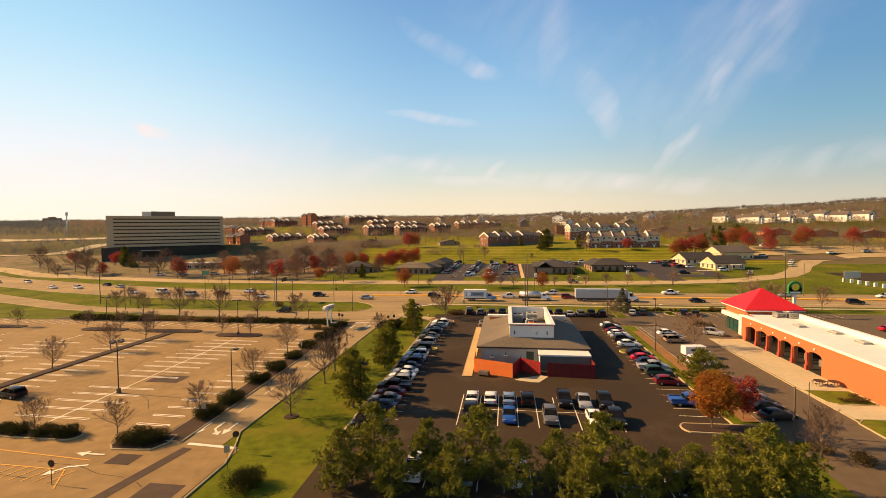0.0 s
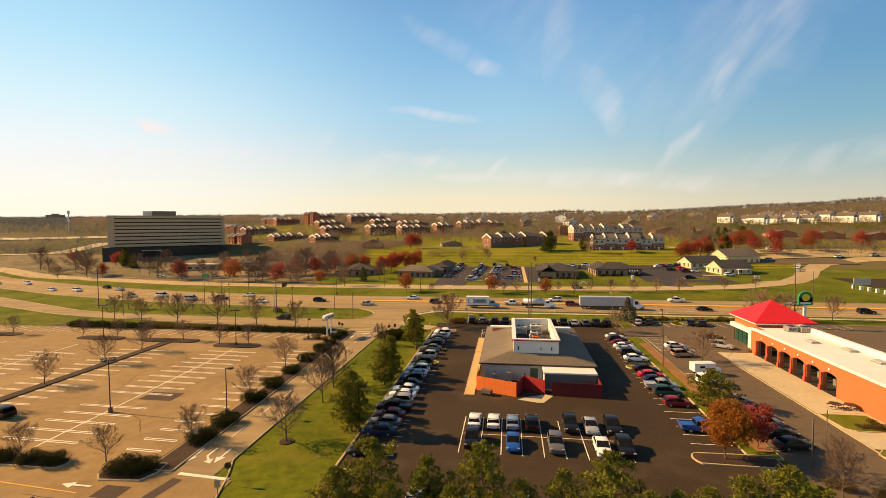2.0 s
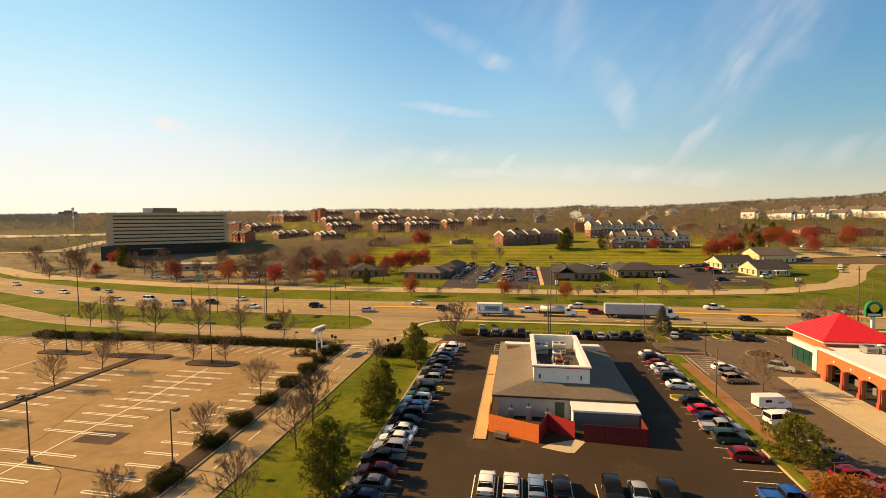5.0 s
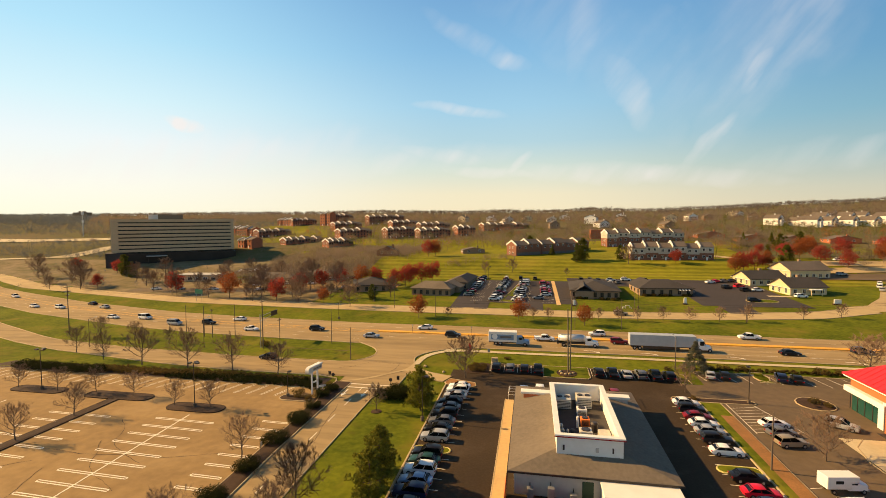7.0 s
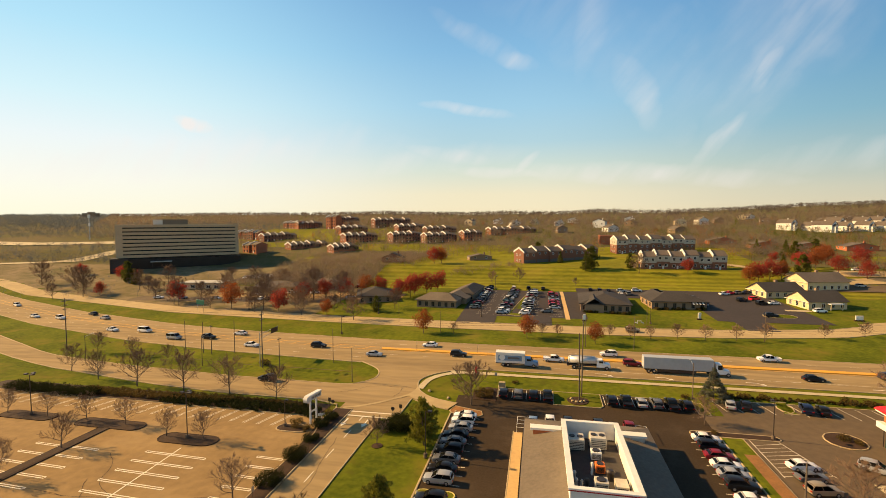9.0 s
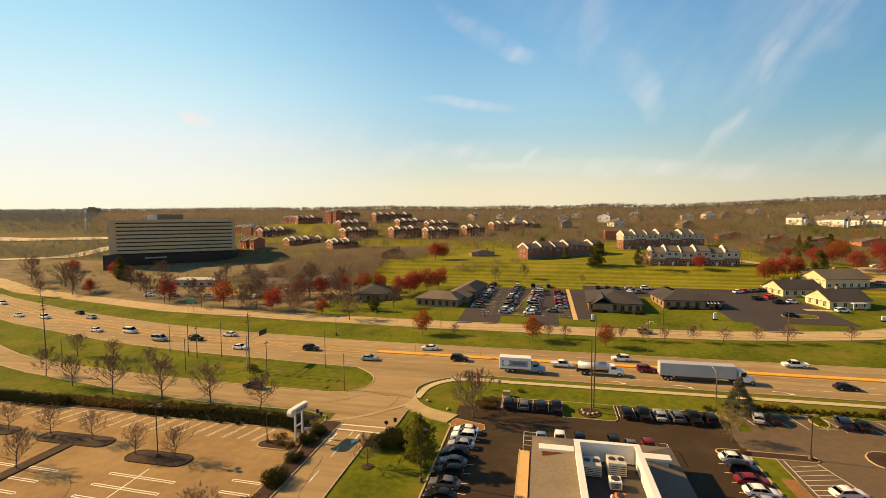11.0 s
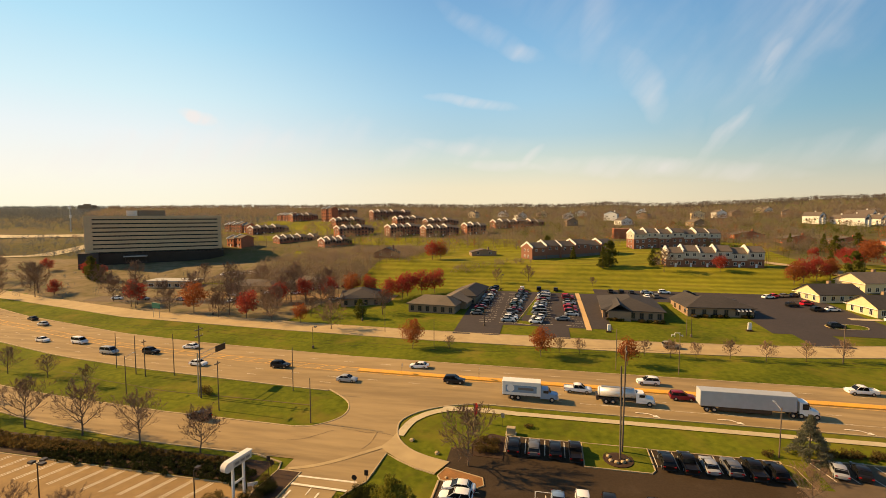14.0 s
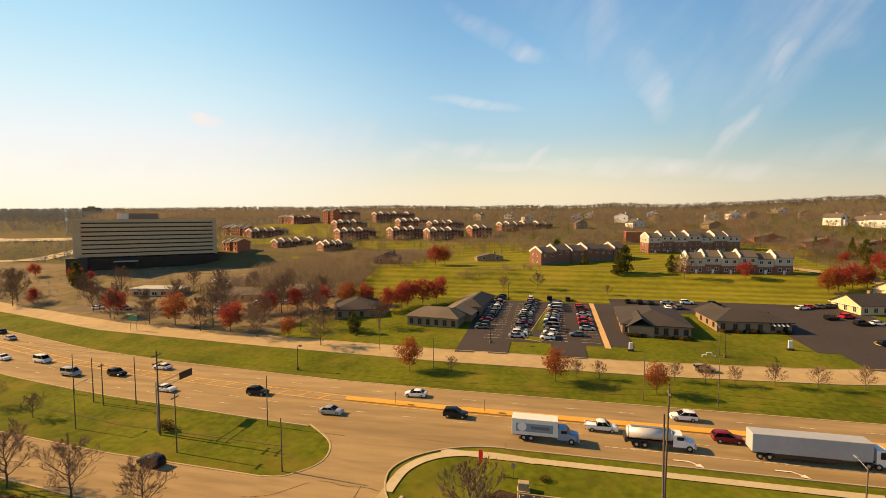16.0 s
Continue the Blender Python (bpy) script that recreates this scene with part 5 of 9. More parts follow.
place([pine_tree("pine_tree", 105, 6.0, 3.5, DARKPINE, "broad dark green pine at the end of the planted strip", "drive pines", 90, 110, 0.21, 0.14)], [(37.4, 111.6, 1.0)], 11)
far_pines = [pine_tree("pine_tree", 111, 9.0, 2.8, FARPINE, "dark evergreen pine on the far lawn", "far pines", 56, 80, 0.4, 0.08), cone_tree("pine_tree", 112, 9.0, 2.6, FARPINE, "dark conical evergreen on the far lawn", "far pines")]
place(far_pines, [(31, 345, 1.42), (27.5, 342, 1.15), (-233, 301, 1.42), (-224, 297, 1.01), (132, 335, 1.35), (126, 342, 1.08), (-62, 246, 0.74), (190, 268, 1.22), (198, 262, 1.08), (182, 262, 0.94), (52, 348, 0.94), (207, 275, 1.22), (163, 410, 1.3), (164, 424, 1.2), (182, 424, 1.3), (150, 433, 1.1), (1, 412, 1.1), (15, 372, 0.8)], 11)
spruces = [cone_tree("spruce_tree", 121, 7.6, 3.3, SPRUCE, "grey-green spruce beside the parking bays", "spruces")]
place(spruces, [(39.3, 176.4, 0.92)], 12)

# shrubs
office_shrubs = [shrub("evergreen_shrub", 161 + i, 1.3, 1.0, 1.1, SHRUB if i == 0 else BROWNSHRUB, "clipped foundation shrub along the low office wall", "office shrubs", 500, 0.16) for i in range(2)]
place(office_shrubs, [(19.5, 254.9, 0.9), (21.4, 254.8, 1.1), (23.2, 254.6, 0.9), (29.6, 254.2, 1.1), (31.6, 254.1, 0.9), (33.6, 254.0, 1.0), (35.4, 254.0, 1.1), (47.2, 264.0, 1.1), (49.1, 264.2, 0.9), (51.2, 264.3, 1.1),
                      (53.4, 264.6, 0.9), (55.7, 264.7, 1.1), (57.6, 264.9, 0.9), (63.2, 265.4, 1.0), (65.0, 265.6, 1.2)], 16)
drive_shrubs = [shrub("evergreen_shrub", 131 + i, 2.2, 1.7, 1.6, SHRUB, "rounded dark evergreen shrub in the kerb strip", "drive shrubs", 6500, 0.065) for i in range(3)]
place(drive_shrubs, [(-37.9, 136.5, 1.3), (-37.9, 128.8, 1.25), (-37.6, 120.2, 1.1), (-37.4, 112.0, 1.25), (-37.2, 105.0, 1.2), (-36.4, 95.8, 1.2), (-36.3, 90.3, 1.2), (-38.4, 142.8, 0.9),
                     (-40.6, 81.8, 1.15), (-38.4, 82.0, 1.1), (-50.6, 82.4, 0.95), (-54.0, 82.4, 0.9), (-57.6, 82.5, 0.9), (-60.2, 82.6, 0.8), (-39.4, 149.0, 1.0), (-38.8, 152.5, 0.9)], 13)
big_bush = [shrub("evergreen_shrub", 141 + i, 2.6, 2.1, 2.2, SHRUB, "broad dark evergreen bush at the drive's end", "entrance bushes", 8000, 0.075) for i in range(2)]
place(big_bush, [(-21.4, 73.6, 0.95), (-26.4, 150.2, 1.05), (-23.2, 150.8, 1.1), (-24.6, 153.2, 1.0), (-20.6, 152.6, 0.95)], 14)
low_shrubs = [shrub("bare_shrub", 151 + i, 1.4, 1.2, 1.1, BROWNSHRUB, "low brown and olive shrub in mulch", "low shrubs", 700, 0.10) for i in range(2)]
place(low_shrubs, [(-43.6, 147.2, 0.9), (-44.6, 149.4, 1.1), (-41.2, 147.0, 1.0), (-40.6, 155.0, 0.9), (-10.6, 169.0, 1.2), (-9.0, 171.6, 1.1), (-10.6, 172.2, 1.0), (-8.6, 169.4, 1.0), (-11.6, 170.6, 1.0), (56, 161.6, 1.1), (57.6, 160, 0.9),
                   (56.6, 105.6, 0.9), (57.0, 107.4, 0.8), (55.4, 105.4, 0.8), (54.2, 105.6, 0.6), (66, 178.4, 1.4), (70, 178.2, 1.3), (46, 178.2, 1.2), (50, 178.4, 1.1), (42.6, 178.0, 1.2), (-72, 182.5, 1.6), (33.5, 176.0, 0.9), (34, 159.6, 0.8),
                   (-3.5, 178.2, 0.7), (41, 88, 1.2), (43.8, 86.2, 1.2)], 15)


def hedge(name, pts, width, height, mat, label, seed, density=90, size=0.15):
    """One dense hedge of leaf tufts along a line, filled down to the ground."""
    rng = np.random.default_rng(seed)
    cs, rs = [], []
    rows = max(2, int(width / 0.9))
    for (x0, y0), (x1, y1) in zip(pts, pts[1:]):
        k = int(math.hypot(x1 - x0, y1 - y0) / 0.8)
        for i in range(k):
            for j in range(rows):
                t = (i + rng.random()) / k
                x, y = x0 + (x1 - x0) * t, y0 + (y1 - y0) * t + width * ((j + 0.5 + rng.normal() * 0.25) / rows - 0.5)
                cs.append((x, y, ter(x, y) + height * (0.30 + 0.32 * rng.random())))
                rs.append(height * (0.42 + 0.16 * rng.random()))
    v, f = leaf_quads(rng, cs, rs, density, size, 0.85, 0.45)
    ob = thing(name, label, "hedge")
    part("foliage", fast_mesh("foliage", v, f), mat, ob)


hedge("hedge", [(-80, 155.2), (-64, 155.2), (-46, 155.4), (-42, 153.5)], 4.2, 1.05, SHRUB, "low dark evergreen hedge along the car park edge", 161)
hedge("hedge", [(-104, 157.0), (-86, 156.4), (-64, 157.8)], 3.8, 1.2, BROWNSHRUB, "low brown hedge along the car park edge", 162)
hedge("hedge", [(-122, 154.8), (-108, 154.4), (-97, 154.2)], 3.6, 2.0, SHRUB, "dense dark hedge at the car park edge", 163)
hedge("hedge", [(-64, 158.2), (-56, 158.2), (-46, 158.0)], 2.0, 1.0, BROWNSHRUB, "low brown hedge behind the evergreen hedge", 164)
hedge("hedge", [(41, 177.8), (60, 178.2), (90, 178.4)], 1.5, 0.7, BROWNSHRUB, "low brown hedge beside the road verge", 165)


def woods(name, mat, label, seed, spots, quads, size):
    """A stretch of distant trees as one mesh of uneven crowns."""
    rng = np.random.default_rng(seed)
    vs, fs, n = [], [], 0
    for x, y, h in spots:
        r = h * (0.36 + 0.16 * rng.random())
        z = ter(x, y)
        cs = [(x + rng.normal() * r * 0.4, y + rng.normal() * r * 0.4, z + h * (0.26 + 0.44 * rng.random())) for k in range(5)]
        v, f = leaf_quads(rng, cs, [r * 0.8] * 5, quads // 5, size * h / 10, 1.05, 0.25, 0.30)
        t = np.array([[x - 0.012 * h, y, z - 0.3], [x + 0.012 * h, y, z - 0.3], [x + 0.008 * h, y, z + h * 0.7], [x - 0.008 * h, y, z + h * 0.7]])
        vs += [v, t]
        fs += [f + n, np.array([[0, 1, 2, 3]]) + n + len(v)]
        n += len(v) + 4
    me = fast_mesh(name, np.concatenate(vs), np.concatenate(fs))
    tagged(part(name, me, mat), label, "woods", kind="stuff")


CLEAR = [(185, 395, 440, 566), (-310, 480, -215, 596), (-60, 300, 165, 372), (-10, 366, 60, 425), (45, 340, 130, 455), (-212, 398, -118, 420), (-182, 462, -136, 486), (-132, 466, -58, 482), (-300, 318, -160, 440),
         (-420, 235, -165, 345), (-620, 425, -330, 480), (120, 376, 330, 408), (100, 305, 250, 332), (-330, 585, -170, 606), (-215, 422, -180, 452), (-255, 440, -225, 480)]


def wood_spots(rng, n, x_of_y, y0, y1, hmin, hmax, keep=None, avoid=True):
    out = []
    while len(out) < n:
        y = y0 + (y1 - y0) * rng.random()
        a, b = x_of_y(y)
        x = a + (b - a) * rng.random()
        if avoid and any(c[0] < x < c[2] and c[1] < y < c[3] for c in CLEAR):
            continue
        if keep and not keep(x, y):
            continue
        out.append((x, y, rng.uniform(hmin, hmax)))
    return out


wr = random.Random(5)
wedge = lambda y: (-1.0 * (y - 20), 1.0 * (y - 10))
west = lambda y: (-1.5 * y, -1.0 * (y - 20))
woods("woods_near", WOODS, "grey-brown bare woods on the far slopes", 171, wood_spots(wr, 2400, wedge, 415, 720, 6, 10), 110, 0.50)
woods("woods_mid", WOODS, "grey-brown bare woods on the far slopes", 172, wood_spots(wr, 2500, wedge, 680, 1150, 7, 12), 70, 0.62)
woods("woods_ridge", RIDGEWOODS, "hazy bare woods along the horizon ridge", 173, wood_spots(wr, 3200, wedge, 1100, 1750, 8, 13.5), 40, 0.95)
woods("woods_west_far", HAZEWOODS, "woods beyond the highway, colour greyed for haze", 184, wood_spots(wr, 1700, west, 560, 1750, 8, 13), 45, 0.85)
woods("woods_thicket", WOODS, "bare brown thicket between lawn and townhouses", 174,
      wood_spots(wr, 900, lambda y: (-215, -60), 292, 400, 3.5, 7.5, lambda x, y: x < -88 or y > 372 or (y > 340 and x < -72)), 150, 0.36)
woods("woods_offices", WOODS, "bare brown trees crowding round the low offices", 188, wood_spots(wr, 150, lambda y: (-0.47 * y, -0.275 * y), 258, 330, 5, 8.5, lambda x, y: not (-90 < x < -58 and y < 290), False), 170, 0.34)
woods("woods_lawn_edge", WOODS, "bare brown bushes along the far lawn", 179, wood_spots(wr, 60, lambda y: (-52, -6), 326, 352, 2.5, 4.5, lambda x, y: abs(y - 330 - (x + 46) * 0.55) < 5, False), 150, 0.36)
woods("woods_terraces", WOODS, "bare trees and bushes between the terraces", 180, wood_spots(wr, 420, lambda y: (-290, -20), 392, 620, 4, 8, None, False), 110, 0.42)
woods("woods_field", HAZEWOODS, "bare bushes scattered on the dry field", 181, wood_spots(wr, 90, lambda y: (-330, -190), 262, 340, 2, 4.5, None, False), 150, 0.36)
woods("woods_west", HAZEWOODS, "bare trees beyond the dry field", 175, wood_spots(wr, 1500, lambda y: (-1.4 * y, -290), 352, 660, 3.5, 9, lambda x, y: not (-620 < x < -330 and 425 < y < 480) and not (x > -640 and y < 372), False), 60, 0.55)
woods("woods_russet", WOODSRED, "scattered russet autumn trees on the slopes", 176, wood_spots(wr, 190, lambda y: (-0.5 * y, 0.75 * y), 400, 800, 5, 8), 100, 0.5)
woods("woods_evergreen", WOODSGREEN, "scattered evergreens on the slopes", 177, wood_spots(wr, 260, lambda y: (-0.5 * y, 0.8 * y), 400, 900, 6, 10), 100, 0.5)
woods("woods_east_russet", WOODSRED, "russet trees among the hillside houses", 182, wood_spots(wr, 190, lambda y: (90, 420), 350, 560, 4.5, 9, None, False), 110, 0.42)
woods("woods_east_evergreen", WOODSGREEN, "green bushes and evergreens among the hillside houses", 183, wood_spots(wr, 330, lambda y: (80, 430), 372, 585, 3.5, 8, None, False), 100, 0.45)
woods("woods_east_belt", WOODSGREEN, "belt of green bushes below the hillside houses", 185, wood_spots(wr, 190, lambda y: (0.38 * y, 0.74 * y), 505, 566, 4, 8, None, False), 130, 0.5)
woods("woods_east_tall", WOODS, "tall bare trees on the slope below the houses", 186, wood_spots(wr, 80, lambda y: (0.26 * y, 0.72 * y), 385, 575, 7, 12, None, False), 150, 0.40)
woods("woods_hill_top", WOODS, "tall bare trees on the hill's crest", 187, wood_spots(wr, 120, lambda y: (0.46 * y, 0.80 * y), 620, 700, 12, 20, None, False), 130, 0.42)
woods("woods_east", WOODS, "bare trees between the hillside houses", 178, wood_spots(wr, 300, lambda y: (120, 380), 330, 480, 5, 9), 110, 0.5)


# ---------------------------------------------------------------- vehicles
PAINTS = {}


def car_paint(key):
    cols = {"white": (0.84, 0.82, 0.77), "silver": (0.42, 0.42, 0.41), "grey": (0.16, 0.16, 0.16), "black": (0.011, 0.010, 0.010), "navy": (0.012, 0.019, 0.052), "blue": (0.02, 0.09, 0.36),
            "lightblue": (0.22, 0.32, 0.46), "red": (0.60, 0.012, 0.03), "maroon": (0.20, 0.012, 0.018), "green": (0.02, 0.06, 0.045), "tan": (0.36, 0.29, 0.19), "teal": (0.03, 0.30, 0.30)}
    if key not in PAINTS:
        c = cols[key]
        PAINTS[key] = material(key + "_car_paint", c, 0.32, tuple(v * 0.85 for v in c), 1.5, 0.4, 0.5, 0.0, coat=0.0, metal=0.25 if key in ("silver", "grey", "lightblue", "tan") else 0.0)
        matt(PAINTS[key], 0.30)
    return PAINTS[key]


CAR_SHAPES = {
    # length, width, silhouette of the lower body (u, z), cabin foot and roof (u, z)
    "sedan": (4.75, 1.82, [(-2.30, 0.30), (-2.38, 0.55), (-2.32, 0.86), (-2.15, 0.95), (-1.60, 1.00), (-0.30, 0.99), (0.95, 0.97), (1.60, 0.90), (2.10, 0.78), (2.32, 0.62), (2.38, 0.45), (2.30, 0.24)],
              [(-1.80, 0.98), (-1.25, 1.39), (0.20, 1.43), (1.12, 0.95)]),
    "suv": (4.70, 1.90, [(-2.26, 0.36), (-2.34, 0.70), (-2.33, 1.02), (-2.20, 1.10), (-0.6, 1.10), (0.95, 1.09), (1.60, 1.04), (2.08, 0.95), (2.30, 0.78), (2.34, 0.52), (2.28, 0.30)],
            [(-2.24, 1.07), (-1.85, 1.67), (0.05, 1.71), (1.05, 1.06)]),
    "hatch": (4.25, 1.78, [(-2.05, 0.32), (-2.14, 0.62), (-2.10, 0.95), (-1.9, 1.02), (-0.4, 1.02), (0.9, 0.99), (1.45, 0.92), (1.92, 0.80), (2.12, 0.62), (2.14, 0.45), (2.06, 0.26)],
              [(-2.02, 1.0), (-1.50, 1.45), (0.05, 1.50), (1.15, 0.96)]),
    "van": (5.2, 2.0, [(-2.52, 0.38), (-2.60, 0.70), (-2.60, 1.18), (-2.45, 1.25), (-0.5, 1.25), (1.30, 1.22), (1.95, 1.14), (2.38, 1.02), (2.56, 0.80), (2.60, 0.55), (2.52, 0.32)],
            [(-2.55, 1.22), (-2.42, 1.96), (0.85, 2.0), (1.75, 1.16)]),
    "pickup": (5.6, 1.98, [(-2.72, 0.48), (-2.80, 0.72), (-2.79, 1.02), (-2.7, 1.06), (-0.75, 1.06), (1.35, 1.11), (2.05, 1.09), (2.55, 1.02), (2.76, 0.84), (2.80, 0.60), (2.72, 0.38)],
               [(-0.90, 1.05), (-0.68, 1.74), (0.65, 1.77), (1.5, 1.09)]),
}


def loft(bm, profile, half, inset_top=0.0):
    """Extrudes a side silhouette to the car's width, its shoulders drawn in, and closes it."""
    zs = [z for u, z in profile]
    lo, hi = min(zs), max(zs)
    rows = []
    for s, shrink, drop in ((-1, 0.915, 0.13), (-0.965, 0.955, 0.05), (-0.78, 0.985, 0.012), (-0.4, 1.0, -0.012), (0.4, 1.0, -0.012), (0.78, 0.985, 0.012), (0.965, 0.955, 0.05), (1, 0.915, 0.13)):
        row = []
        for u, z in profile:
            k = 1 - inset_top * (z - lo) / (hi - lo)
            row.append(bm.verts.new((u * shrink, s * half * k, z - (drop if z > lo + 0.25 else 0))))
        rows.append(row)
    n = len(profile)
    for a, b in zip(rows, rows[1:]):
        for i in range(n):
            j = (i + 1) % n
            bm.faces.new((a[i], a[j], b[j], b[i]))
    bm.faces.new(rows[0][::-1])
    bm.faces.new(rows[-1])


def car_proto(kind, far=False):
    length, width, low, cabin = CAR_SHAPES[kind]
    half = width / 2
    ob = thing("car" if kind not in ("van", "pickup") else {"van": "van", "pickup": "pickup_truck"}[kind], "parked " + kind, {"pickup": "pickup truck", "van": "van"}.get(kind, "car"))
    bm = bmesh.new()
    loft(bm, low, half, 0.03)
    (u0, z0), (u1, z1), (u2, z2), (u3, z3) = cabin
    roof_h = half * 0.82
    # roof panel, and pillars at the corners
    ring = []
    for u, z, k in ((u1 - 0.16, z1 - 0.10, 1.0), (u1 + 0.1, z1 + 0.01, 1.0), ((u1 + u2) / 2, max(z1, z2) + 0.05, 1.02), (u2 - 0.1, z2 + 0.015, 1.0), (u2 + 0.16, z2 - 0.09, 1.0)):
        ring.append([bm.verts.new((u, s * roof_h * k, z + dz)) for s, dz in ((-1.03, -0.07), (-0.85, 0.0), (0.85, 0.0), (1.03, -0.07))])
    for a, b in zip(ring, ring[1:]):
        for i in range(3):
            bm.faces.new((a[i], b[i], b[i + 1], a[i + 1]))
    for s in (-1, 1):
        for a, b in (((u0, z0), (u1, z1)), ((u3, z3), (u2, z2)), (((u0 + u3) / 2, z0), ((u1 + u2) / 2, z1))):
            tube(bm, (a[0], s * half * 0.93, a[1] - 0.04), (b[0], s * roof_h, b[1]), 0.035, 0.03, 4)
    if kind == "pickup":
        # the open bed
        bx(bm, -2.72, -half, 1.0, -0.95, -half + 0.10, 1.16)
        bx(bm, -2.72, half - 0.10, 1.0, -0.95, half, 1.16)
        bx(bm, -2.79, -half, 1.0, -2.70, half, 1.16)
    body = part("body", bm, car_paint("white"), ob, smooth=True)
    body.data.set_sharp_from_angle(angle=radians(38))
    if kind == "pickup":
        part("bed_liner", box(-2.70, -half + 0.10, 1.02, -0.95, half - 0.10, 1.05), BLACKGAP, ob)

    def pane(name, pts, label=""):
        bm = bmesh.new()
        bm.faces.new([bm.verts.new(p) for p in pts])
        bmesh.ops.solidify(bm, geom=bm.faces[:], thickness=0.02)
        part(name, bm, CARGLASS, ob, label)

    b, t = half * 0.93, roof_h
    pane("windshield", [(u3, -b, z3), (u3, b, z3), (u2, t, z2), (u2, -t, z2)])
    pane("rear_window", [(u0, b, z0), (u0, -b, z0), (u1, -t, z1), (u1, t, z1)])
    for s in (-1, 1):
        pane("side_window", [(u0, s * b, z0), (u3, s * b, z3), (u2, s * t, z2), (u1, s * t, z1)])
    r = 0.36 if kind in ("suv", "pickup", "van") else 0.33
    for u in (-length * 0.29, length * 0.305):
        for s in (-1, 1):
            bm = bmesh.new()
            tube(bm, (u, s * (half - 0.2), r), (u, s * (half + 0.02), r), r, r, 16)
            wheel = part("wheel", bm, TYRE, ob)
            if far:
                continue
            bm = bmesh.new()
            tube(bm, (u, s * (half + 0.0), r), (u, s * (half + 0.035), r), r * 0.62, r * 0.55, 12)
            part("rim", bm, RIM, wheel)
    if far:
        return ob
    nose, tail = low[-3], low[2]
    for s in (-1, 1):
        part("headlight", soft_box(nose[0] - 0.22, s * half * 0.76 - 0.17, nose[1] + 0.02, nose[0] + 0.012, s * half * 0.76 + 0.17, nose[1] + 0.13, 0.02), HEADLAMP, ob)
        part("taillight", soft_box(tail[0] - 0.03, s * half * 0.78 - 0.16, tail[1] - 0.22, tail[0] + 0.10, s * half * 0.78 + 0.16, tail[1] - 0.04, 0.02), TAILLAMP, ob)
    part("bumper", soft_box(low[0][0] - 0.03, -half * 0.95, 0.28, low[0][0] + 0.1, half * 0.95, 0.5, 0.02), TYRE, ob, "dark bumper")
    return ob


CAR_PROTOS = {}


def car(kind, colour, x, y, heading, label, group="parked cars", dz=0.06):
    """A car at (x, y), its nose towards heading (degrees from +x)."""
    dx, dy = math.cos(radians(heading)), math.sin(radians(heading))
    slope = math.degrees(math.atan2(ter(x + dx, y + dy) - ter(x - dx, y - dy), 2))
    m = pose(x, y, ter(x, y) + dz, 0, 0, heading) @ pose(0, 0, 0, 0, -slope, 0)
    far = group == "far cars"
    if (kind, far) not in CAR_PROTOS:
        CAR_PROTOS[kind, far] = ob = car_proto(kind, far)
        ob.matrix_basis = m
    else:
        ob = copy_thing(CAR_PROTOS[kind, far], m)
    for c in ob.children:
        if c.name.startswith("body"):
            c.material_slots[0].link = "OBJECT"
            c.material_slots[0].material = car_paint(colour)
    words = {"lightblue": "light blue"}.get(colour, colour)
    kind_word = {"hatch": "hatchback", "suv": "sport utility car", "pickup": "pickup truck"}.get(kind, kind)
    return tagged(ob, f"{words} {kind_word} {label}", group=group)


# west row beside the grass strip, noses to the west
WEST = [(89.5, "sedan", "black"), (95.5, "sedan", "navy"), (98.4, "sedan", "grey"), (101.2, "sedan", "maroon"), (104.0, "pickup", "black"), (106.8, "suv", "silver"), (109.6, "sedan", "white"), (112.4, "sedan", "white"),
        (115.2, "sedan", "black"), (118.0, "suv", "navy"), (120.8, "sedan", "lightblue"), (123.6, "suv", "white"), (126.4, "sedan", "green"), (128.6, "suv", "black"), (134.0, "suv", "silver"),
        (137.2, "sedan", "black"), (140.4, "sedan", "grey"), (143.4, "suv", "black"), (146.6, "sedan", "grey"), (149.6, "sedan", "black"), (152.6, "sedan", "silver"), (155.6, "suv", "white"), (158.2, "sedan", "white")]
for y, k, c in WEST:
    car(k, c, -12.9 + (0.4 if y > 150 else 0), y, 180, "parked nose to the grass strip")
# east row, noses to the east
EAST = [(156.6, "sedan", "white"), (153.2, "suv", "black"), (150.0, "sedan", "maroon"), (147.0, "sedan", "white"), (144.0, "sedan", "silver"), (140.8, "suv", "black"), (137.0, "sedan", "white"), (129.4, "sedan", "black"),
        (125.6, "sedan", "red"), (122.6, "sedan", "navy"), (119.4, "pickup", "silver"), (116.2, "suv", "green"), (111.4, "hatch", "maroon"), (102.0, "pickup", "blue")]
for y, k, c in EAST:
    car(k, c, 31.6, y, 0, "parked nose to the planted strip")
# two rows in the middle
for x, k, c in ((0.0, "sedan", "white"), (2.75, "sedan", "white"), (5.5, "sedan", "lightblue"), (8.2, "suv", "black"), (13.6, "suv", "black"), (16.4, "sedan", "silver"), (19.4, "suv", "black")):
    car(k, c, x, 100.6, 90 if x < 10 else -90, "parked in the middle row")
for x, k, c in ((0.1, "suv", "black"), (5.5, "sedan", "blue"), (11.0, "suv", "grey"), (16.8, "sedan", "white"), (19.6, "suv", "black")):
    car(k, c, x, 94.2, -90, "parked in the middle row")
for x, k, c in ((-4.6, "suv", "white"), (0.8, "sedan", "grey"), (6.3, "suv", "white"), (17.2, "sedan", "white"), (22.6, "sedan", "black")):
    car(k, c, x, 78.2, -90, "parked beneath the pines")
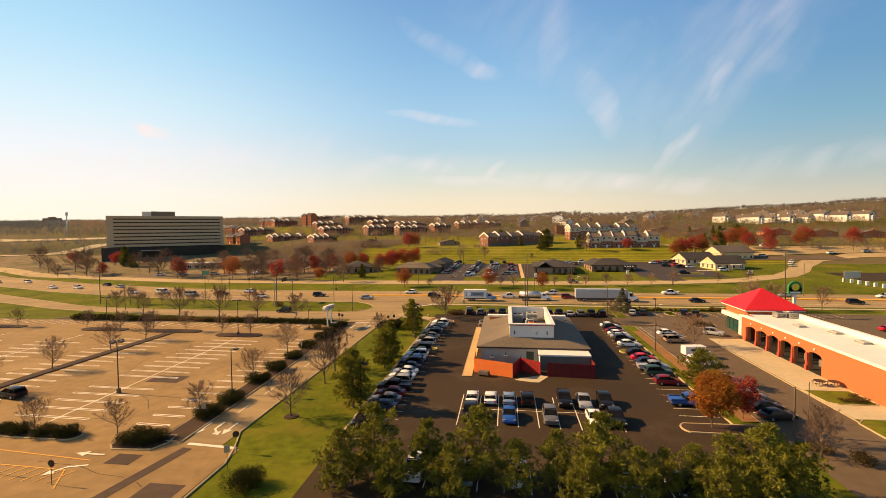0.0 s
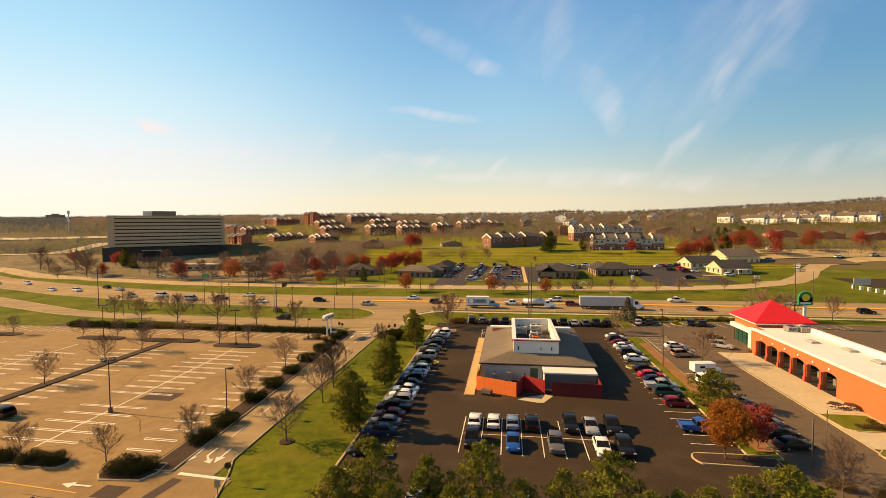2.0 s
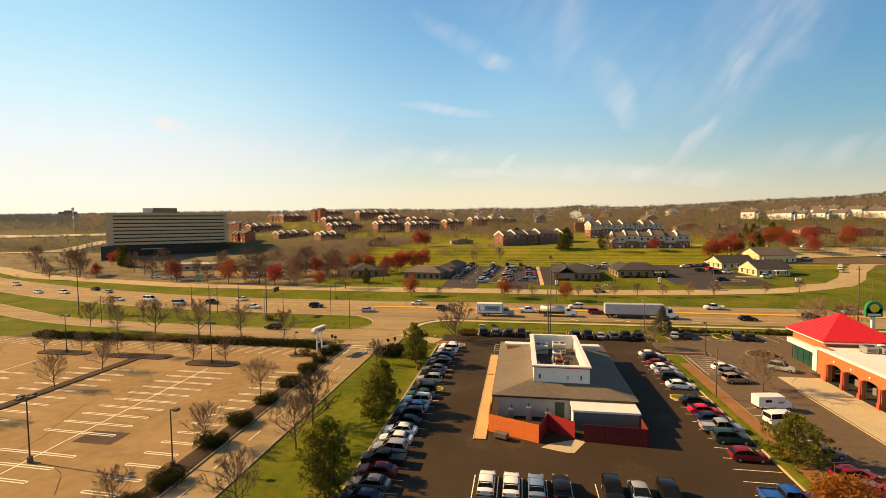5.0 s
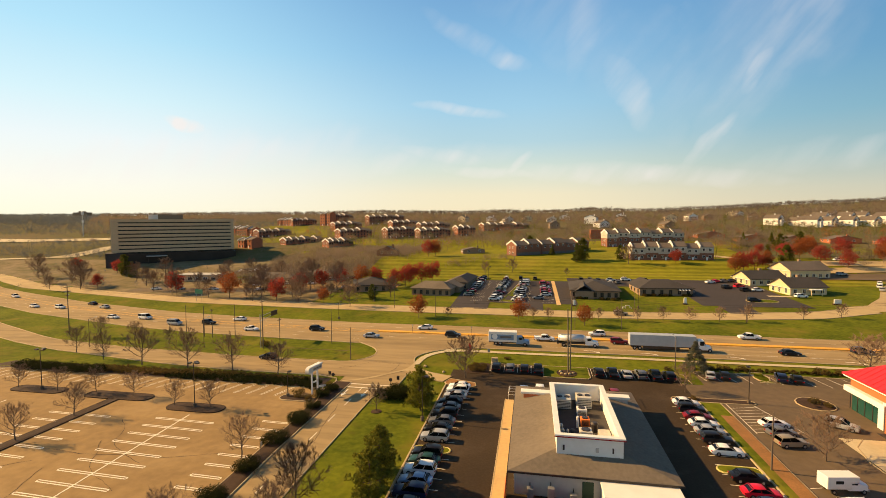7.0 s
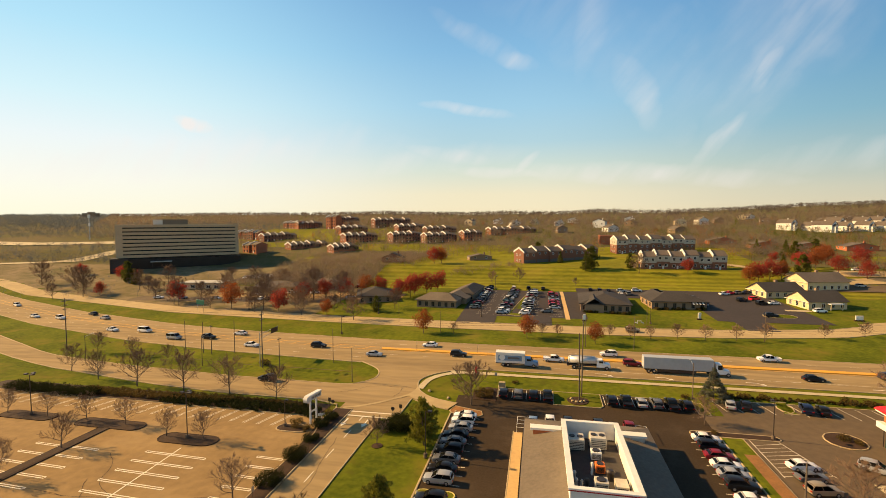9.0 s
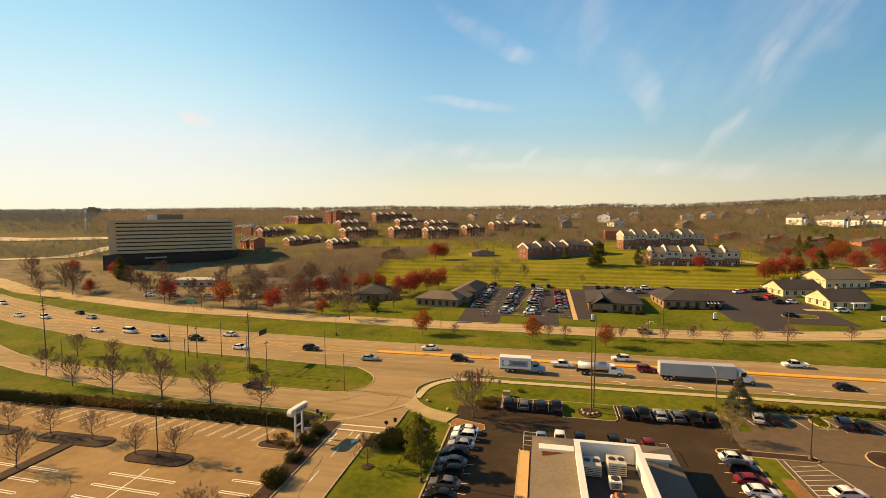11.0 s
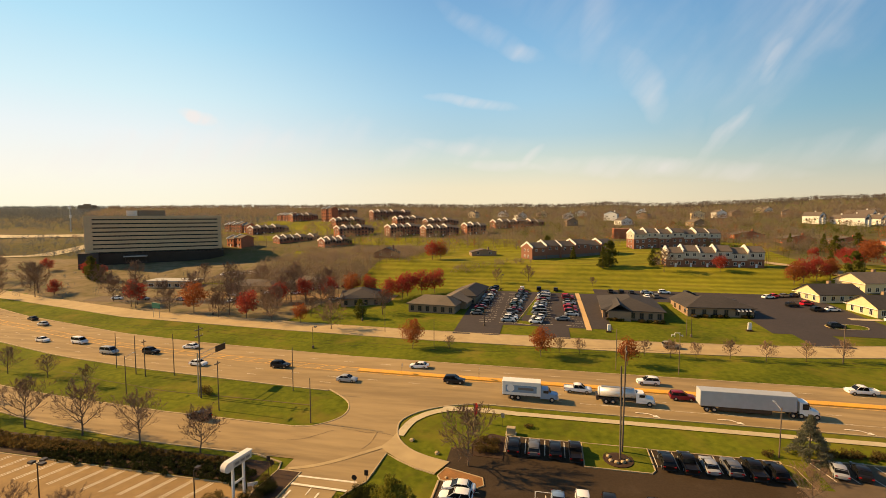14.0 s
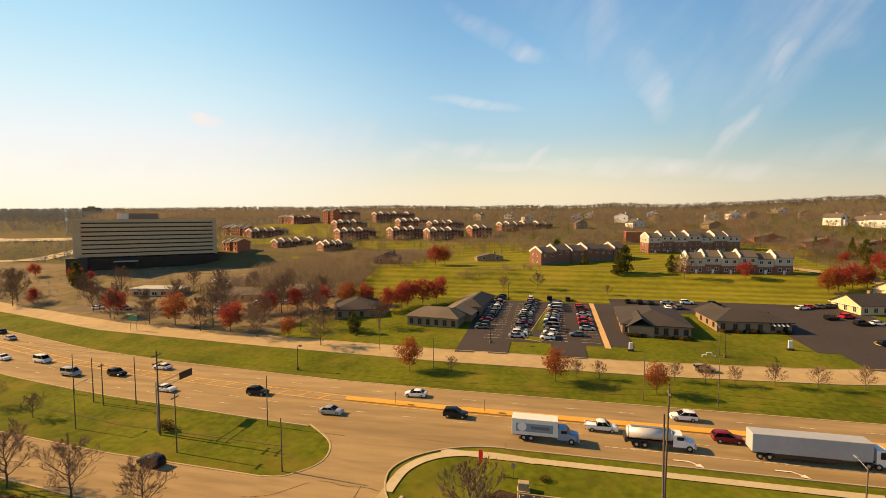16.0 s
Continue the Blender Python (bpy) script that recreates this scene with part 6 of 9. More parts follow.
# bays beside the north lawn
for x, k, c in ((-5.6, "suv", "black"), (-2.4, "suv", "grey"), (0.9, "suv", "black"), (4.0, "pickup", "black")):
    car(k, c, x, 170.7, 90, "parked nose to the north lawn")
for x, k, c in ((17.4, "suv", "black"), (20.4, "pickup", "black"), (23.4, "sedan", "silver"), (26.4, "suv", "grey"), (29.4, "pickup", "black"), (32.3, "suv", "black")):
    car(k, c, x, 170.7, 90, "parked nose to the north lawn")
# behind the restaurant
for x, k, c in ((1.0, "sedan", "lightblue"), (4.2, "suv", "white"), (7.6, "suv", "black"), (13.2, "suv", "black"), (16.0, "sedan", "grey"), (18.8, "suv", "maroon")):
    car(k, c, x, 157.4, -90, "parked behind the restaurant")
# garage side
for x, y, h, k, c in ((41.4, 172.9, 75, "sedan", "silver"), (44.4, 173.0, 75, "sedan", "black"), (55.6, 173.2, 75, "suv", "navy"), (58.6, 173.0, 75, "sedan", "black"), (43.4, 149.0, 10, "sedan", "white"), (43.0, 145.4, 10, "sedan", "grey"),
                      (42.6, 141.6, 10, "suv", "tan"), (54.4, 150.2, -35, "suv", "silver"), (41.4, 101.2, 12, "sedan", "black"), (41.2, 104.6, 12, "suv", "grey"), (41.4, 98.0, 12, "sedan", "black"), (41.2, 107.8, 12, "suv", "maroon"),
                      (41.4, 123.2, 12, "van", "white"), (41.2, 113.4, 12, "sedan", "grey")):
    car(k, c, x, y, h, "parked beside the garage drive")
for x, y, h, k, c in ((-72.5, 94.1, 170, "suv", "black"), (-64.4, 171.2, 170, "suv", "black"), (98, 158, 0, "sedan", "red"), (104, 150, 90, "suv", "maroon"), (110, 150, 90, "sedan", "white")):
    car(k, c, x, y, h, "standing alone on worn asphalt")
# far car park
rr = random.Random(8)
COLS = ["white", "silver", "grey", "black", "navy", "black", "green", "black", "maroon", "tan", "white", "grey"]
for i in range(17):
    y = 247.5 + 2.9 * i
    if rr.random() < 0.85:
        car(rr.choice(["sedan", "suv", "sedan", "hatch"]), rr.choice(COLS), -23.5 + 0.1 * i, y + 8, 180, "in the far office car park", "far cars")
    if rr.random() < 0.9:
        car(rr.choice(["sedan", "suv", "sedan", "hatch"]), rr.choice(COLS), -11.8 + 0.14 * i + rr.uniform(-0.5, 0.5), y + rr.uniform(-0.2, 0.2), 5, "in the far office car park", "far cars")
    if rr.random() < 0.9:
        car(rr.choice(["sedan", "suv", "van", "hatch"]), rr.choice(COLS), -3.0 + 0.14 * i + rr.uniform(-0.5, 0.5), y + rr.uniform(-0.2, 0.2), 175, "in the far office car park", "far cars")
    if 4 <= i <= 14 and rr.random() < 0.8:
        car(rr.choice(["sedan", "suv", "sedan"]), ["red", "maroon", "red", "white", "silver", "black"][i % 6], 8.3, y, 0, "in the far office car park", "far cars")
for x, y, h, k, c in ((-10, 300.5, 90, "suv", "white"), (-3, 301, 90, "suv", "black"), (4, 301, 90, "sedan", "black"), (5, 252, 180, "sedan", "grey"), (-2.2, 249, 80, "hatch", "white"),
                      (84, 300, 20, "sedan", "white"), (87, 302, 20, "sedan", "red"), (91, 303, 20, "sedan", "grey"), (95, 304, 20, "sedan", "navy"), (66.5, 273, 170, "sedan", "grey"), (67, 276.5, 170, "suv", "black"),
                      (67.4, 280, 170, "sedan", "navy"), (67, 283.5, 170, "sedan", "silver"), (66, 287, 170, "suv", "black"), (86, 286, 20, "suv", "black"), (92, 289, 20, "suv", "red"), (91, 280, 20, "suv", "black"), (85, 257.5, 5, "suv", "black"),
                      (106, 268, 10, "suv", "white"), (96, 281, 10, "sedan", "white"), (112, 318, 10, "sedan", "silver"), (117, 319, 10, "suv", "black"), (123, 320, 10, "sedan", "white"), (130, 320, 10, "sedan", "grey"), (142, 322, 10, "sedan", "white"),
                      (150, 322, 10, "suv", "silver"), (40, 301, 0, "sedan", "silver"), (47, 302, 0, "suv", "white"), (30, 300, 90, "suv", "black"), (34, 300, 90, "sedan", "black"), (38.5, 293, 90, "sedan", "white"), (42, 294, 90, "suv", "grey"), (26, 301, 90, "sedan", "black"), (56, 301, 0, "suv", "black"), (-118, 281, 30, "sedan", "white"), (-112, 280, 30, "suv", "grey"),
                      (-106, 282, 30, "sedan", "white"), (-133, 277, 0, "sedan", "white"), (-80, 277, 40, "sedan", "white"), (-84, 273, 40, "sedan", "silver"), (-76, 281, 40, "suv", "white"), (-140, 300, 0, "sedan", "grey"),
                      (-134, 301, 0, "sedan", "white"), (-128, 301, 0, "suv", "black"), (150, 296, 60, "suv", "white"), (155, 304, 60, "sedan", "white"), (146, 288, 60, "sedan", "silver"), (32, 228.5, 0, "suv", "tan"),
                      (-176, 330, 80, "sedan", "white"), (-172.5, 330, 80, "suv", "black"), (-169, 330.3, 80, "sedan", "silver"), (-165.4, 330, 80, "sedan", "white"), (-161.8, 330.4, 80, "suv", "grey"), (-158, 330, 80, "sedan", "white"), (-154, 330.4, 80, "sedan", "black"),
                      (-182, 267, 10, "sedan", "white"), (-168, 266.5, 5, "suv", "grey"), (-150, 267, 0, "sedan", "silver"), (-126, 267, 95, "sedan", "white"), (-122, 267, 95, "suv", "black"), (-104, 290, 30, "sedan", "white"), (-99, 292.5, 30, "suv", "silver"), (-94, 295, 30, "sedan", "white"), (-89, 297.5, 30, "sedan", "maroon"),
                      (190, 330, 10, "sedan", "white"), (210, 333, 10, "suv", "silver"), (165, 352, 0, "sedan", "white")):
    car(k, c, x, y, h, "beside the far offices", "far cars", 0.12 if y < 305 else 0.36)
# traffic on the main road
for x, off, h, k, c in ((-150, 5.5, -10, "sedan", "white"), (-136, 9.0, -9, "van", "white"), (-118, 5.5, -6, "van", "silver"), (-106, 9.2, -5, "suv", "black"), (-86, 5.5, -5, "sedan", "white"), (-64, 9.4, 0, "suv", "black"), (-44, 5.4, 0, "sedan", "silver"),
                        (-98, 16, 175, "sedan", "white"), (-170, 16, 165, "sedan", "silver"), (-190, 9, -15, "suv", "white"), (-205, 5.4, -15, "sedan", "white"), (-182, 18.6, 163, "sedan", "black"), (26, 9.3, 0, "suv", "maroon"), (42, 9.3, 0, "sedan", "black"),
                        (21, 16.2, 180, "suv", "white"), (-30, 16.5, 180, "sedan", "white"), (66, 5.5, 0, "sedan", "black"), (84, 9.2, 0, "suv", "navy"), (62, 18.6, 180, "pickup", "white"), (98, 16.4, 180, "sedan", "silver"), (-20, 9.3, 0, "suv", "black"),
                        (-240, 12, -20, "suv", "white"), (-260, 6, -22, "sedan", "silver"), (112, 5.4, 0, "suv", "black"), (128, 16.4, 180, "sedan", "white"), (6, 9.3, 0, "pickup", "white")):
    car(k, c, x, near_edge(x) + off, h, "on the main road", "road traffic", 0.11)


def truck(name, x, y, heading, body_fn, label):
    ob = thing(name, label, "truck", pose(x, y, ter(x, y) + 0.10, 0, 0, heading), "road traffic")
    body_fn(ob)
    return ob


def truck_wheels(ob, us, half, r=0.5):
    for u in us:
        for s in (-1, 1):
            bm = bmesh.new()
            tube(bm, (u, s * (half - 0.32), r), (u, s * half, r), r, r, 16)
            w = part("wheel", bm, TYRE, ob)
            bm = bmesh.new()
            tube(bm, (u, s * (half - 0.01), r), (u, s * (half + 0.02), r), r * 0.55, r * 0.45, 12)
            part("rim", bm, RIM, w)


def truck_cab(ob, u0, half, mat, high=2.75):
    """A conventional cab whose rear wall stands at u0."""
    bm = bmesh.new()
    loft(bm, [(u0, 0.6), (u0, high), (u0 + 1.25, high), (u0 + 1.75, 1.72), (u0 + 3.1, 1.5), (u0 + 3.2, 0.6)], half, 0.06)
    part("cab", bm, mat, ob)
    bm = bmesh.new()
    bm.faces.new([bm.verts.new(p) for p in ((u0 + 1.82, -half * 0.82, 1.78), (u0 + 1.82, half * 0.82, 1.78), (u0 + 1.36, half * 0.78, high - 0.18), (u0 + 1.36, -half * 0.78, high - 0.18))])
    bmesh.ops.solidify(bm, geom=bm.faces[:], thickness=0.03)
    part("windshield", bm, CARGLASS, ob)
    for s in (-1, 1):
        part("side_window", box(u0 + 0.35, s * half * 0.985 - 0.03, 1.75, u0 + 1.35, s * half * 0.985 + 0.03, high - 0.3), CARGLASS, ob)
        part("headlight", soft_box(u0 + 3.1, s * half * 0.75 - 0.15, 1.0, u0 + 3.23, s * half * 0.75 + 0.15, 1.25, 0.02), HEADLAMP, ob)
    part("bumper", soft_box(u0 + 3.0, -half, 0.45, u0 + 3.32, half, 0.8, 0.04), RIM, ob)


def semi(ob):
    part("trailer", soft_box(-15.2, -1.28, 1.15, 0.9, 1.28, 4.05, 0.06), TRAILERGREY, ob, "plain silver-grey box trailer")
    bm = bmesh.new()
    for s in (-1, 1):
        bx(bm, -15.0, s * 0.6 - 0.06, 0.85, 4.4, s * 0.6 + 0.06, 1.14)
        bx(bm, -12.0, s * 1.15 - 0.03, 0.45, -3.0, s * 1.15 + 0.03, 1.14)
    part("chassis", bm, DARKMETAL, ob)
    truck_cab(ob, 1.5, 1.2, car_paint("white"), 3.1)
    truck_wheels(ob, (-14.0, -12.7, 0.4, 1.7, 4.2), 1.24)


def box_truck(ob):
    part("cargo_box", soft_box(-4.6, -1.25, 1.0, 3.0, 1.25, 3.75, 0.05), WHITEWALL, ob, "white cargo box with pale blue graphics")
    for s in (-1, 1):
        part("graphic", soft_box(-3.9, s * 1.255 - 0.005, 1.6, 2.2, s * 1.255 + 0.005, 3.0, 0.003), car_paint("lightblue"), ob, "pale blue printed panel")
        bm = bmesh.new()
        tube(bm, (-2.9, s * 1.262, 2.4), (-2.9, s * 1.268, 2.4), 0.75, 0.75, 20)
        part("graphic", bm, car_paint("white"), ob, "white printed ring")
        part("graphic", box(-1.4, s * 1.268 - 0.004, 2.1, 1.6, s * 1.268 + 0.004, 2.6), car_paint("grey"), ob, "dark printed bar")
    bm = bmesh.new()
    bx(bm, -4.5, -0.6, 0.6, 5.6, 0.6, 0.98)
    part("chassis", bm, DARKMETAL, ob)
    truck_cab(ob, 3.15, 1.15, car_paint("lightblue"), 2.55)
    truck_wheels(ob, (-2.6, -1.4, 5.2), 1.2)


def tanker(ob):
    bm = bmesh.new()
    tube(bm, (-4.4, 0, 2.1), (-4.15, 0, 2.1), 0.85, 1.05, 20)
    tube(bm, (-4.15, 0, 2.1), (2.3, 0, 2.1), 1.05, 1.05, 20)
    tube(bm, (2.3, 0, 2.1), (2.55, 0, 2.1), 1.05, 0.85, 20)
    bmesh.ops.scale(bm, vec=(1, 1.12, 0.92), verts=bm.verts[:], space=Matrix.Translation((0, 0, -2.1)))
    part("tank", bm, TANKMETAL, ob, "pale polished steel tank", True)
    bm = bmesh.new()
    bx(bm, -4.6, -0.9, 0.75, 5.2, 0.9, 1.15)
    bx(bm, -4.8, -1.15, 0.7, -4.3, 1.15, 1.6)
    part("chassis", bm, DARKMETAL, ob)
    part("catwalk", box(-3.8, -0.3, 3.05, 2.0, 0.3, 3.14), GREYMETAL, ob)
    truck_cab(ob, 2.75, 1.15, car_paint("white"), 2.6)
    truck_wheels(ob, (-3.0, -1.7, 5.0), 1.2)


truck("semi_truck", 43.0, 191.6, 0, semi, "white semi truck with long silver-grey trailer on the road")
truck("box_truck", -4.5, 190.2, 0, box_truck, "white box truck with blue graphics on the road")
truck("tanker_truck", 14.0, 191.6, 0, tanker, "white tanker truck with steel tank on the road")


def camper(ob):
    part("camper_box", soft_box(-2.9, -1.15, 0.9, 1.0, 1.15, 2.9, 0.08), WHITEWALL, ob)
    part("camper_overhang", soft_box(0.9, -1.1, 1.9, 2.2, 1.1, 2.88, 0.08), WHITEWALL, ob)
    for s in (-1, 1):
        part("window", box(-1.6, s * 1.16 - 0.02, 1.8, -0.4, s * 1.16 + 0.02, 2.3), CARGLASS, ob)
    truck_cab(ob, 0.6, 1.0, car_paint("white"), 1.85)
    truck_wheels(ob, (-1.7, 3.0), 1.05, 0.38)


camp = truck("camper_truck", 42.2, 128.8, 10, camper, "white camper truck parked beside the planted strip")
camp.scale = (0.82, 0.82, 0.82)


# ---------------------------------------------------------------- buildings
def gable_roof(bm, x0, y0, x1, y1, z, rise, over=0.4, axis="x", thick=0.18):
    """Two roof slabs with their ridge along the axis."""
    if axis == "x":
        a0, a1, b0, b1 = x0 - over, x1 + over, y0 - over, y1 + over
    else:
        a0, a1, b0, b1 = y0 - over, y1 + over, x0 - over, x1 + over
    mid = (b0 + b1) / 2
    drop = rise * over / ((b1 - b0) / 2 - over)
    for lo in (b0, b1):
        ring = []
        for dz in (0, thick):
            for a, b, h in ((a0, lo, -drop), (a1, lo, -drop), (a1, mid, rise), (a0, mid, rise)):
                p = (a, b, z + h + dz) if axis == "x" else (b, a, z + h + dz)
                ring.append(bm.verts.new(p))
        for f in ((0, 1, 2, 3), (4, 5, 6, 7), (0, 1, 5, 4), (1, 2, 6, 5), (2, 3, 7, 6), (3, 0, 4, 7)):
            bm.faces.new([ring[i] for i in f])
    bmesh.ops.recalc_face_normals(bm, faces=bm.faces[:])


def hip_roof(bm, x0, y0, x1, y1, z, rise, over=0.5, thick=0.22):
    x0, y0, x1, y1 = x0 - over, y0 - over, x1 + over, y1 + over
    w, d = x1 - x0, y1 - y0
    k = min(w, d) / 2
    if w > d:
        top = [(x0 + k, (y0 + y1) / 2), (x1 - k, (y0 + y1) / 2)]
        faces = lambda r, t: [(r[0], r[1], t[1], t[0]), (r[1], r[2], t[1]), (r[2], r[3], t[0], t[1]), (r[3], r[0], t[0])]
    else:
        top = [((x0 + x1) / 2, y0 + k), ((x0 + x1) / 2, y1 - k)]
        faces = lambda r, t: [(r[0], r[1], t[0]), (r[1], r[2], t[1], t[0]), (r[2], r[3], t[1]), (r[3], r[0], t[0], t[1])]
    lo = [bm.verts.new((x, y, z)) for x, y in ((x0, y0), (x1, y0), (x1, y1), (x0, y1))]
    hi = [bm.verts.new((v.co.x, v.co.y, z + thick)) for v in lo]
    if abs(w - d) < 0.05:
        apex = bm.verts.new(((x0 + x1) / 2, (y0 + y1) / 2, z + thick + rise))
        for i in range(4):
            bm.faces.new((hi[i], hi[(i + 1) % 4], apex))
    else:
        t = [bm.verts.new((x, y, z + thick + rise)) for x, y in top]
        for f in faces(hi, t):
            bm.faces.new(f)
    for i in range(4):
        bm.faces.new((lo[i], lo[(i + 1) % 4], hi[(i + 1) % 4], hi[i]))
    bm.faces.new(lo[::-1])


def gable_wall(bm, x0, y0, x1, y1, z0, z1, rise, axis="x"):
    """A closed block with gables at the ends of its axis."""
    bx(bm, x0, y0, z0, x1, y1, z1)
    for e in ((x0, x1) if axis == "x" else (y0, y1)):
        s = 0.06 if e in (x0, y0) else -0.06
        if axis == "x":
            tri = [(e, y0, z1), (e, y1, z1), (e, (y0 + y1) / 2, z1 + rise)]
            tri2 = [(x + s * 4, y, z) for x, y, z in tri]
        else:
            tri = [(x0, e, z1), (x1, e, z1), ((x0 + x1) / 2, e, z1 + rise)]
            tri2 = [(x, y + s * 4, z) for x, y, z in tri]
        a, b = [bm.verts.new(p) for p in tri], [bm.verts.new(p) for p in tri2]
        bm.faces.new(a)
        bm.faces.new(b[::-1])
        for i in range(3):
            bm.faces.new((a[i], a[(i + 1) % 3], b[(i + 1) % 3], b[i]))
    bmesh.ops.recalc_face_normals(bm, faces=bm.faces[:])


WINDOW_MESHES = {}


def window(parent, x, y, z, w, h, facing="-y", frame_mat=None, glass=None):
    """A framed window set into a wall that faces -y or -x: frame proud of the wall, pane behind it."""
    frame_mat, glass = frame_mat or WHITEWALL, glass or DARKGLASS
    key = (w, h, facing, frame_mat.name, glass.name)
    if key not in WINDOW_MESHES:
        bm = bmesh.new()
        t, d = 0.10, 0.07
        quads = ((-w / 2 - t, -t, w / 2 + t, 0), (-w / 2 - t, h, w / 2 + t, h + t), (-w / 2 - t, 0, -w / 2, h), (w / 2, 0, w / 2 + t, h), (-0.03, 0, 0.03, h))
        for a, b, c, e in quads:
            if facing == "-y":
                bx(bm, a, -d, b, c, 0.02, e)
            else:
                bx(bm, -d, a, b, 0.02, c, e)
        pm = bmesh.new()
        if facing == "-y":
            bx(pm, -w / 2, -0.025, 0, w / 2, 0.02, h)
        else:
            bx(pm, -0.025, -w / 2, 0, 0.02, w / 2, h)
        fr, pa = bpy.data.meshes.new("window_frame"), bpy.data.meshes.new("pane")
        bm.to_mesh(fr), pm.to_mesh(pa)
        bm.free(), pm.free()
        WINDOW_MESHES[key] = (fr, pa)
    fr, pa = WINDOW_MESHES[key]
    ob = part("window", fr, frame_mat, parent)
    ob.location = (x, y, z)
    part("pane", pa, glass, ob)
    return ob


def town_row(x, y, heading, units, unit_w, depth, storeys, lower, upper, label, base=None, drop=2.0, roof=None, seed=1, side_windows=False, garages=False, storey=2.75, rise=2.3, frames=None):
    """A terrace of townhouses facing local -y; (x, y) is its near left corner."""
    rng = random.Random(seed)
    z = ter(x, y) if base is None else base
    ob = thing("townhouse_row", label, "house", pose(x, y, z, 0, 0, heading), "townhouses")
    h = storey * storeys
    up = storey * (storeys - 1)
    for i in range(units):
        step = (0.0, 0.9, 0.3)[i % 3]
        lift = (0.0, 0.8, 0.25, 1.0)[i % 4]
        x0, x1 = i * unit_w, (i + 1) * unit_w - 0.004
        y0, y1 = step, depth + step
        bm = bmesh.new()
        bx(bm, x0, y0, -drop, x1, y1, up + lift)
        part("wall", bm, lower, ob)
        bm = bmesh.new()
        gable_wall(bm, x0 - 0.03, y0 - 0.05, x1 + 0.03, y1 + 0.05, up + lift + 0.01, h + lift, rise)
        part("upper_wall", bm, upper if i % 3 else upper, ob)
        bm = bmesh.new()
        gable_roof(bm, x0 + 0.47, y0, x1, y1, h + lift, rise, 0.3)
        part("roof", bm, roof or BROWNSHINGLE, ob)
        # bright barge boards on the party gable
        bm = bmesh.new()
        for s in (-1, 1):
            yy = y0 - 0.4 if s < 0 else y1 + 0.4
            ym = (y0 + y1) / 2
            ring = [bm.verts.new(p) for dz in (0, 1.0) for p in ((x0 - 0.14, yy, h + lift - 0.25 + dz), (x0 + 0.34, yy, h + lift - 0.25 + dz), (x0 + 0.34, ym, h + lift + rise - 0.1 + dz), (x0 - 0.14, ym, h + lift + rise - 0.1 + dz))]
            for f in ((0, 1, 2, 3), (4, 5, 6, 7), (0, 1, 5, 4), (1, 2, 6, 5), (2, 3, 7, 6), (3, 0, 4, 7)):
                bm.faces.new([ring[k] for k in f])
        part("gable_trim", bm, WHITEWALL, ob, "pale sunlit gable trim")
        for s in range(storeys):
            zz = storey * s + storey * 0.36 + (lift if s == storeys - 1 else lift * 0.5)
            for k in (0.27, 0.73):
                if garages and s == 0:
                    continue
                window(ob, x0 + unit_w * k, y0 - (0.05 if s == storeys - 1 else 0.0), zz, 1.3, 1.35, "-y", frames)
        if garages:
            part("garage_door", box(x0 + 0.6, y0 - 0.05, 0.05, x1 - 0.6, y0 + 0.05, 2.15), DOORSHADEGREY, ob)
        else:
            part("door", box(x0 + unit_w * 0.46, y0 - 0.05, 0.05, x0 + unit_w * 0.46 + 0.95, y0 + 0.04, 2.1), WHITEWALL, ob)
    for s in range(storeys):
        window(ob, -0.03, depth * 0.35, storey * s + storey * 0.36, 1.0, 1.3, "-x")
        window(ob, -0.03, depth * 0.68, storey * s + storey * 0.36, 1.0, 1.3, "-x")
    return ob


town_row(58.4, 346.5, 3, 6, 7.3, 10, 2, DARKBRICK, TOWNSIDING, "terrace of brick townhouses with pale upper siding on grass", 12.3, seed=1, storey=3.5, rise=2.5)
tagged(part("shed", box(52.4, 352, 12.0, 56.4, 356, 15.6), CREAM), "small cream shed beside the townhouse gable", "shed")
town_row(56.2, 424, 18, 7, 8.6, 10, 3, DARKBRICK, TOWNSIDING, "terrace of pale-sided townhouses on the slope", 15.2, seed=2, storey=3.3, rise=2.6)
town_row(-7.4, 364, 39, 6, 10.4, 10, 2, DARKBRICK, DARKBRICK, "terrace of dark red-brick townhouses with garages", 12.8, seed=3, garages=True, storey=3.3, rise=2.6)
tagged(part("small_house", box(50.3, 474, 18, 62, 484, 27.0), HOUSEBRICK), "small brick block beside the terrace", "house")
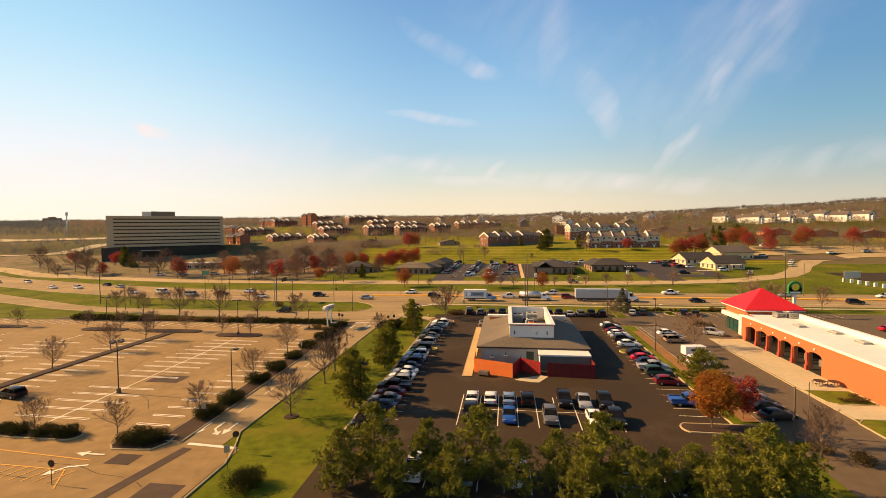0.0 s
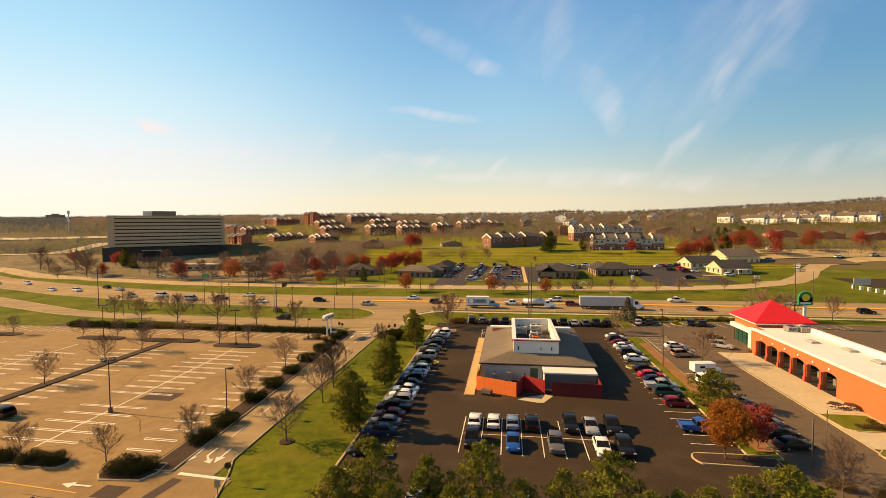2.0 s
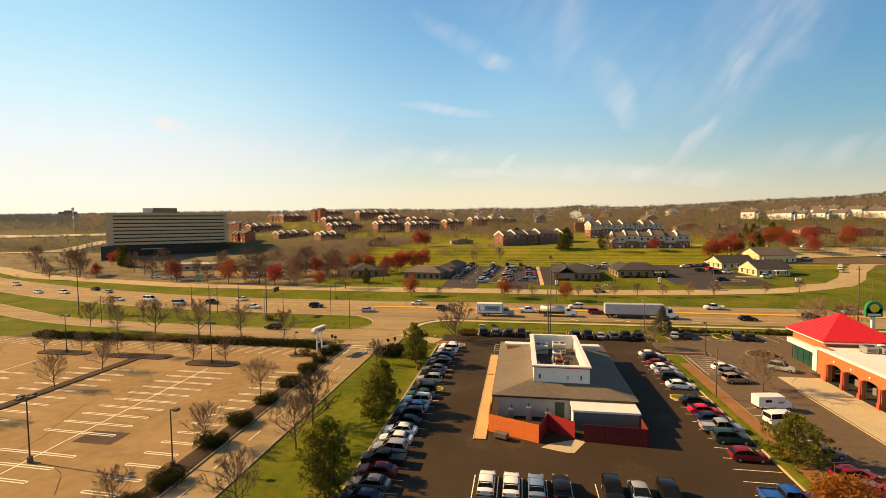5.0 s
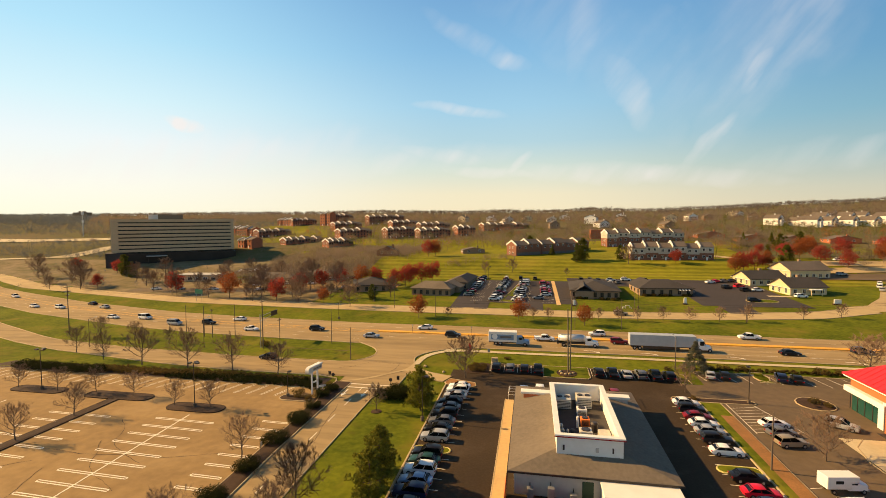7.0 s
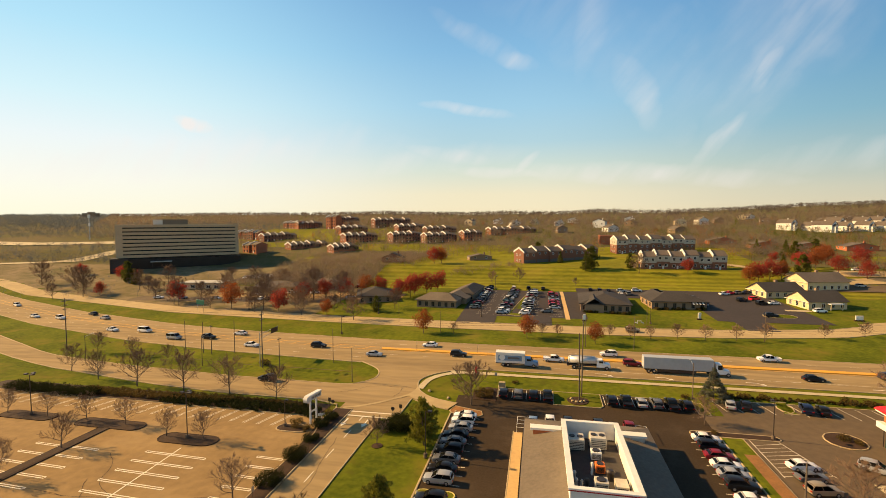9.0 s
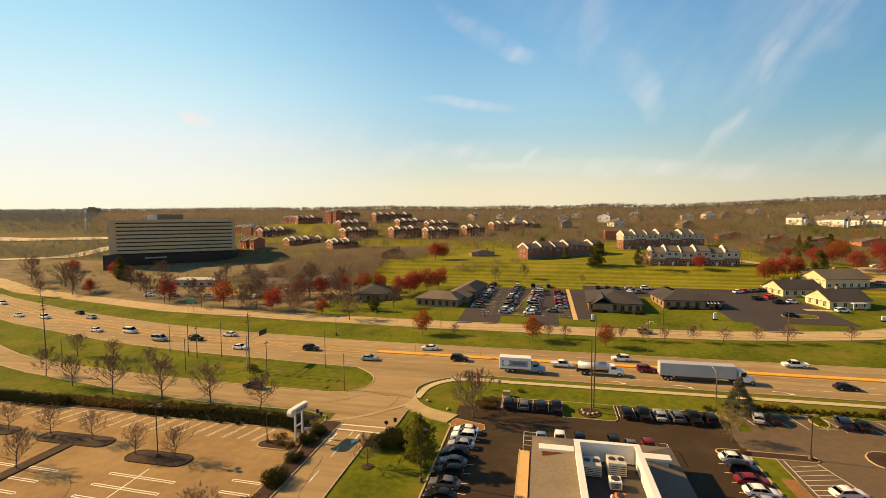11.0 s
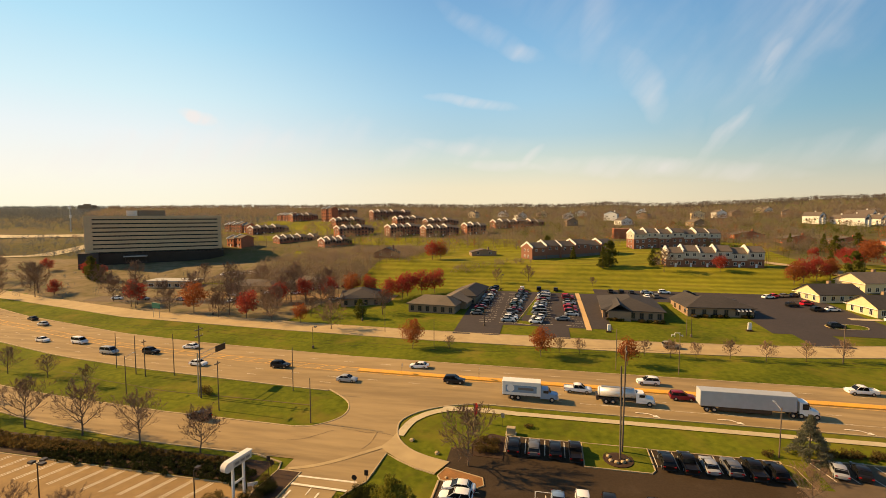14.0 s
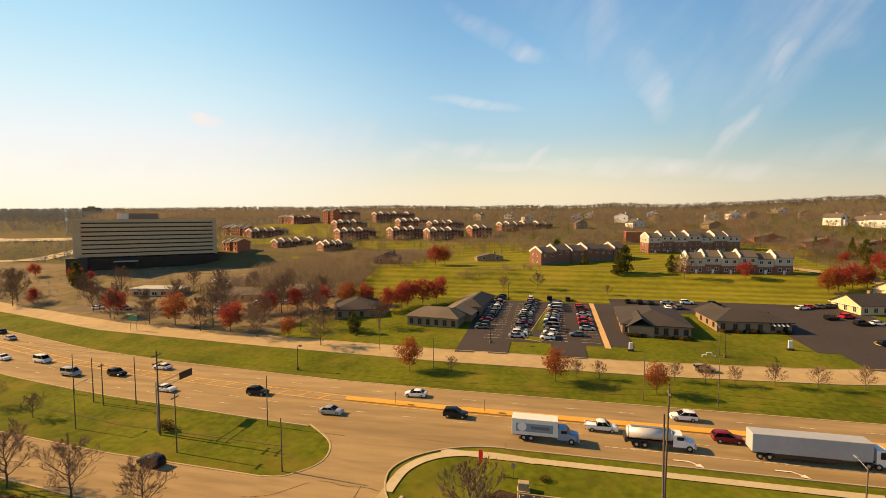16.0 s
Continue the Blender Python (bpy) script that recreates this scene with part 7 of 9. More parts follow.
# HOUSEBRICK uppers stand for sunlit rows; shaded rows have theirs darkened to DARKBRICK
for x, y, hd, length, n, storeys, total, lo, up, ba, gar in (
        (-297.2, 496.5, -22, 33.0, 5, 3, 8.8, HOUSEBRICK, HOUSEBRICK, 20.6, False), (-252.3, 473.6, 4, 35.1, 5, 2, 7.8, DARKBRICK, DARKBRICK, 19.3, False), (-197.0, 423.5, -24, 49.8, 6, 2, 7.6, HOUSEBRICK, DARKBRICK, 13.6, True),
        (-153.0, 408.4, -17, 26.4, 5, 2, 7.4, HOUSEBRICK, DARKBRICK, 13.4, True), (-307.6, 606, -26, 28.3, 4, 3, 9.0, HOUSEBRICK, HOUSEBRICK, 29.0, False), (-280.2, 592.0, 2, 32.4, 5, 3, 9.2, HOUSEBRICK, DARKBRICK, 28.6, False),
        (-247.2, 597.3, -22, 15.0, 2, 4, 16.0, HOUSEBRICK, HOUSEBRICK, 29.0, False), (-262.7, 664, -14, 38, 5, 3, 12.0, HOUSEBRICK, DARKBRICK, 32.0, False), (-199.2, 529, -8, 34.0, 5, 3, 10.2, HOUSEBRICK, DARKBRICK, 23.4, False),
        (-166.0, 463.0, 12, 30.0, 5, 3, 9.6, HOUSEBRICK, DARKBRICK, 18.2, False), (-231.2, 409, -24, 17.0, 2, 2, 8.0, HOUSEBRICK, HOUSEBRICK, 13.8, False), (-190.1, 609.9, 14, 44.0, 6, 3, 11.4, DARKBRICK, DARKBRICK, 30.2, False),
        (-142.1, 545.9, 8, 30.2, 5, 3, 10.0, HOUSEBRICK, DARKBRICK, 25.0, False), (-124.9, 471.5, 5, 28.6, 5, 3, 9.6, DARKBRICK, DARKBRICK, 19.2, False), (-112.0, 547.5, 3, 32.8, 5, 2, 7.6, HOUSEBRICK, DARKBRICK, 25.2, False),
        (-94.7, 471.7, 6, 28.5, 5, 3, 9.0, DARKBRICK, DARKBRICK, 19.2, False), (-63.7, 488.1, 4, 16.5, 3, 3, 9.6, HOUSEBRICK, DARKBRICK, 20.5, False), (-44.9, 535.8, 8, 46.8, 7, 2, 8.0, HOUSEBRICK, DARKBRICK, 24.2, False)):
    rise = 2.0
    across = math.degrees(math.atan2(-x, y - 60))
    if up is DARKBRICK:
        length *= math.cos(radians(hd - across)) / math.cos(radians(30))
        hd = across + 30
    town_row(x, y, hd, n, length / n, 10, storeys, lo, up, "distant terrace of red-brick townhouses on the hillside", ba, 3.0, seed=int(-x), garages=gar, storey=(total - rise) / storeys, rise=rise, frames=BROWNSHINGLE)


def house(x, y, heading, w, d, h, wall, roof, label, rise=2.6, drop=3.0, z=None, group="hillside houses"):
    z = ter(x, y) if z is None else z
    ob = thing("house", label, "house", pose(x, y, z, 0, 0, heading), group)
    bm = bmesh.new()
    gable_wall(bm, 0, 0, w, d, -drop, h, rise, "y")
    part("wall", bm, wall, ob)
    bm = bmesh.new()
    gable_roof(bm, 0, 0, w, d, h, rise, 0.4, "y")
    part("roof", bm, roof, ob)
    for k in (0.25, 0.75):
        window(ob, w * k, -0.02, h * 0.5, 1.3, 1.3)
        window(ob, -0.02, d * k, h * 0.5, 1.3, 1.3, "-x")
    part("chimney", box(w * 0.7, d * 0.5, h, w * 0.7 + 0.9, d * 0.5 + 0.9, h + rise + 1.2), wall, ob)
    return ob


hr = random.Random(21)
for x, y, hd, w, d, h in ((243, 590, 38, 11, 14, 7.5), (258, 584, 25, 9, 11, 5.5), (268, 571, 42, 12, 17, 7.5), (285, 580, 28, 9, 11, 6.0), (290, 600, 40, 10, 13, 8.5), (303, 580, 34, 10, 12, 6.5), (318, 576, 24, 10, 15, 6.5), (314, 602, 40, 10, 12, 8.5),
                          (345, 596, 30, 12, 16, 8.5), (359, 582, 40, 13, 18, 8.0), (384, 588, 32, 13, 18, 8.0), (332, 612, 36, 10, 12, 8.0)):
    ob = house(x, y, hd, w, d, h, WHITEWALL, BROWNSHINGLE, "white two-storey house on the wooded hillside", rise=3.4)
    bm = bmesh.new()
    gable_wall(bm, w * 0.12, -2.4, w * 0.52, 0.0, -3.0, h * 0.82, 1.8, "y")
    part("bay_wall", bm, WHITEWALL, ob)
    bm = bmesh.new()
    gable_roof(bm, w * 0.12, -2.4, w * 0.52, 0.4, h * 0.82, 1.8, 0.3, "y")
    part("bay_roof", bm, BROWNSHINGLE, ob)
    part("deck", soft_box(w * 0.56, -2.6, h * 0.36, w * 0.98, -0.03, h * 0.36 + 0.3, 0.03), SIDING, ob)
    part("deck_rail", box(w * 0.56, -2.6, h * 0.36 + 0.75, w * 0.98, -2.5, h * 0.36 + 1.25), WHITEWALL, ob)
    for k in (0.22, 0.42):
        window(ob, w * k, -2.42, h * 0.5, 1.3, 1.4)
for x, y in ((300, 880), (318, 884), (150, 640), (190, 690), (100, 660), (60, 620), (20, 650), (-30, 640), (-10, 700), (40, 760), (120, 780), (230, 760), (260, 700), (-60, 720), (-90, 660), (330, 700), (380, 760), (430, 700), (20, 560), (70, 570), (130, 560)):
    house(x, y, hr.uniform(-30, 30), hr.uniform(10, 14), hr.uniform(9, 12), hr.uniform(4, 7), hr.choice([SIDING, CREAM, TANBRICK, WHITEWALL]), hr.choice([BROWNSHINGLE, SHINGLE]), "distant family house among bare trees")
for x, y, hd in ((157, 458, 4), (182, 452, -3), (214, 450, 5), (240, 440, -5), (270, 430, 5), (300, 420, -8), (135, 480, 6)):
    house(x, y, hd, 21, 11, 3.2, HOUSEBRICK, BROWNSHINGLE, "long low brick house on the slope", 2.4)
house(-97, 357, 10, 14, 10, 3.0, DARKBRICK, DARKSHINGLE, "low dark club house beside the lawn", 3.0)
house(-43, 377, 20, 15, 8, 2.4, TANBRICK, BROWNSHINGLE, "low tan pavilion on the lawn", 1.6)


def low_office(x, y, heading, w, d, wall, roof, label, rise=2.6, h=3.0, n_win=6, wing=None, z=None, axis="x"):
    z = ter(x, y) if z is None else z
    ob = thing("office_building", label, "building", pose(x, y, z, 0, 0, heading), "low offices")
    bm = bmesh.new()
    bx(bm, 0, 0, -2.0, w, d, h)
    part("wall", bm, wall, ob)
    bm = bmesh.new()
    hip_roof(bm, 0, 0, w, d, h, rise, 0.7)
    part("roof", bm, roof, ob)
    for i in range(n_win):
        window(ob, w * (i + 0.5) / n_win, -0.02, 0.7, 1.1, 1.7, "-y", BROWNSHINGLE)
    for i in range(3):
        window(ob, -0.02, d * (i + 0.5) / 3, 0.9, 1.2, 1.4, "-x", BROWNSHINGLE)
    if wing:
        wx, wy, ww, wd = wing
        bm = bmesh.new()
        bx(bm, wx, wy, -1.5, wx + ww, wy + wd, h - 0.02)
        part("wing", bm, wall, ob)
        bm = bmesh.new()
        gable_roof(bm, wx, wy, wx + ww, wy + wd, h, rise * 0.8, 0.6, "y")
        part("wing_roof", bm, roof, ob)
    return ob


low_office(-48, 257, -6, 17, 9, TANBRICK, SHINGLE, "low tan-brick office with grey hip roof and lawn", wing=(8, 8, 11, 34))
low_office(-34, 272, -4, 8, 24, TANBRICK, DARKSHINGLE, "low brick office wing beside the car park", 2.2, n_win=3)
low_office(18.0, 256.8, -3, 18.4, 26, TANBRICK, DARKSHINGLE, "long low office with dark hip roof beside lawn", 2.8, n_win=7, wing=(1.5, -1.6, 7, 12))
low_office(45.8, 265.0, 5, 20.6, 14, TANBRICK, DARKSHINGLE, "low tan-brick office with dark hip roof and striped awning", 2.8, wing=(1.0, 10, 10, 9))
low_office(-76, 262, 20, 15, 20, TANBRICK, DARKSHINGLE, "low grey-roofed office behind red trees", 2.5, n_win=4)
low_office(-140, 282, 8, 22, 12, TANBRICK, BROWNSHINGLE, "low brown-roofed office behind bare trees", 2.2)
low_office(-116, 290, 12, 18, 11, DARKBRICK, SHINGLE, "low brick office behind bare trees", 2.2)
ob = thing("office_building", "flat-roofed pale low office beside the field", "building", pose(-186, 287, ter(-186, 287), 0, 0, 8), "low offices")
part("wall", box(0, 0, -2, 22, 9, 3.4), OFFICEWALL, ob)
part("roof", box(-0.6, -0.6, 3.41, 22.6, 9.6, 3.8), GREYWALL, ob)
for i in range(5):
    window(ob, 2.2 + 4.3 * i, -0.02, 0.9, 2.2, 1.4)
# striped awning on the low office
ob = thing("awning", "white and dark striped awning on the low office", "awning", pose(60.2, 266.2, ter(60, 266) + 2.3, 0, 0, 5))
for i in range(9):
    bm = bmesh.new()
    a, b = i * 0.6, i * 0.6 + 0.6
    ring = [bm.verts.new(p) for p in ((a, 0, 0.7), (b, 0, 0.7), (b, -1.3, 0), (a, -1.3, 0), (a, 0, 0.6), (b, 0, 0.6), (b, -1.3, -0.1), (a, -1.3, -0.1))]
    for f in ((0, 1, 2, 3), (4, 5, 6, 7), (0, 1, 5, 4), (1, 2, 6, 5), (2, 3, 7, 6), (3, 0, 4, 7)):
        bm.faces.new([ring[k] for k in f])
    part("stripe", bm, WHITEWALL if i % 2 else DARKMETAL, ob)

# cream gabled offices
def cream_office(x, y, heading, w, d, h, rise, roof, label, wins, porch=False):
    ob = thing("office_building", label, "building", pose(x, y, ter(x, y), 0, 0, heading), "low offices")
    bm = bmesh.new()
    gable_wall(bm, 0, 0, w, d, -2, h, rise, "x")
    part("wall", bm, CREAM, ob)
    bm = bmesh.new()
    gable_roof(bm, 0, 0, w, d, h, rise, 0.6, "x")
    part("roof", bm, roof, ob)
    for i in range(wins):
        window(ob, w * (i + 0.5) / wins, -0.02, 0.8, 1.3, 1.6, "-y", WHITEWALL)
    for k in (0.2, 0.5, 0.8):
        window(ob, -0.02, d * k, 0.7, 1.1, 1.9, "-x", WHITEWALL)
    part("barge_board", box(-0.62, -0.62, h - 0.55, -0.5, d + 0.62, h - 0.35), WHITEWALL, ob)
    part("chimney", box(w * 0.55, d * 0.6, h, w * 0.55 + 1.1, d * 0.6 + 1.1, h + rise + 0.9), TANBRICK, ob)
    if porch:
        part("porch", soft_box(w * 0.45, -2.4, 2.3, w * 0.45 + 5, -0.05, 2.6, 0.04), WHITEWALL, ob, "white flat porch roof")
        for u in (0.2, 4.6):
            part("porch_post", box(w * 0.45 + u, -2.2, -0.6, w * 0.45 + u + 0.25, -1.95, 2.3), CREAM, ob)
    return ob


cream_office(104.6, 273.0, 12, 15, 12, 3.3, 3.2, DARKSHINGLE, "cream gabled office with dark shingle roof and porch", 4, True)
cream_office(98.7, 294.5, 14, 17, 12, 3.2, 3.0, DARKSHINGLE, "cream gabled office with dark shingle roof", 5)
cream_office(123.0, 312.0, 14, 20, 14, 4.4, 3.4, BROWNSHINGLE, "larger cream office with brown shingle roof", 6)

# ---- the office block with ribbon windows
OX, OY = (-277.9, 342.8), (-224.3, 389.8)
oa = math.degrees(math.atan2(OY[1] - OX[1], OY[0] - OX[0]))
ob = thing("office_block", "large tan concrete office block with dark ribbon windows", "building", pose(OX[0], OX[1], 0, 0, 0, oa))
W = math.hypot(OY[0] - OX[0], OY[1] - OX[1])
TOP, BASE = 35.0, 6.5
FLOOR = 2.62
bm = bmesh.new()
bx(bm, -4.2, 0.5, 15.0, W + 2.2, 17.5, TOP + 1.9)
part("core", bm, OFFICEWALL, ob)
for i in range(8):
    z = TOP - FLOOR * i
    part("window_band", box(0.0, 0.12, z - 0.80, W, 0.55, z), OFFICEGLASS, ob)
    part("spandrel", soft_box(-0.2, -0.32, z - FLOOR, W + 0.2, 0.56, z - 0.80, 0.06), OFFICEWALL, ob)
part("parapet", soft_box(-4.3, -0.36, TOP, W + 2.3, 0.58, TOP + 2.0, 0.06), OFFICEWALL, ob)
part("pier", soft_box(-4.25, -0.34, 14.0, -0.2, 0.58, TOP, 0.06), OFFICEWALL, ob)
part("pier", soft_box(W + 0.2, -0.34, 14.0, W + 2.25, 0.58, TOP, 0.06), OFFICEWALL, ob)
part("ground_storey", box(-3.0, 1.6, 4.0, W + 1.0, 16.5, 15.0), OFFICEGLASS, ob, "dark glazed ground storeys")
part("base_wing", soft_box(-7.5, -4.0, 4.0, 3.0, 12.0, 13.8, 0.1), DARKSHINGLE, ob, "dark brick base wing")
part("base_front", soft_box(2.9, -2.4, 4.0, W + 3.0, 2.0, 13.3, 0.1), OFFICEGLASS, ob, "dark glazed base storeys")
part("canopy", soft_box(16, -7.5, 10.9, 29, -2.2, 11.4, 0.08), GREYWALL, ob)
for u in (17, 28):
    part("canopy_post", box(u, -6.6, 4.0, u + 0.4, -6.2, 10.9), DARKMETAL, ob)
part("penthouse", soft_box(24.2, 5, TOP + 1.9, 40, 14, TOP + 5.6, 0.08), TANBRICK, ob)
part("penthouse_screen", soft_box(18, 4.6, TOP + 1.9, 24, 9.0, TOP + 5.4, 0.03), SIDING, ob)
house(-330, 470, 0, 14, 10, 6, SIDING, SHINGLE, "distant pale building beside the highway")
ob = thing("radio_mast", "tall thin mast with white antennas beyond the office", "mast", pose(-457, 481, ter(-457, 481)))
bm = bmesh.new()
tube(bm, (0, 0, -1), (0, 0, 25), 0.6, 0.45, 8)
part("pole", bm, GREYMETAL, ob)
part("antenna", soft_box(-1.0, -1.0, 22.5, 1.0, 1.0, 26, 0.3), WHITEWALL, ob)
part("antenna", soft_box(-0.8, -0.8, 14, 0.8, 0.8, 17, 0.3), WHITEWALL, ob)
ob = thing("distant_block", "distant dark block on the skyline", "building", pose(-1118, 1062, ter(-1118, 1062)))
part("wall", box(0, 0, -3, 40, 14, 15), TANBRICK, ob)
part("roof", box(12, 4, 15, 27, 11, 18), TANBRICK, ob)

# ---- the restaurant
ob = thing("restaurant", "single-storey restaurant with grey shingle roof and white parapet", "building")
part("wall_front", box(0.3, 120.9, -0.2, 20.2, 121.2, 3.2), GREYWALL, ob, "pale grey painted front wall")
part("wall_side", box(0.3, 121.2, -0.2, 0.6, 152.0, 3.2), GREYWALL, ob)
part("wall_side", box(19.9, 121.2, -0.2, 20.2, 152.0, 3.2), GREYWALL, ob)
part("wall_back", box(0.6, 151.7, -0.2, 19.9, 152.0, 3.2), GREYWALL, ob)
bm = bmesh.new()
x0, y0, x1, y1, z0 = -0.5, 120.3, 20.8, 152.4, 3.2
rx0, ry0, rx1, ry1 = 5.9, 124.4, 14.2, 146.0
lo = [bm.verts.new(p) for p in ((x0, y0, z0), (x1, y0, z0), (x1, y1, z0), (x0, y1, z0))]
lo2 = [bm.verts.new(p) for p in ((x0, y0, z0 + 0.2), (x1, y0, z0 + 0.2), (x1, y1, z0 + 0.2), (x0, y1, z0 + 0.2))]
hi = [bm.verts.new(p) for p in ((rx0, ry0, 5.0), (rx1, ry0, 5.0), (rx1, ry1, 5.0), (rx0, ry1, 5.0))]
for i in range(4):
    j = (i + 1) % 4
    bm.faces.new((lo[i], lo[j], lo2[j], lo2[i]))
    bm.faces.new((lo2[i], lo2[j], hi[j], hi[i]))
bm.faces.new(lo[::-1])
part("roof", bm, SHINGLE, ob, "grey shingle hip roof")
part("eave_trim", box(-0.56, 120.24, 3.12, 20.86, 120.34, 3.36), DARKMETAL, ob)
part("eave_trim", box(-0.56, 120.34, 3.12, -0.46, 152.4, 3.36), DARKMETAL, ob)
bx0, by0, bx1, by1 = 5.8, 123.5, 14.3, 143.85
for args in ((bx0, by0, 3.9, bx1, by0 + 0.35, 7.12), (bx0, by1 - 0.35, 3.9, bx1, by1, 7.12), (bx0, by0 + 0.35, 3.9, bx0 + 0.35, by1 - 0.35, 7.12), (bx1 - 0.35, by0 + 0.35, 3.9, bx1, by1 - 0.35, 7.12)):
    part("parapet_wall", soft_box(*args, 0.02), WHITEWALL, ob, "white parapet wall")
for args in ((bx0 - 0.25, by0 - 0.25, 7.122, bx1 + 0.25, by0 + 0.5, 7.33), (bx0 - 0.25, by1 - 0.5, 7.122, bx1 + 0.25, by1 + 0.25, 7.33), (bx0 - 0.25, by0 + 0.5, 7.122, bx0 + 0.55, by1 - 0.5, 7.33), (bx1 - 0.55, by0 + 0.5, 7.122, bx1 + 0.25, by1 - 0.5, 7.33)):
    part("coping", soft_box(*args, 0.02), WHITEWALL, ob, "broad white coping")
part("fascia", box(bx0 - 0.3, by0 - 0.31, 7.0, bx1 + 0.3, by0 - 0.26, 7.12), REDFENCE, ob, "thin red fascia line")
part("roof_well", box(bx0 + 0.35, by0 + 0.35, 4.4, bx1 - 0.35, by1 - 0.35, 4.6), DARKSHINGLE, ob, "dark flat roof well")
part("vent", box(6.6, 123.42, 5.2, 6.85, 123.52, 5.9), DARKMETAL, ob)
part("vent", box(10.8, 123.42, 5.2, 11.2, 123.52, 5.8), GREYMETAL, ob)
part("vent", box(12.9, 123.42, 5.2, 13.1, 123.52, 5.9), DARKMETAL, ob)
part("door", soft_box(8.9, 120.82, 0.0, 10.3, 120.92, 2.5, 0.02), GREENDOOR, ob, "dark green service door")
part("porch_roof", soft_box(11.0, 116.8, 2.75, 20.3, 120.85, 3.05, 0.03), ROOFMEMBRANE, ob, "flat pale canopy roof")
# wall under the canopy: the shade is put into its grey
part("porch_wall", box(11.2, 117.0, 0.0, 20.1, 117.2, 2.75), DOORSHADEGREY, ob, "grey canopy wall, darkened in colour for its shade")
for i in range(1, 6):
    part("wall_rib", box(11.2 + 1.48 * i - 0.05, 116.96, 0.05, 11.2 + 1.48 * i + 0.05, 116.998, 2.7), DOORSHADEGREY, ob)
part("porch_wall", box(11.2, 117.2, 0.0, 11.4, 120.8, 2.75), WHITEWALL, ob)
part("porch_wall", box(19.9, 117.2, 0.0, 20.1, 120.8, 2.75), GREYWALL, ob)
part("side_canopy", soft_box(0.6, 145.0, 4.6, 5.75, 146.6, 5.0, 0.03), ROOFMEMBRANE, ob, "white canopy with red underside")
part("side_canopy_front", box(1.1, 145.05, 3.4, 5.75, 145.2, 4.58), BRICK, ob)
part("side_canopy", soft_box(14.35, 145.0, 4.6, 19.2, 146.6, 5.0, 0.03), ROOFMEMBRANE, ob)
part("side_canopy_front", box(14.35, 145.05, 3.6, 18.8, 145.2, 4.58), GREYWALL, ob)
for i in range(6):
    window(ob, 0.28, 124 + 4.6 * i, 0.8, 2.0, 1.6, "-x")


def roof_unit(x, y, z, w, d, h, mat, fans, label):
    ob = thing("rooftop_unit", label, "air conditioner", pose(x, y, z), "rooftop units")
    part("casing", soft_box(0, 0, 0.12, w, d, h, 0.04), mat, ob)
    part("skid", box(0.05, 0.05, 0, w - 0.05, d - 0.05, 0.12), DARKMETAL, ob)
    for i in range(fans):
        bm = bmesh.new()
        tube(bm, (w * (i + 0.5) / fans, d * 0.5, h), (w * (i + 0.5) / fans, d * 0.5, h + 0.12), min(w / fans, d) * 0.36, min(w / fans, d) * 0.36, 16)
        part("fan_guard", bm, DARKMETAL, ob)
    bm = bmesh.new()
    for i in range(5):
        bx(bm, 0.15, -0.03, 0.3 + i * (h - 0.5) / 5, w - 0.15, 0.01, 0.38 + i * (h - 0.5) / 5)
    part("louvre", bm, DARKMETAL, ob)


roof_unit(6.5, 138.9, 4.6, 2.4, 2.6, 1.7, UNITMETAL, 2, "tan metal rooftop cooling unit behind the parapet")
roof_unit(9.8, 139.6, 4.6, 2.4, 2.4, 1.9, UNITMETAL, 2, "tan metal rooftop cooling unit behind the parapet")
roof_unit(9.6, 136.2, 4.6, 1.5, 1.6, 1.2, WHITEWALL, 1, "small white rooftop unit behind the parapet")
roof_unit(9.2, 127.4, 4.6, 1.7, 1.7, 1.5, UNITMETAL, 1, "boxy tan rooftop unit beside ducts")
roof_unit(9.8, 132.4, 4.6, 1.3, 1.4, 1.2, SUNBRIGHTORANGE, 1, "rust-orange rooftop unit among ducts")
roof_unit(11.9, 127.8, 4.6, 1.6, 2.2, 1.0, UNITMETAL, 0, "low tan rooftop duct box")
for x, y, r, h, mat in ((6.9, 128.0, 0.25, 1.3, GREYMETAL), (7.5, 127.2, 0.2, 1.6, GREYMETAL), (8.3, 128.8, 0.35, 1.0, DARKMETAL), (11.6, 131.2, 0.6, 1.2, DARKMETAL), (9.3, 132.2, 0.22, 1.5, WHITEWALL), (6.8, 130.6, 0.3, 0.9, GREYMETAL)):
    ob = thing("roof_vent", "round metal vent stack on the flat roof", "vent", pose(x, y, 4.6), "roof vents")
    bm = bmesh.new()
    tube(bm, (0, 0, 0), (0, 0, h), r * 0.8, r * 0.8, 12)
    part("stack", bm, mat, ob)
    bm = bmesh.new()
    tube(bm, (0, 0, h), (0, 0, h + 0.25), r, r * 0.6, 12)
    part("cap", bm, mat, ob)


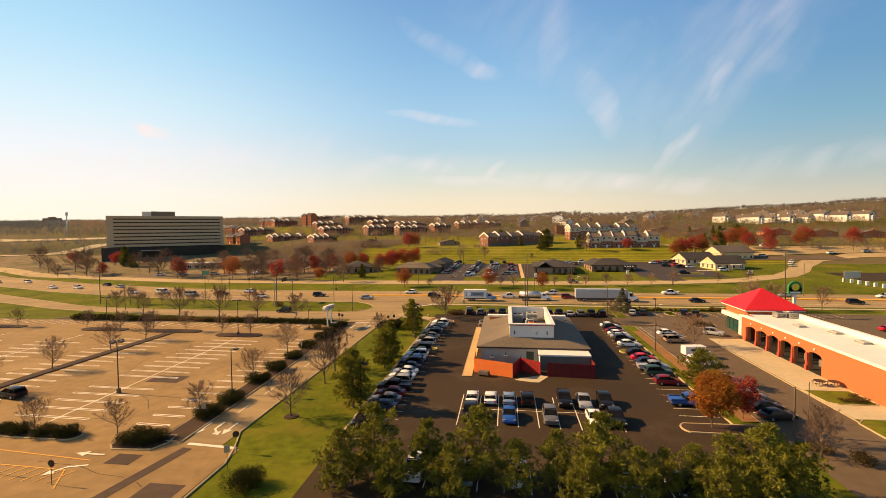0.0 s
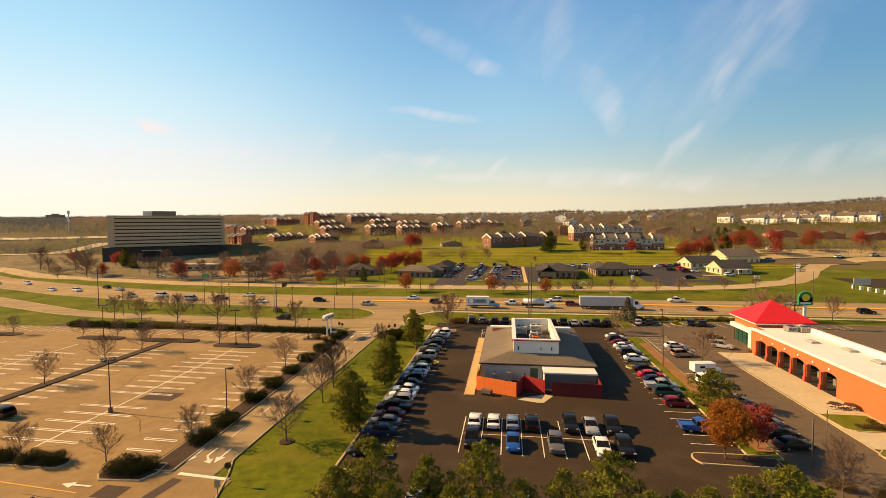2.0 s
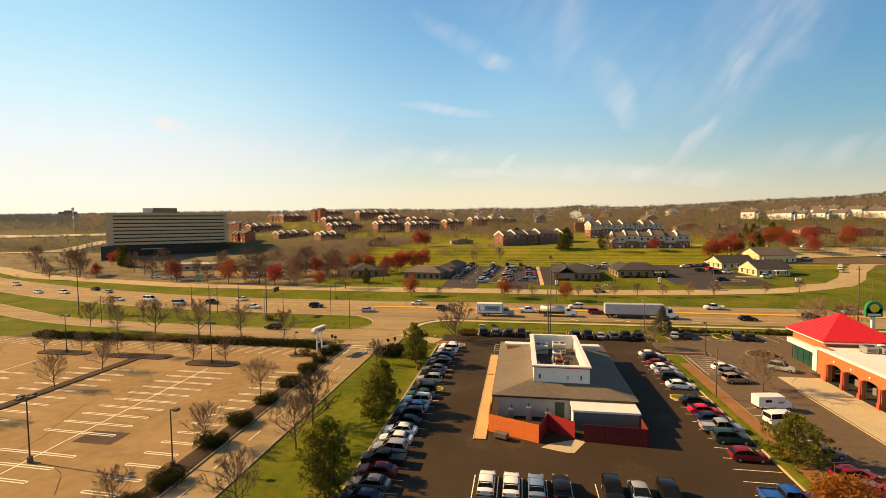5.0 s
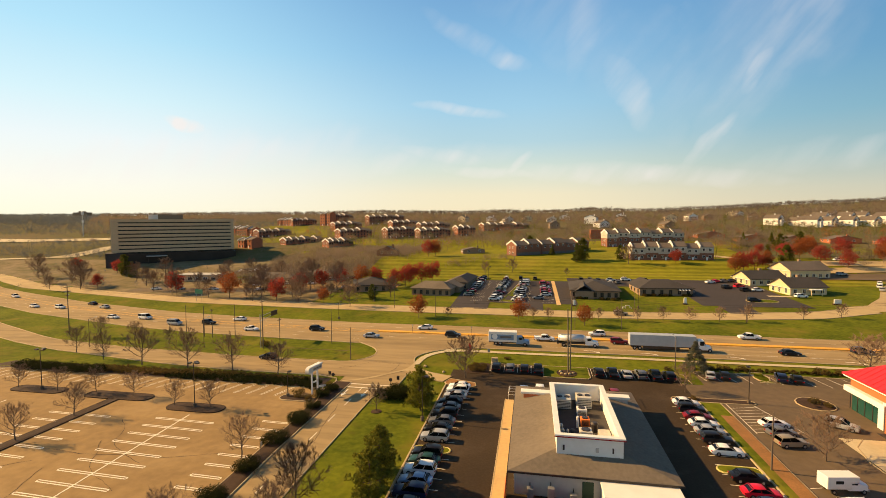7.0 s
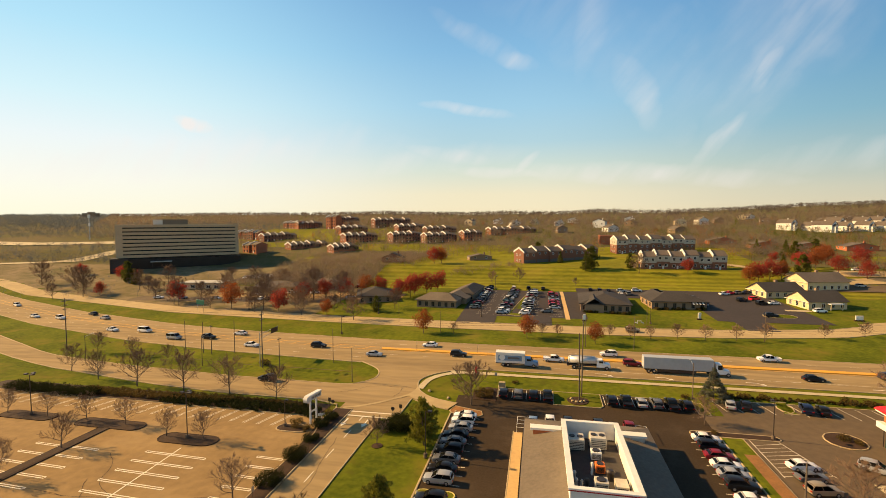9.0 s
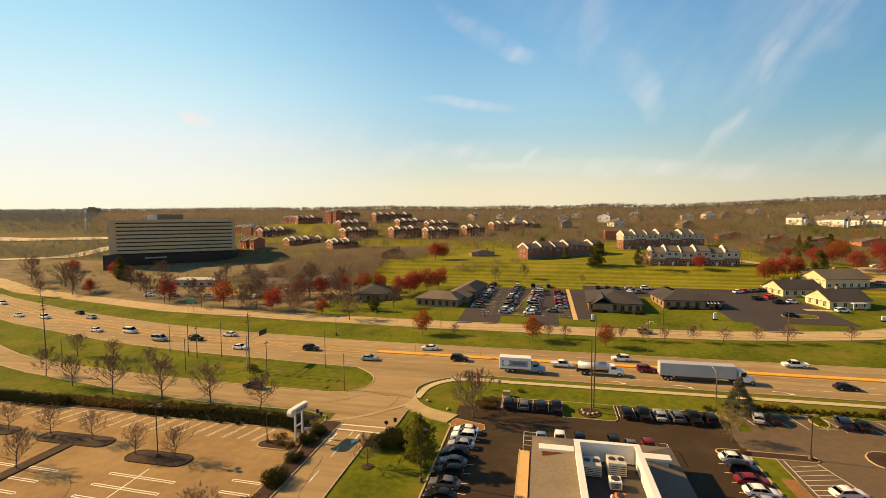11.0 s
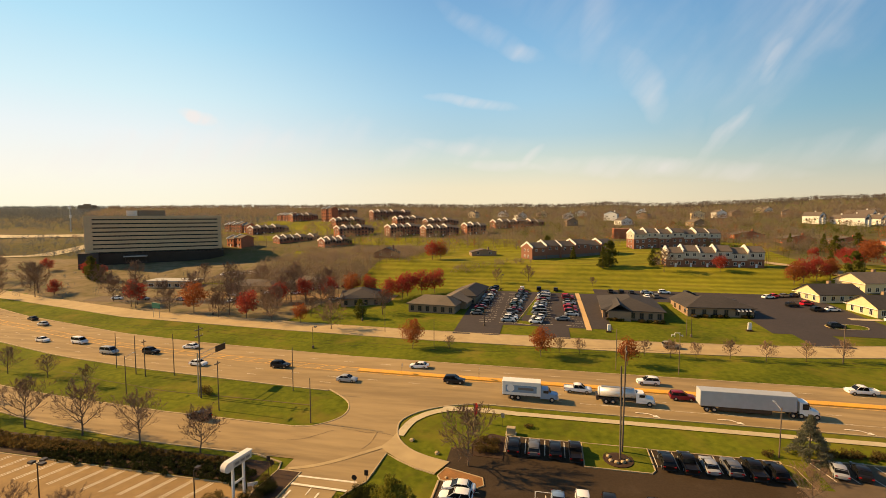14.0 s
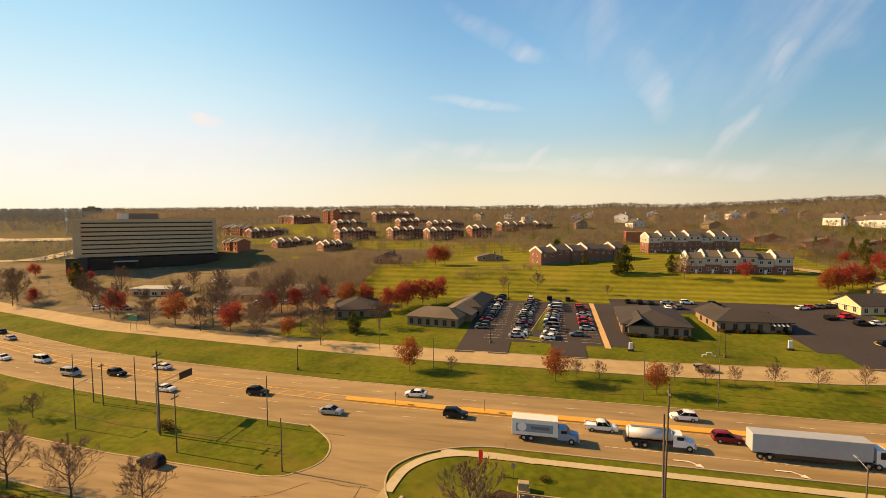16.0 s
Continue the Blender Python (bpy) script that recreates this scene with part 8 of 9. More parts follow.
def board_fence(pts, h, mat, label, name="board_fence"):
    ob = thing(name, label, "fence")
    boards = 0
    for (xa, ya), (xb, yb) in zip(pts, pts[1:]):
        d = Vector((xb - xa, yb - ya, 0))
        n = max(1, int(d.length / 0.3))
        ang = math.degrees(math.atan2(d.y, d.x))
        for i in range(n):
            t = (i + 0.5) / n
            me = FENCE_BOARDS.setdefault((round(d.length / n, 3), h), None)
            if me is None:
                bm = soft_box(-d.length / n / 2 + 0.008, -0.03, 0, d.length / n / 2 - 0.008, 0.03, h, 0.008)
                me = bpy.data.meshes.new("board")
                bm.to_mesh(me)
                bm.free()
                FENCE_BOARDS[(round(d.length / n, 3), h)] = me
            b = new("board", me)
            b.parent = ob
            b.matrix_basis = pose(xa + d.x * t, ya + d.y * t, 0.05, 0, 0, ang)
            if not me.materials:
                me.materials.append(mat)
            b.material_slots[0].link = "OBJECT"
            b.material_slots[0].material = mat
            boards += 1
        for z in (0.4, h - 0.3):
            bm = bmesh.new()
            tube(bm, (xa, ya, z), (xb, yb, z), 0.05, 0.05, 4)
            part("rail", bm, mat, ob)
    return ob


FENCE_BOARDS = {}
board_fence([(-0.7, 120.6), (-0.7, 115.0), (6.2, 112.2)], 2.5, SUNBRIGHTORANGE, "orange-red board fence round the service yard")
board_fence([(6.2, 112.2), (7.6, 116.6), (11.1, 114.2)], 2.4, REDFENCE, "red board gate standing half open")
# unlit stretch: its shade is painted in by the darker red
board_fence([(12.2, 113.6), (20.3, 113.1), (20.3, 117.0)], 2.4, SHADEDREDFENCE, "red board fence round the bins, darkened as in shade")
ob = thing("bench_box", "low dark brown box beside the orange fence", "box", pose(0.2, 112.6, 0.06, 0, 0, -22))
part("body", soft_box(0, 0, 0.3, 1.8, 0.9, 0.95, 0.03), BROWNSHINGLE, ob)
for dx in (0.1, 1.6):
    part("leg", box(dx, 0.1, 0, dx + 0.1, 0.8, 0.3), DARKMETAL, ob)
ob = thing("yard_pad", "worn wedge of concrete at the service gate", "pavement", kind="structure")
bm = bmesh.new()
bm.faces.new([bm.verts.new((x, y, ter(x, y) + 0.085)) for x, y in ((6.4, 111.0), (9.6, 110.0), (10.6, 110.1), (12.4, 113.4), (11.2, 114.0), (7.6, 112.2))])
part("slab", bm, CONCRETE, ob)
for x, y, h in ((2.0, 119.8, 1.4), (4.6, 119.4, 1.9), (7.4, 119.6, 1.2)):
    ob = thing("utility_box", "grey utility cabinet against the restaurant wall", "utility box", pose(x, y, 0.05), "yard equipment")
    part("body", soft_box(0, 0, 0, 0.8, 0.7, h, 0.03), GREYMETAL, ob)
    part("pipe", box(0.3, 0.7, 0.2, 0.42, 1.0, h + 0.4), DARKMETAL, ob)
for x0, x1 in ((-2.0, 0.2), (19.9, 21.8)):
    ob = thing("corral", "white metal rail frame behind the restaurant", "railing", pose(x0, 153.4, 0.06))
    bm = bmesh.new()
    for u in (0, x1 - x0):
        tube(bm, (u, 0, 0), (u, 0, 1.1), 0.04, 0.04, 6)
        tube(bm, (u, 5, 0), (u, 5, 1.1), 0.04, 0.04, 6)
        tube(bm, (u, 0, 1.1), (u, 5, 1.1), 0.04, 0.04, 6)
    for v in (0, 1.7, 3.4, 5):
        tube(bm, (0, v, 1.1), (x1 - x0, v, 1.1), 0.04, 0.04, 6)
    part("rails", bm, WHITEWALL, ob)

# ---- the garage with its red pavilion roof
ob = thing("garage", "red-brick garage with arched bays and white flat roof", "building")
WX, WH = 58.9, 5.3
bays = [(118.3 + 4.4 * i, 122.0 + 4.4 * i) for i in range(6)]
cuts = [103.0] + [v for b in bays for v in b] + [146.0]
for a, b in zip(cuts[0::2], cuts[1::2]):
    part("wall", box(WX, a, -0.2, WX + 0.6, b, WH), BRICK, ob)
part("wall_front", box(WX + 0.6, 101.8, -0.2, 70.4, 103.6, WH), BRICK, ob)
part("wall_back", box(69.8, 103.6, -0.2, 70.4, 149.0, WH), BRICK, ob)
for a, b in bays:
    bm = bmesh.new()
    m, r = (a + b) / 2, (b - a) / 2
    arcs = [(m - r * math.cos(t * math.pi / 10), 3.15 + 0.55 * math.sin(t * math.pi / 10)) for t in range(11)]
    for u, v in ((WX, WX + 0.6),):
        f0 = [bm.verts.new((u, y, z)) for y, z in arcs] + [bm.verts.new((u, b, WH)), bm.verts.new((u, a, WH))]
        f1 = [bm.verts.new((v, y, z)) for y, z in arcs] + [bm.verts.new((v, b, WH)), bm.verts.new((v, a, WH))]
        bm.faces.new(f0)
        bm.faces.new(f1[::-1])
        n = len(f0)
        for i in range(n):
            bm.faces.new((f0[i], f1[i], f1[(i + 1) % n], f0[(i + 1) % n]))
    part("arch", bm, BRICK, ob)
    part("pier", soft_box(WX - 0.30, b + 0.02, -0.1, WX, b + 0.68, 1.0, 0.03), PIERBRICK, ob)
    part("pier", soft_box(WX - 0.18, b + 0.08, 1.0, WX, b + 0.62, 3.3, 0.03), PIERBRICK, ob)
    part("bay_door", soft_box(WX + 0.62, a + 0.02, 3.45, WX + 3.2, b - 0.02, 3.52, 0.02), DARKMETAL, ob, "bay door rolled up under the ceiling")
    part("door_track", box(WX + 0.62, a - 0.06, 0.12, WX + 0.72, a + 0.04, 3.44), GREYMETAL, ob)
    part("door_track", box(WX + 0.62, b - 0.04, 0.12, WX + 0.72, b + 0.06, 3.44), GREYMETAL, ob)
    part("lamp", soft_box(WX - 0.18, m - 0.15, 4.15, WX, m + 0.15, 4.5, 0.03), WHITEWALL, ob)
    part("tool_chest", soft_box(WX + 3.5, m - 0.5, 0.12, WX + 4.3, m + 0.4, 1.3, 0.04), GREYMETAL, ob)
part("parapet", soft_box(WX - 0.1, 102.9, WH, WX + 0.75, 146.0, WH + 0.45, 0.03), ROOFMEMBRANE, ob)
part("parapet", soft_box(WX + 0.75, 102.9, WH, 70.5, 103.75, WH + 0.45, 0.03), ROOFMEMBRANE, ob)
part("parapet", soft_box(69.6, 103.75, WH, 70.5, 149.0, WH + 1.0, 0.03), ROOFMEMBRANE, ob)
part("flat_roof", box(WX + 0.6, 103.6, WH - 0.35, 69.8, 149.0, WH + 0.05), ROOFMEMBRANE, ob, "sunlit white membrane roof")
part("floor_slab", box(WX + 0.02, 103.6, -0.1, 69.8, 149.0, 0.12), SHADEDFLOOR, ob, "workshop floor darkened to stand for interior shade")
# added near-black wall paints the darkness of the bays' interior
part("bay_back_wall", box(WX + 7.0, 103.6, 0.12, WX + 7.2, 149.0, WH - 0.4), BLACKGAP, ob)
px0, py0, px1, py1, pz = 61.6, 149.6, 72.8, 160.8, 6.3
part("pavilion_wall", box(px0, py0, 3.6, px1, py0 + 0.5, pz), BRICK, ob)
part("pavilion_wall", box(px0, py0 + 0.5, 3.6, px0 + 0.5, py1, pz), BRICK, ob)
part("pavilion_wall", box(px1 - 0.5, py0 + 0.5, -0.1, px1, py1, pz), BRICK, ob)
part("pavilion_wall", box(px0 + 0.5, py1 - 0.5, -0.1, px1 - 0.5, py1, pz), BRICK, ob)
part("pavilion_pier", box(60.2, 146.2, -0.1, 61.4, 149.4, 5.4), BRICK, ob)
part("glazing", box(px0 - 0.2, py0 + 2.6, 0.1, px0 + 0.2, py1 - 1.0, 3.4), TEALGLASS, ob, "tall teal showroom glazing")
for i in range(5):
    part("mullion", box(px0 - 0.26, py0 + 2.6 + 2.0 * i, 0.1, px0 - 0.19, py0 + 2.75 + 2.0 * i, 3.4), DARKMETAL, ob)
part("canopy_band", soft_box(px0 - 1.0, py0 + 0.8, 3.4, px0, py1 + 0.3, 4.4, 0.04), WHITEWALL, ob, "white canopy band over the glazing")
part("entry_pier", soft_box(px0 - 1.0, py0 + 0.8, 0.0, px0 - 0.2, py0 + 2.2, 3.4, 0.04), WHITEWALL, ob)
bm = bmesh.new()
hip_roof(bm, px0, py0, px1, py1, pz, 4.3, 1.0, 0.25)
part("pavilion_roof", bm, REDROOF, ob, "bright red pyramid roof")
part("eave", soft_box(px0 - 0.9, py0 - 0.9, pz - 0.3, px1 + 0.9, py1 + 0.9, pz - 0.004, 0.05), WHITEWALL, ob, "white eave board")
for i in range(9):
    for s in (0, 1):
        t = (i + 1) / 10
        xa, ya = (px0 - 1 + t * 13.2, py0 - 1) if s == 0 else (px0 - 1, py0 - 1 + t * 13.2)
        k = min(t, 1 - t) * 2
        cx, cy = (px0 + px1) / 2, (py0 + py1) / 2
        end = (xa, py0 - 1 + 6.6 * k, pz + 0.28 + 4.3 * k) if s == 0 else (px0 - 1 + 6.6 * k, ya, pz + 0.28 + 4.3 * k)
        bm = bmesh.new()
        tube(bm, (xa, ya, pz + 0.27), end, 0.035, 0.035, 4)
        part("roof_seam", bm, REDROOF, ob)
roof_unit(65.4, 144.6, WH + 0.05, 2.0, 2.0, 1.2, GREYMETAL, 1, "grey rooftop unit on the white garage roof")
roof_unit(67.8, 144.2, WH + 0.05, 2.0, 2.0, 1.2, GREYMETAL, 1, "grey rooftop unit on the white garage roof")
for x, y in ((66.5, 120), (67, 128), (66, 112), (64, 134)):
    ob = thing("roof_hatch", "low skylight hatch on the white garage roof", "skylight", pose(x, y, WH + 0.05), "roof hatches")
    part("curb", soft_box(0, 0, 0, 1.6, 2.4, 0.25, 0.03), GREYMETAL, ob)
    part("dome", soft_box(0.1, 0.1, 0.25, 1.5, 2.3, 0.42, 0.06), GREYWALL, ob)
rect("picnic_pad", 54.2, 111.4, 58.8, 114.8, 0.125, CONCRETE, label="pale concrete pad under the picnic tables", category="pavement")
for tx, ty in ((55.6, 113.2), (57.7, 113.0)):
    ob = thing("picnic_table", "dark round picnic table with pale legs and stools", "table", pose(tx, ty, 0.14), "picnic tables")
    bm = bmesh.new()
    tube(bm, (0, 0, 0.70), (0, 0, 0.78), 0.85, 0.85, 16)
    part("tabletop", bm, DARKMETAL, ob)
    bm = bmesh.new()
    tube(bm, (0, 0, 0), (0, 0, 0.7), 0.10, 0.08, 8)
    part("pedestal", bm, GREYMETAL, ob)
    for a in range(4):
        px_, py_ = 0.98 * math.cos(a * 1.571 + 0.6), 0.98 * math.sin(a * 1.571 + 0.6)
        bm = bmesh.new()
        tube(bm, (px_, py_, 0), (px_, py_, 0.40), 0.05, 0.05, 6)
        part("stool_post", bm, GREYMETAL, ob)
        bm = bmesh.new()
        tube(bm, (px_, py_, 0.40), (px_, py_, 0.45), 0.20, 0.20, 10)
        part("seat", bm, DARKMETAL, ob)


# ---------------------------------------------------------------- poles, lamps and signs
def lamp_post(x, y, h, heads, label, group="lamp posts"):
    ob = thing("lamp_post", label, "street lamp", pose(x, y, ter(x, y) + 0.06), group)
    bm = bmesh.new()
    tube(bm, (0, 0, 0), (0, 0, 0.75), 0.32, 0.32, 12)
    part("base", bm, POLEWOOD, ob)
    bm = bmesh.new()
    tube(bm, (0, 0, 0.7), (0, 0, h), 0.09, 0.07, 8)
    part("pole", bm, DARKMETAL, ob)
    for a in heads:
        c, s = math.cos(radians(a)), math.sin(radians(a))
        bm = bmesh.new()
        tube(bm, (0, 0, h - 0.05), (c * 0.5, s * 0.5, h), 0.05, 0.05, 6)
        part("arm", bm, DARKMETAL, ob)
        head = part("lamp_head", soft_box(-0.35, -0.3, -0.14, 0.35, 0.3, 0.14, 0.03), DARKMETAL, ob)
        head.matrix_basis = pose(c * 0.8, s * 0.8, h, 0, 0, a)


lamp_post(-57.0, 97.8, 8.4, (0, 90, 180, 270), "dark four-headed lamp post in the empty car park")
lamp_post(-38.4, 99.5, 7.2, (0,), "dark single-headed lamp post in the kerb strip")
lamp_post(-61.0, 139.4, 8.6, (0, 180, 90), "dark lamp post on a mulched island")
lamp_post(-100, 142.4, 8.6, (0, 180, 90), "dark lamp post on a mulched island")
lamp_post(-46.0, 147.4, 5.0, (90,), "short dark lamp post beside the pylon sign")
lamp_post(-15.9, 95.6, 6.6, (0, 90), "dark lamp post on the grass strip")
lamp_post(-16.6, 141, 8.0, (0,), "dark lamp post on the grass strip")
lamp_post(43.8, 159.6, 7.0, (90,), "dark lamp post on the kerb island")
lamp_post(-19, 300, 6.5, (0,), "thin lamp post in the far car park")
for x, y, h in ((-19, 241, 6), (40, 240, 6), (-60, 243, 6), (-118, 245, 6), (-63, 214, 6)):
    lamp_post(x, y, h, (0,), "thin pale lamp post beside the far road", "far lamp posts")


def utility_pole(x, y, h, arms=(), lean=(0, 0), label="tall weathered wooden utility pole on roadside grass", lamp=False, r=0.16):
    ob = thing("utility_pole", label, "utility pole", pose(x, y, ter(x, y), lean[0], lean[1], 0), "utility poles")
    bm = bmesh.new()
    tube(bm, (0, 0, -0.3), (0, 0, h), r, r * 0.7, 9)
    part("pole", bm, POLEWOOD, ob)
    for z, w in arms:
        part("cross_arm", box(-0.07, -w / 2, z - 0.08, 0.07, w / 2, z + 0.08), POLEWOOD, ob)
        for k in (-0.45, -0.2, 0.2, 0.45):
            bm = bmesh.new()
            tube(bm, (0, w * k, z + 0.08), (0, w * k, z + 0.26), 0.05, 0.04, 6)
            part("insulator", bm, GREYMETAL, ob)
    if lamp:
        bm = bmesh.new()
        tube(bm, (0, 0, h - 0.4), (0, 2.2, h), 0.05, 0.04, 6)
        part("arm", bm, GREYMETAL, ob)
        part("lamp_head", soft_box(-0.15, 2.0, h - 0.08, 0.15, 2.8, h + 0.1, 0.03), GREYMETAL, ob)
    return ob


utility_pole(-71.4, 180.4, 15.5, ((14.6, 2.2), (13.2, 2.2)))
utility_pole(-145.3, 188.6, 16.5, ((15.6, 2.2), (14.2, 2.2), (13.0, 1.6)))
utility_pole(10.7, 170.4, 15.0, (), (0, -0.8))
utility_pole(11.3, 172.6, 17.5, ((16.6, 1.8),), (0, 0.6))
utility_pole(35.0, 176.0, 8.0, (), lamp=True, r=0.11)
utility_pole(-97.4, 190.4, 9.5, r=0.12)
utility_pole(-93.8, 189.4, 9.0, ((8.4, 1.2),), r=0.12)
utility_pole(-89.5, 179.8, 8.5, r=0.10, lamp=True)
utility_pole(-63.4, 175.4, 10.0, ((9.4, 1.6),), r=0.11)
utility_pole(-42.8, 173.4, 8.4, r=0.11)
utility_pole(-87.2, 191.0, 10.0, r=0.11)
utility_pole(-53.7, 186.6, 9.5, r=0.10)
utility_pole(-106, 193.3, 9.0, r=0.10)
utility_pole(-124, 176, 8.5, r=0.10, lamp=True)
utility_pole(40.6, 92.8, 6.2, r=0.13, label="short wooden pole beside the garage drive")
utility_pole(45.0, 97.6, 5.4, r=0.07, label="thin dark post beside the garage drive")
utility_pole(35.9, 132.8, 8.6, r=0.13, label="slim wooden pole in the planted strip")
utility_pole(86, 180, 17.0, ((16.2, 2.0),), (0, -1.0))
utility_pole(29, 209.5, 9.5, r=0.10, label="slim pole on the far verge")
utility_pole(15.5, 209.8, 9.8, r=0.10, label="slim pole on the far verge")
utility_pole(69, 224, 9.0, r=0.12, label="slim pole on the far verge")
utility_pole(39, 241, 7.5, r=0.09, lamp=True, label="slim lamp pole on the office lawn")
utility_pole(-30, 219, 7.5, r=0.09, label="slim pole on the far verge")
utility_pole(-48, 231, 8.5, r=0.09, label="slim pole on the far verge")
utility_pole(-158, 252, 8.0, r=0.1, label="slim pole on the far verge")
utility_pole(105, 205, 11.0, r=0.12, label="slim pole on the far verge")

# the pylon sign at the entrance: two white posts and a rounded white cabinet
ob = thing("pylon_sign", "white two-post pylon sign with rounded cabinet end", "sign", pose(-41.6, 150.4, 0.1, 0, 0, 80))
for u in (-0.9, 1.0):
    part("post", soft_box(u - 0.15, -0.15, 0, u + 0.15, 0.15, 4.7, 0.02), WHITEWALL, ob)
part("crossbar", box(-0.75, -0.06, 2.2, 0.85, 0.06, 2.5), WHITEWALL, ob)
part("cabinet", soft_box(-1.8, -0.4, 4.7, 2.2, 0.4, 5.7, 0.08), WHITEWALL, ob)
part("cap", soft_box(-1.9, -0.5, 5.702, 2.3, 0.5, 5.9, 0.04), WHITEWALL, ob)
bm = bmesh.new()
tube(bm, (-1.9, -0.44, 5.2), (-1.9, 0.44, 5.2), 0.66, 0.66, 20)
part("round_end", bm, SIDING, ob)
for s in (-1, 1):
    part("sign_face", box(-1.1, s * 0.405 - 0.01, 4.85, 2.0, s * 0.405 + 0.01, 5.55), GREYWALL, ob)
    for k in range(3):
        part("lettering_bar", box(-0.8 + k * 0.95, s * 0.42 - 0.006, 5.05, -0.1 + k * 0.95, s * 0.42 + 0.006, 5.35), car_paint("grey"), ob)
ob = thing("yard_sign", "small pale sign board below the pylon", "sign", pose(-40.9, 152.6, 0.1, 0, 0, 30))
part("board", soft_box(-0.7, -0.04, 0.5, 0.7, 0.04, 1.0, 0.01), WHITEWALL, ob)
part("post", box(-0.05, -0.04, 0, 0.05, 0.04, 0.5), WHITEWALL, ob)


def stop_sign(x, y, heading, h=2.4, red=True):
    ob = thing("stop_sign" if red else "road_sign", "red octagonal stop sign on a steel post" if red else "small road sign on a steel post", "road sign", pose(x, y, ter(x, y) + 0.05, 0, 0, heading), "drive signs")
    bm = bmesh.new()
    tube(bm, (0, 0, 0), (0, 0, h + 0.3), 0.035, 0.035, 6)
    part("post", bm, DARKMETAL, ob)
    bm = bmesh.new()
    if red:
        tube(bm, (0, -0.06, h), (0, -0.04, h), 0.4, 0.4, 8)
    else:
        bx(bm, -0.3, -0.06, h - 0.4, 0.3, -0.04, h + 0.4)
    part("plate", bm, REDFENCE if red else GREYMETAL, ob)
    bm = bmesh.new()
    if red:
        tube(bm, (0, -0.038, h), (0, -0.03, h), 0.4, 0.4, 8)
    else:
        bx(bm, -0.3, -0.038, h - 0.4, 0.3, -0.03, h + 0.4)
    part("plate_back", bm, DARKMETAL, ob, "dark back of the sign plate")


for x, y, h, red in ((-26.6, 154.7, 180, True), (-25.4, 156.2, 180, False), (-40.0, 156.0, 180, True), (-41.2, 157.0, 180, False), (-41.6, 71.8, 180, True), (-50, 73, 180, False), (-26.4, 80.6, 200, True), (-25.3, 77.0, 20, False), (-37.4, 123.5, 90, False), (-35.9, 88.6, 0, False),
                     (-33, near_edge(-33) + 12, 90, False), (-15, near_edge(-15) + 12.3, 90, False), (-8, 177.5, 0, False)):
    stop_sign(x, y, h, 2.2, red)

# the green and yellow roadside sign behind the pavilion
ob = thing("fuel_sign", "green rounded roadside sign with yellow emblem", "sign", pose(84.0, 172.0, ter(84, 172)))
part("post", soft_box(-0.35, -0.3, -0.2, 0.35, 0.3, 6.6, 0.04), WHITEWALL, ob)
bm = bmesh.new()
tube(bm, (0, -0.35, 8.4), (0, 0.35, 8.4), 1.7, 1.7, 24)
bx(bm, -1.7, -0.35, 6.5, 1.7, 0.35, 8.4)
part("cabinet", bm, material("sign_green", (0.02, 0.22, 0.06), 0.5, (0.015, 0.16, 0.045), 2, 0.4, 0.5, 0.0), ob)
bm = bmesh.new()
tube(bm, (0, -0.40, 8.5), (0, -0.36, 8.5), 1.0, 1.0, 12)
part("emblem", bm, material("sign_yellow", (0.80, 0.62, 0.03), 0.5, (0.7, 0.52, 0.03), 2, 0.4, 0.5, 0.0), ob)
part("lettering_bar", box(-1.3, -0.39, 6.75, 1.3, -0.36, 7.25), WHITEWALL, ob)


# red feather flag and a small cabinet on the junction lawn
ob = thing("feather_flag", "faded red feather flag on a thin pole", "flag", pose(-13.2, 178.4, ter(-13.2, 178.4), 0, 0, 20))
bm = bmesh.new()
tube(bm, (0, 0, -0.2), (0, 0, 3.6), 0.03, 0.02, 6)
part("pole", bm, GREYMETAL, ob)
bm = bmesh.new()
rows = [[bm.verts.new((0.02 + w * k, 0.06 * math.sin(4 * k + z) * k, z)) for k in (0, 0.5, 1)] for z, w in ((1.1, 0.12), (1.7, 0.45), (2.4, 0.62), (3.1, 0.66), (3.6, 0.4))]
for a, b in zip(rows, rows[1:]):
    for i in range(2):
        bm.faces.new((a[i], a[i + 1], b[i + 1], b[i]))
bmesh.ops.solidify(bm, geom=bm.faces[:], thickness=0.01)
part("banner", bm, material("faded_red_cloth", (0.62, 0.10, 0.07), 0.9, (0.50, 0.08, 0.06), 3.0, 0.5, 0.6, 0.1), ob, "faded red cloth banner")
ob = thing("utility_box", "tan utility cabinet on a pad beside the lawn", "utility box", pose(-6.4, 175.6, ter(-6.4, 175.6)))
part("pad", box(-0.9, -0.7, -0.1, 0.9, 0.7, 0.12), CONCRETE, ob)
part("body", soft_box(-0.75, -0.5, 0.12, 0.75, 0.5, 1.2, 0.04), KERB, ob)
for x, y in ((-26.0, 143.5), (-24.8, 91.7)):
    raised_bed("mulch_ring", arc(x, y, 0.9, 0, 360, 12)[:-1], MULCH, "round mulch ring at the foot of a bare tree", 0.05, MULCH)


def lawn_sign(x, y, w, h, label):
    ob = thing("lawn_sign", label, "sign", pose(x, y, ter(x, y) + 0.05), "lawn signs")
    part("board", soft_box(-w / 2, -0.2, 0.35, w / 2, 0.2, h, 0.12), WHITEWALL, ob)
    part("plinth", soft_box(-w / 2 - 0.3, -0.5, -0.2, w / 2 + 0.3, 0.5, 0.35, 0.05), MULCH, ob)


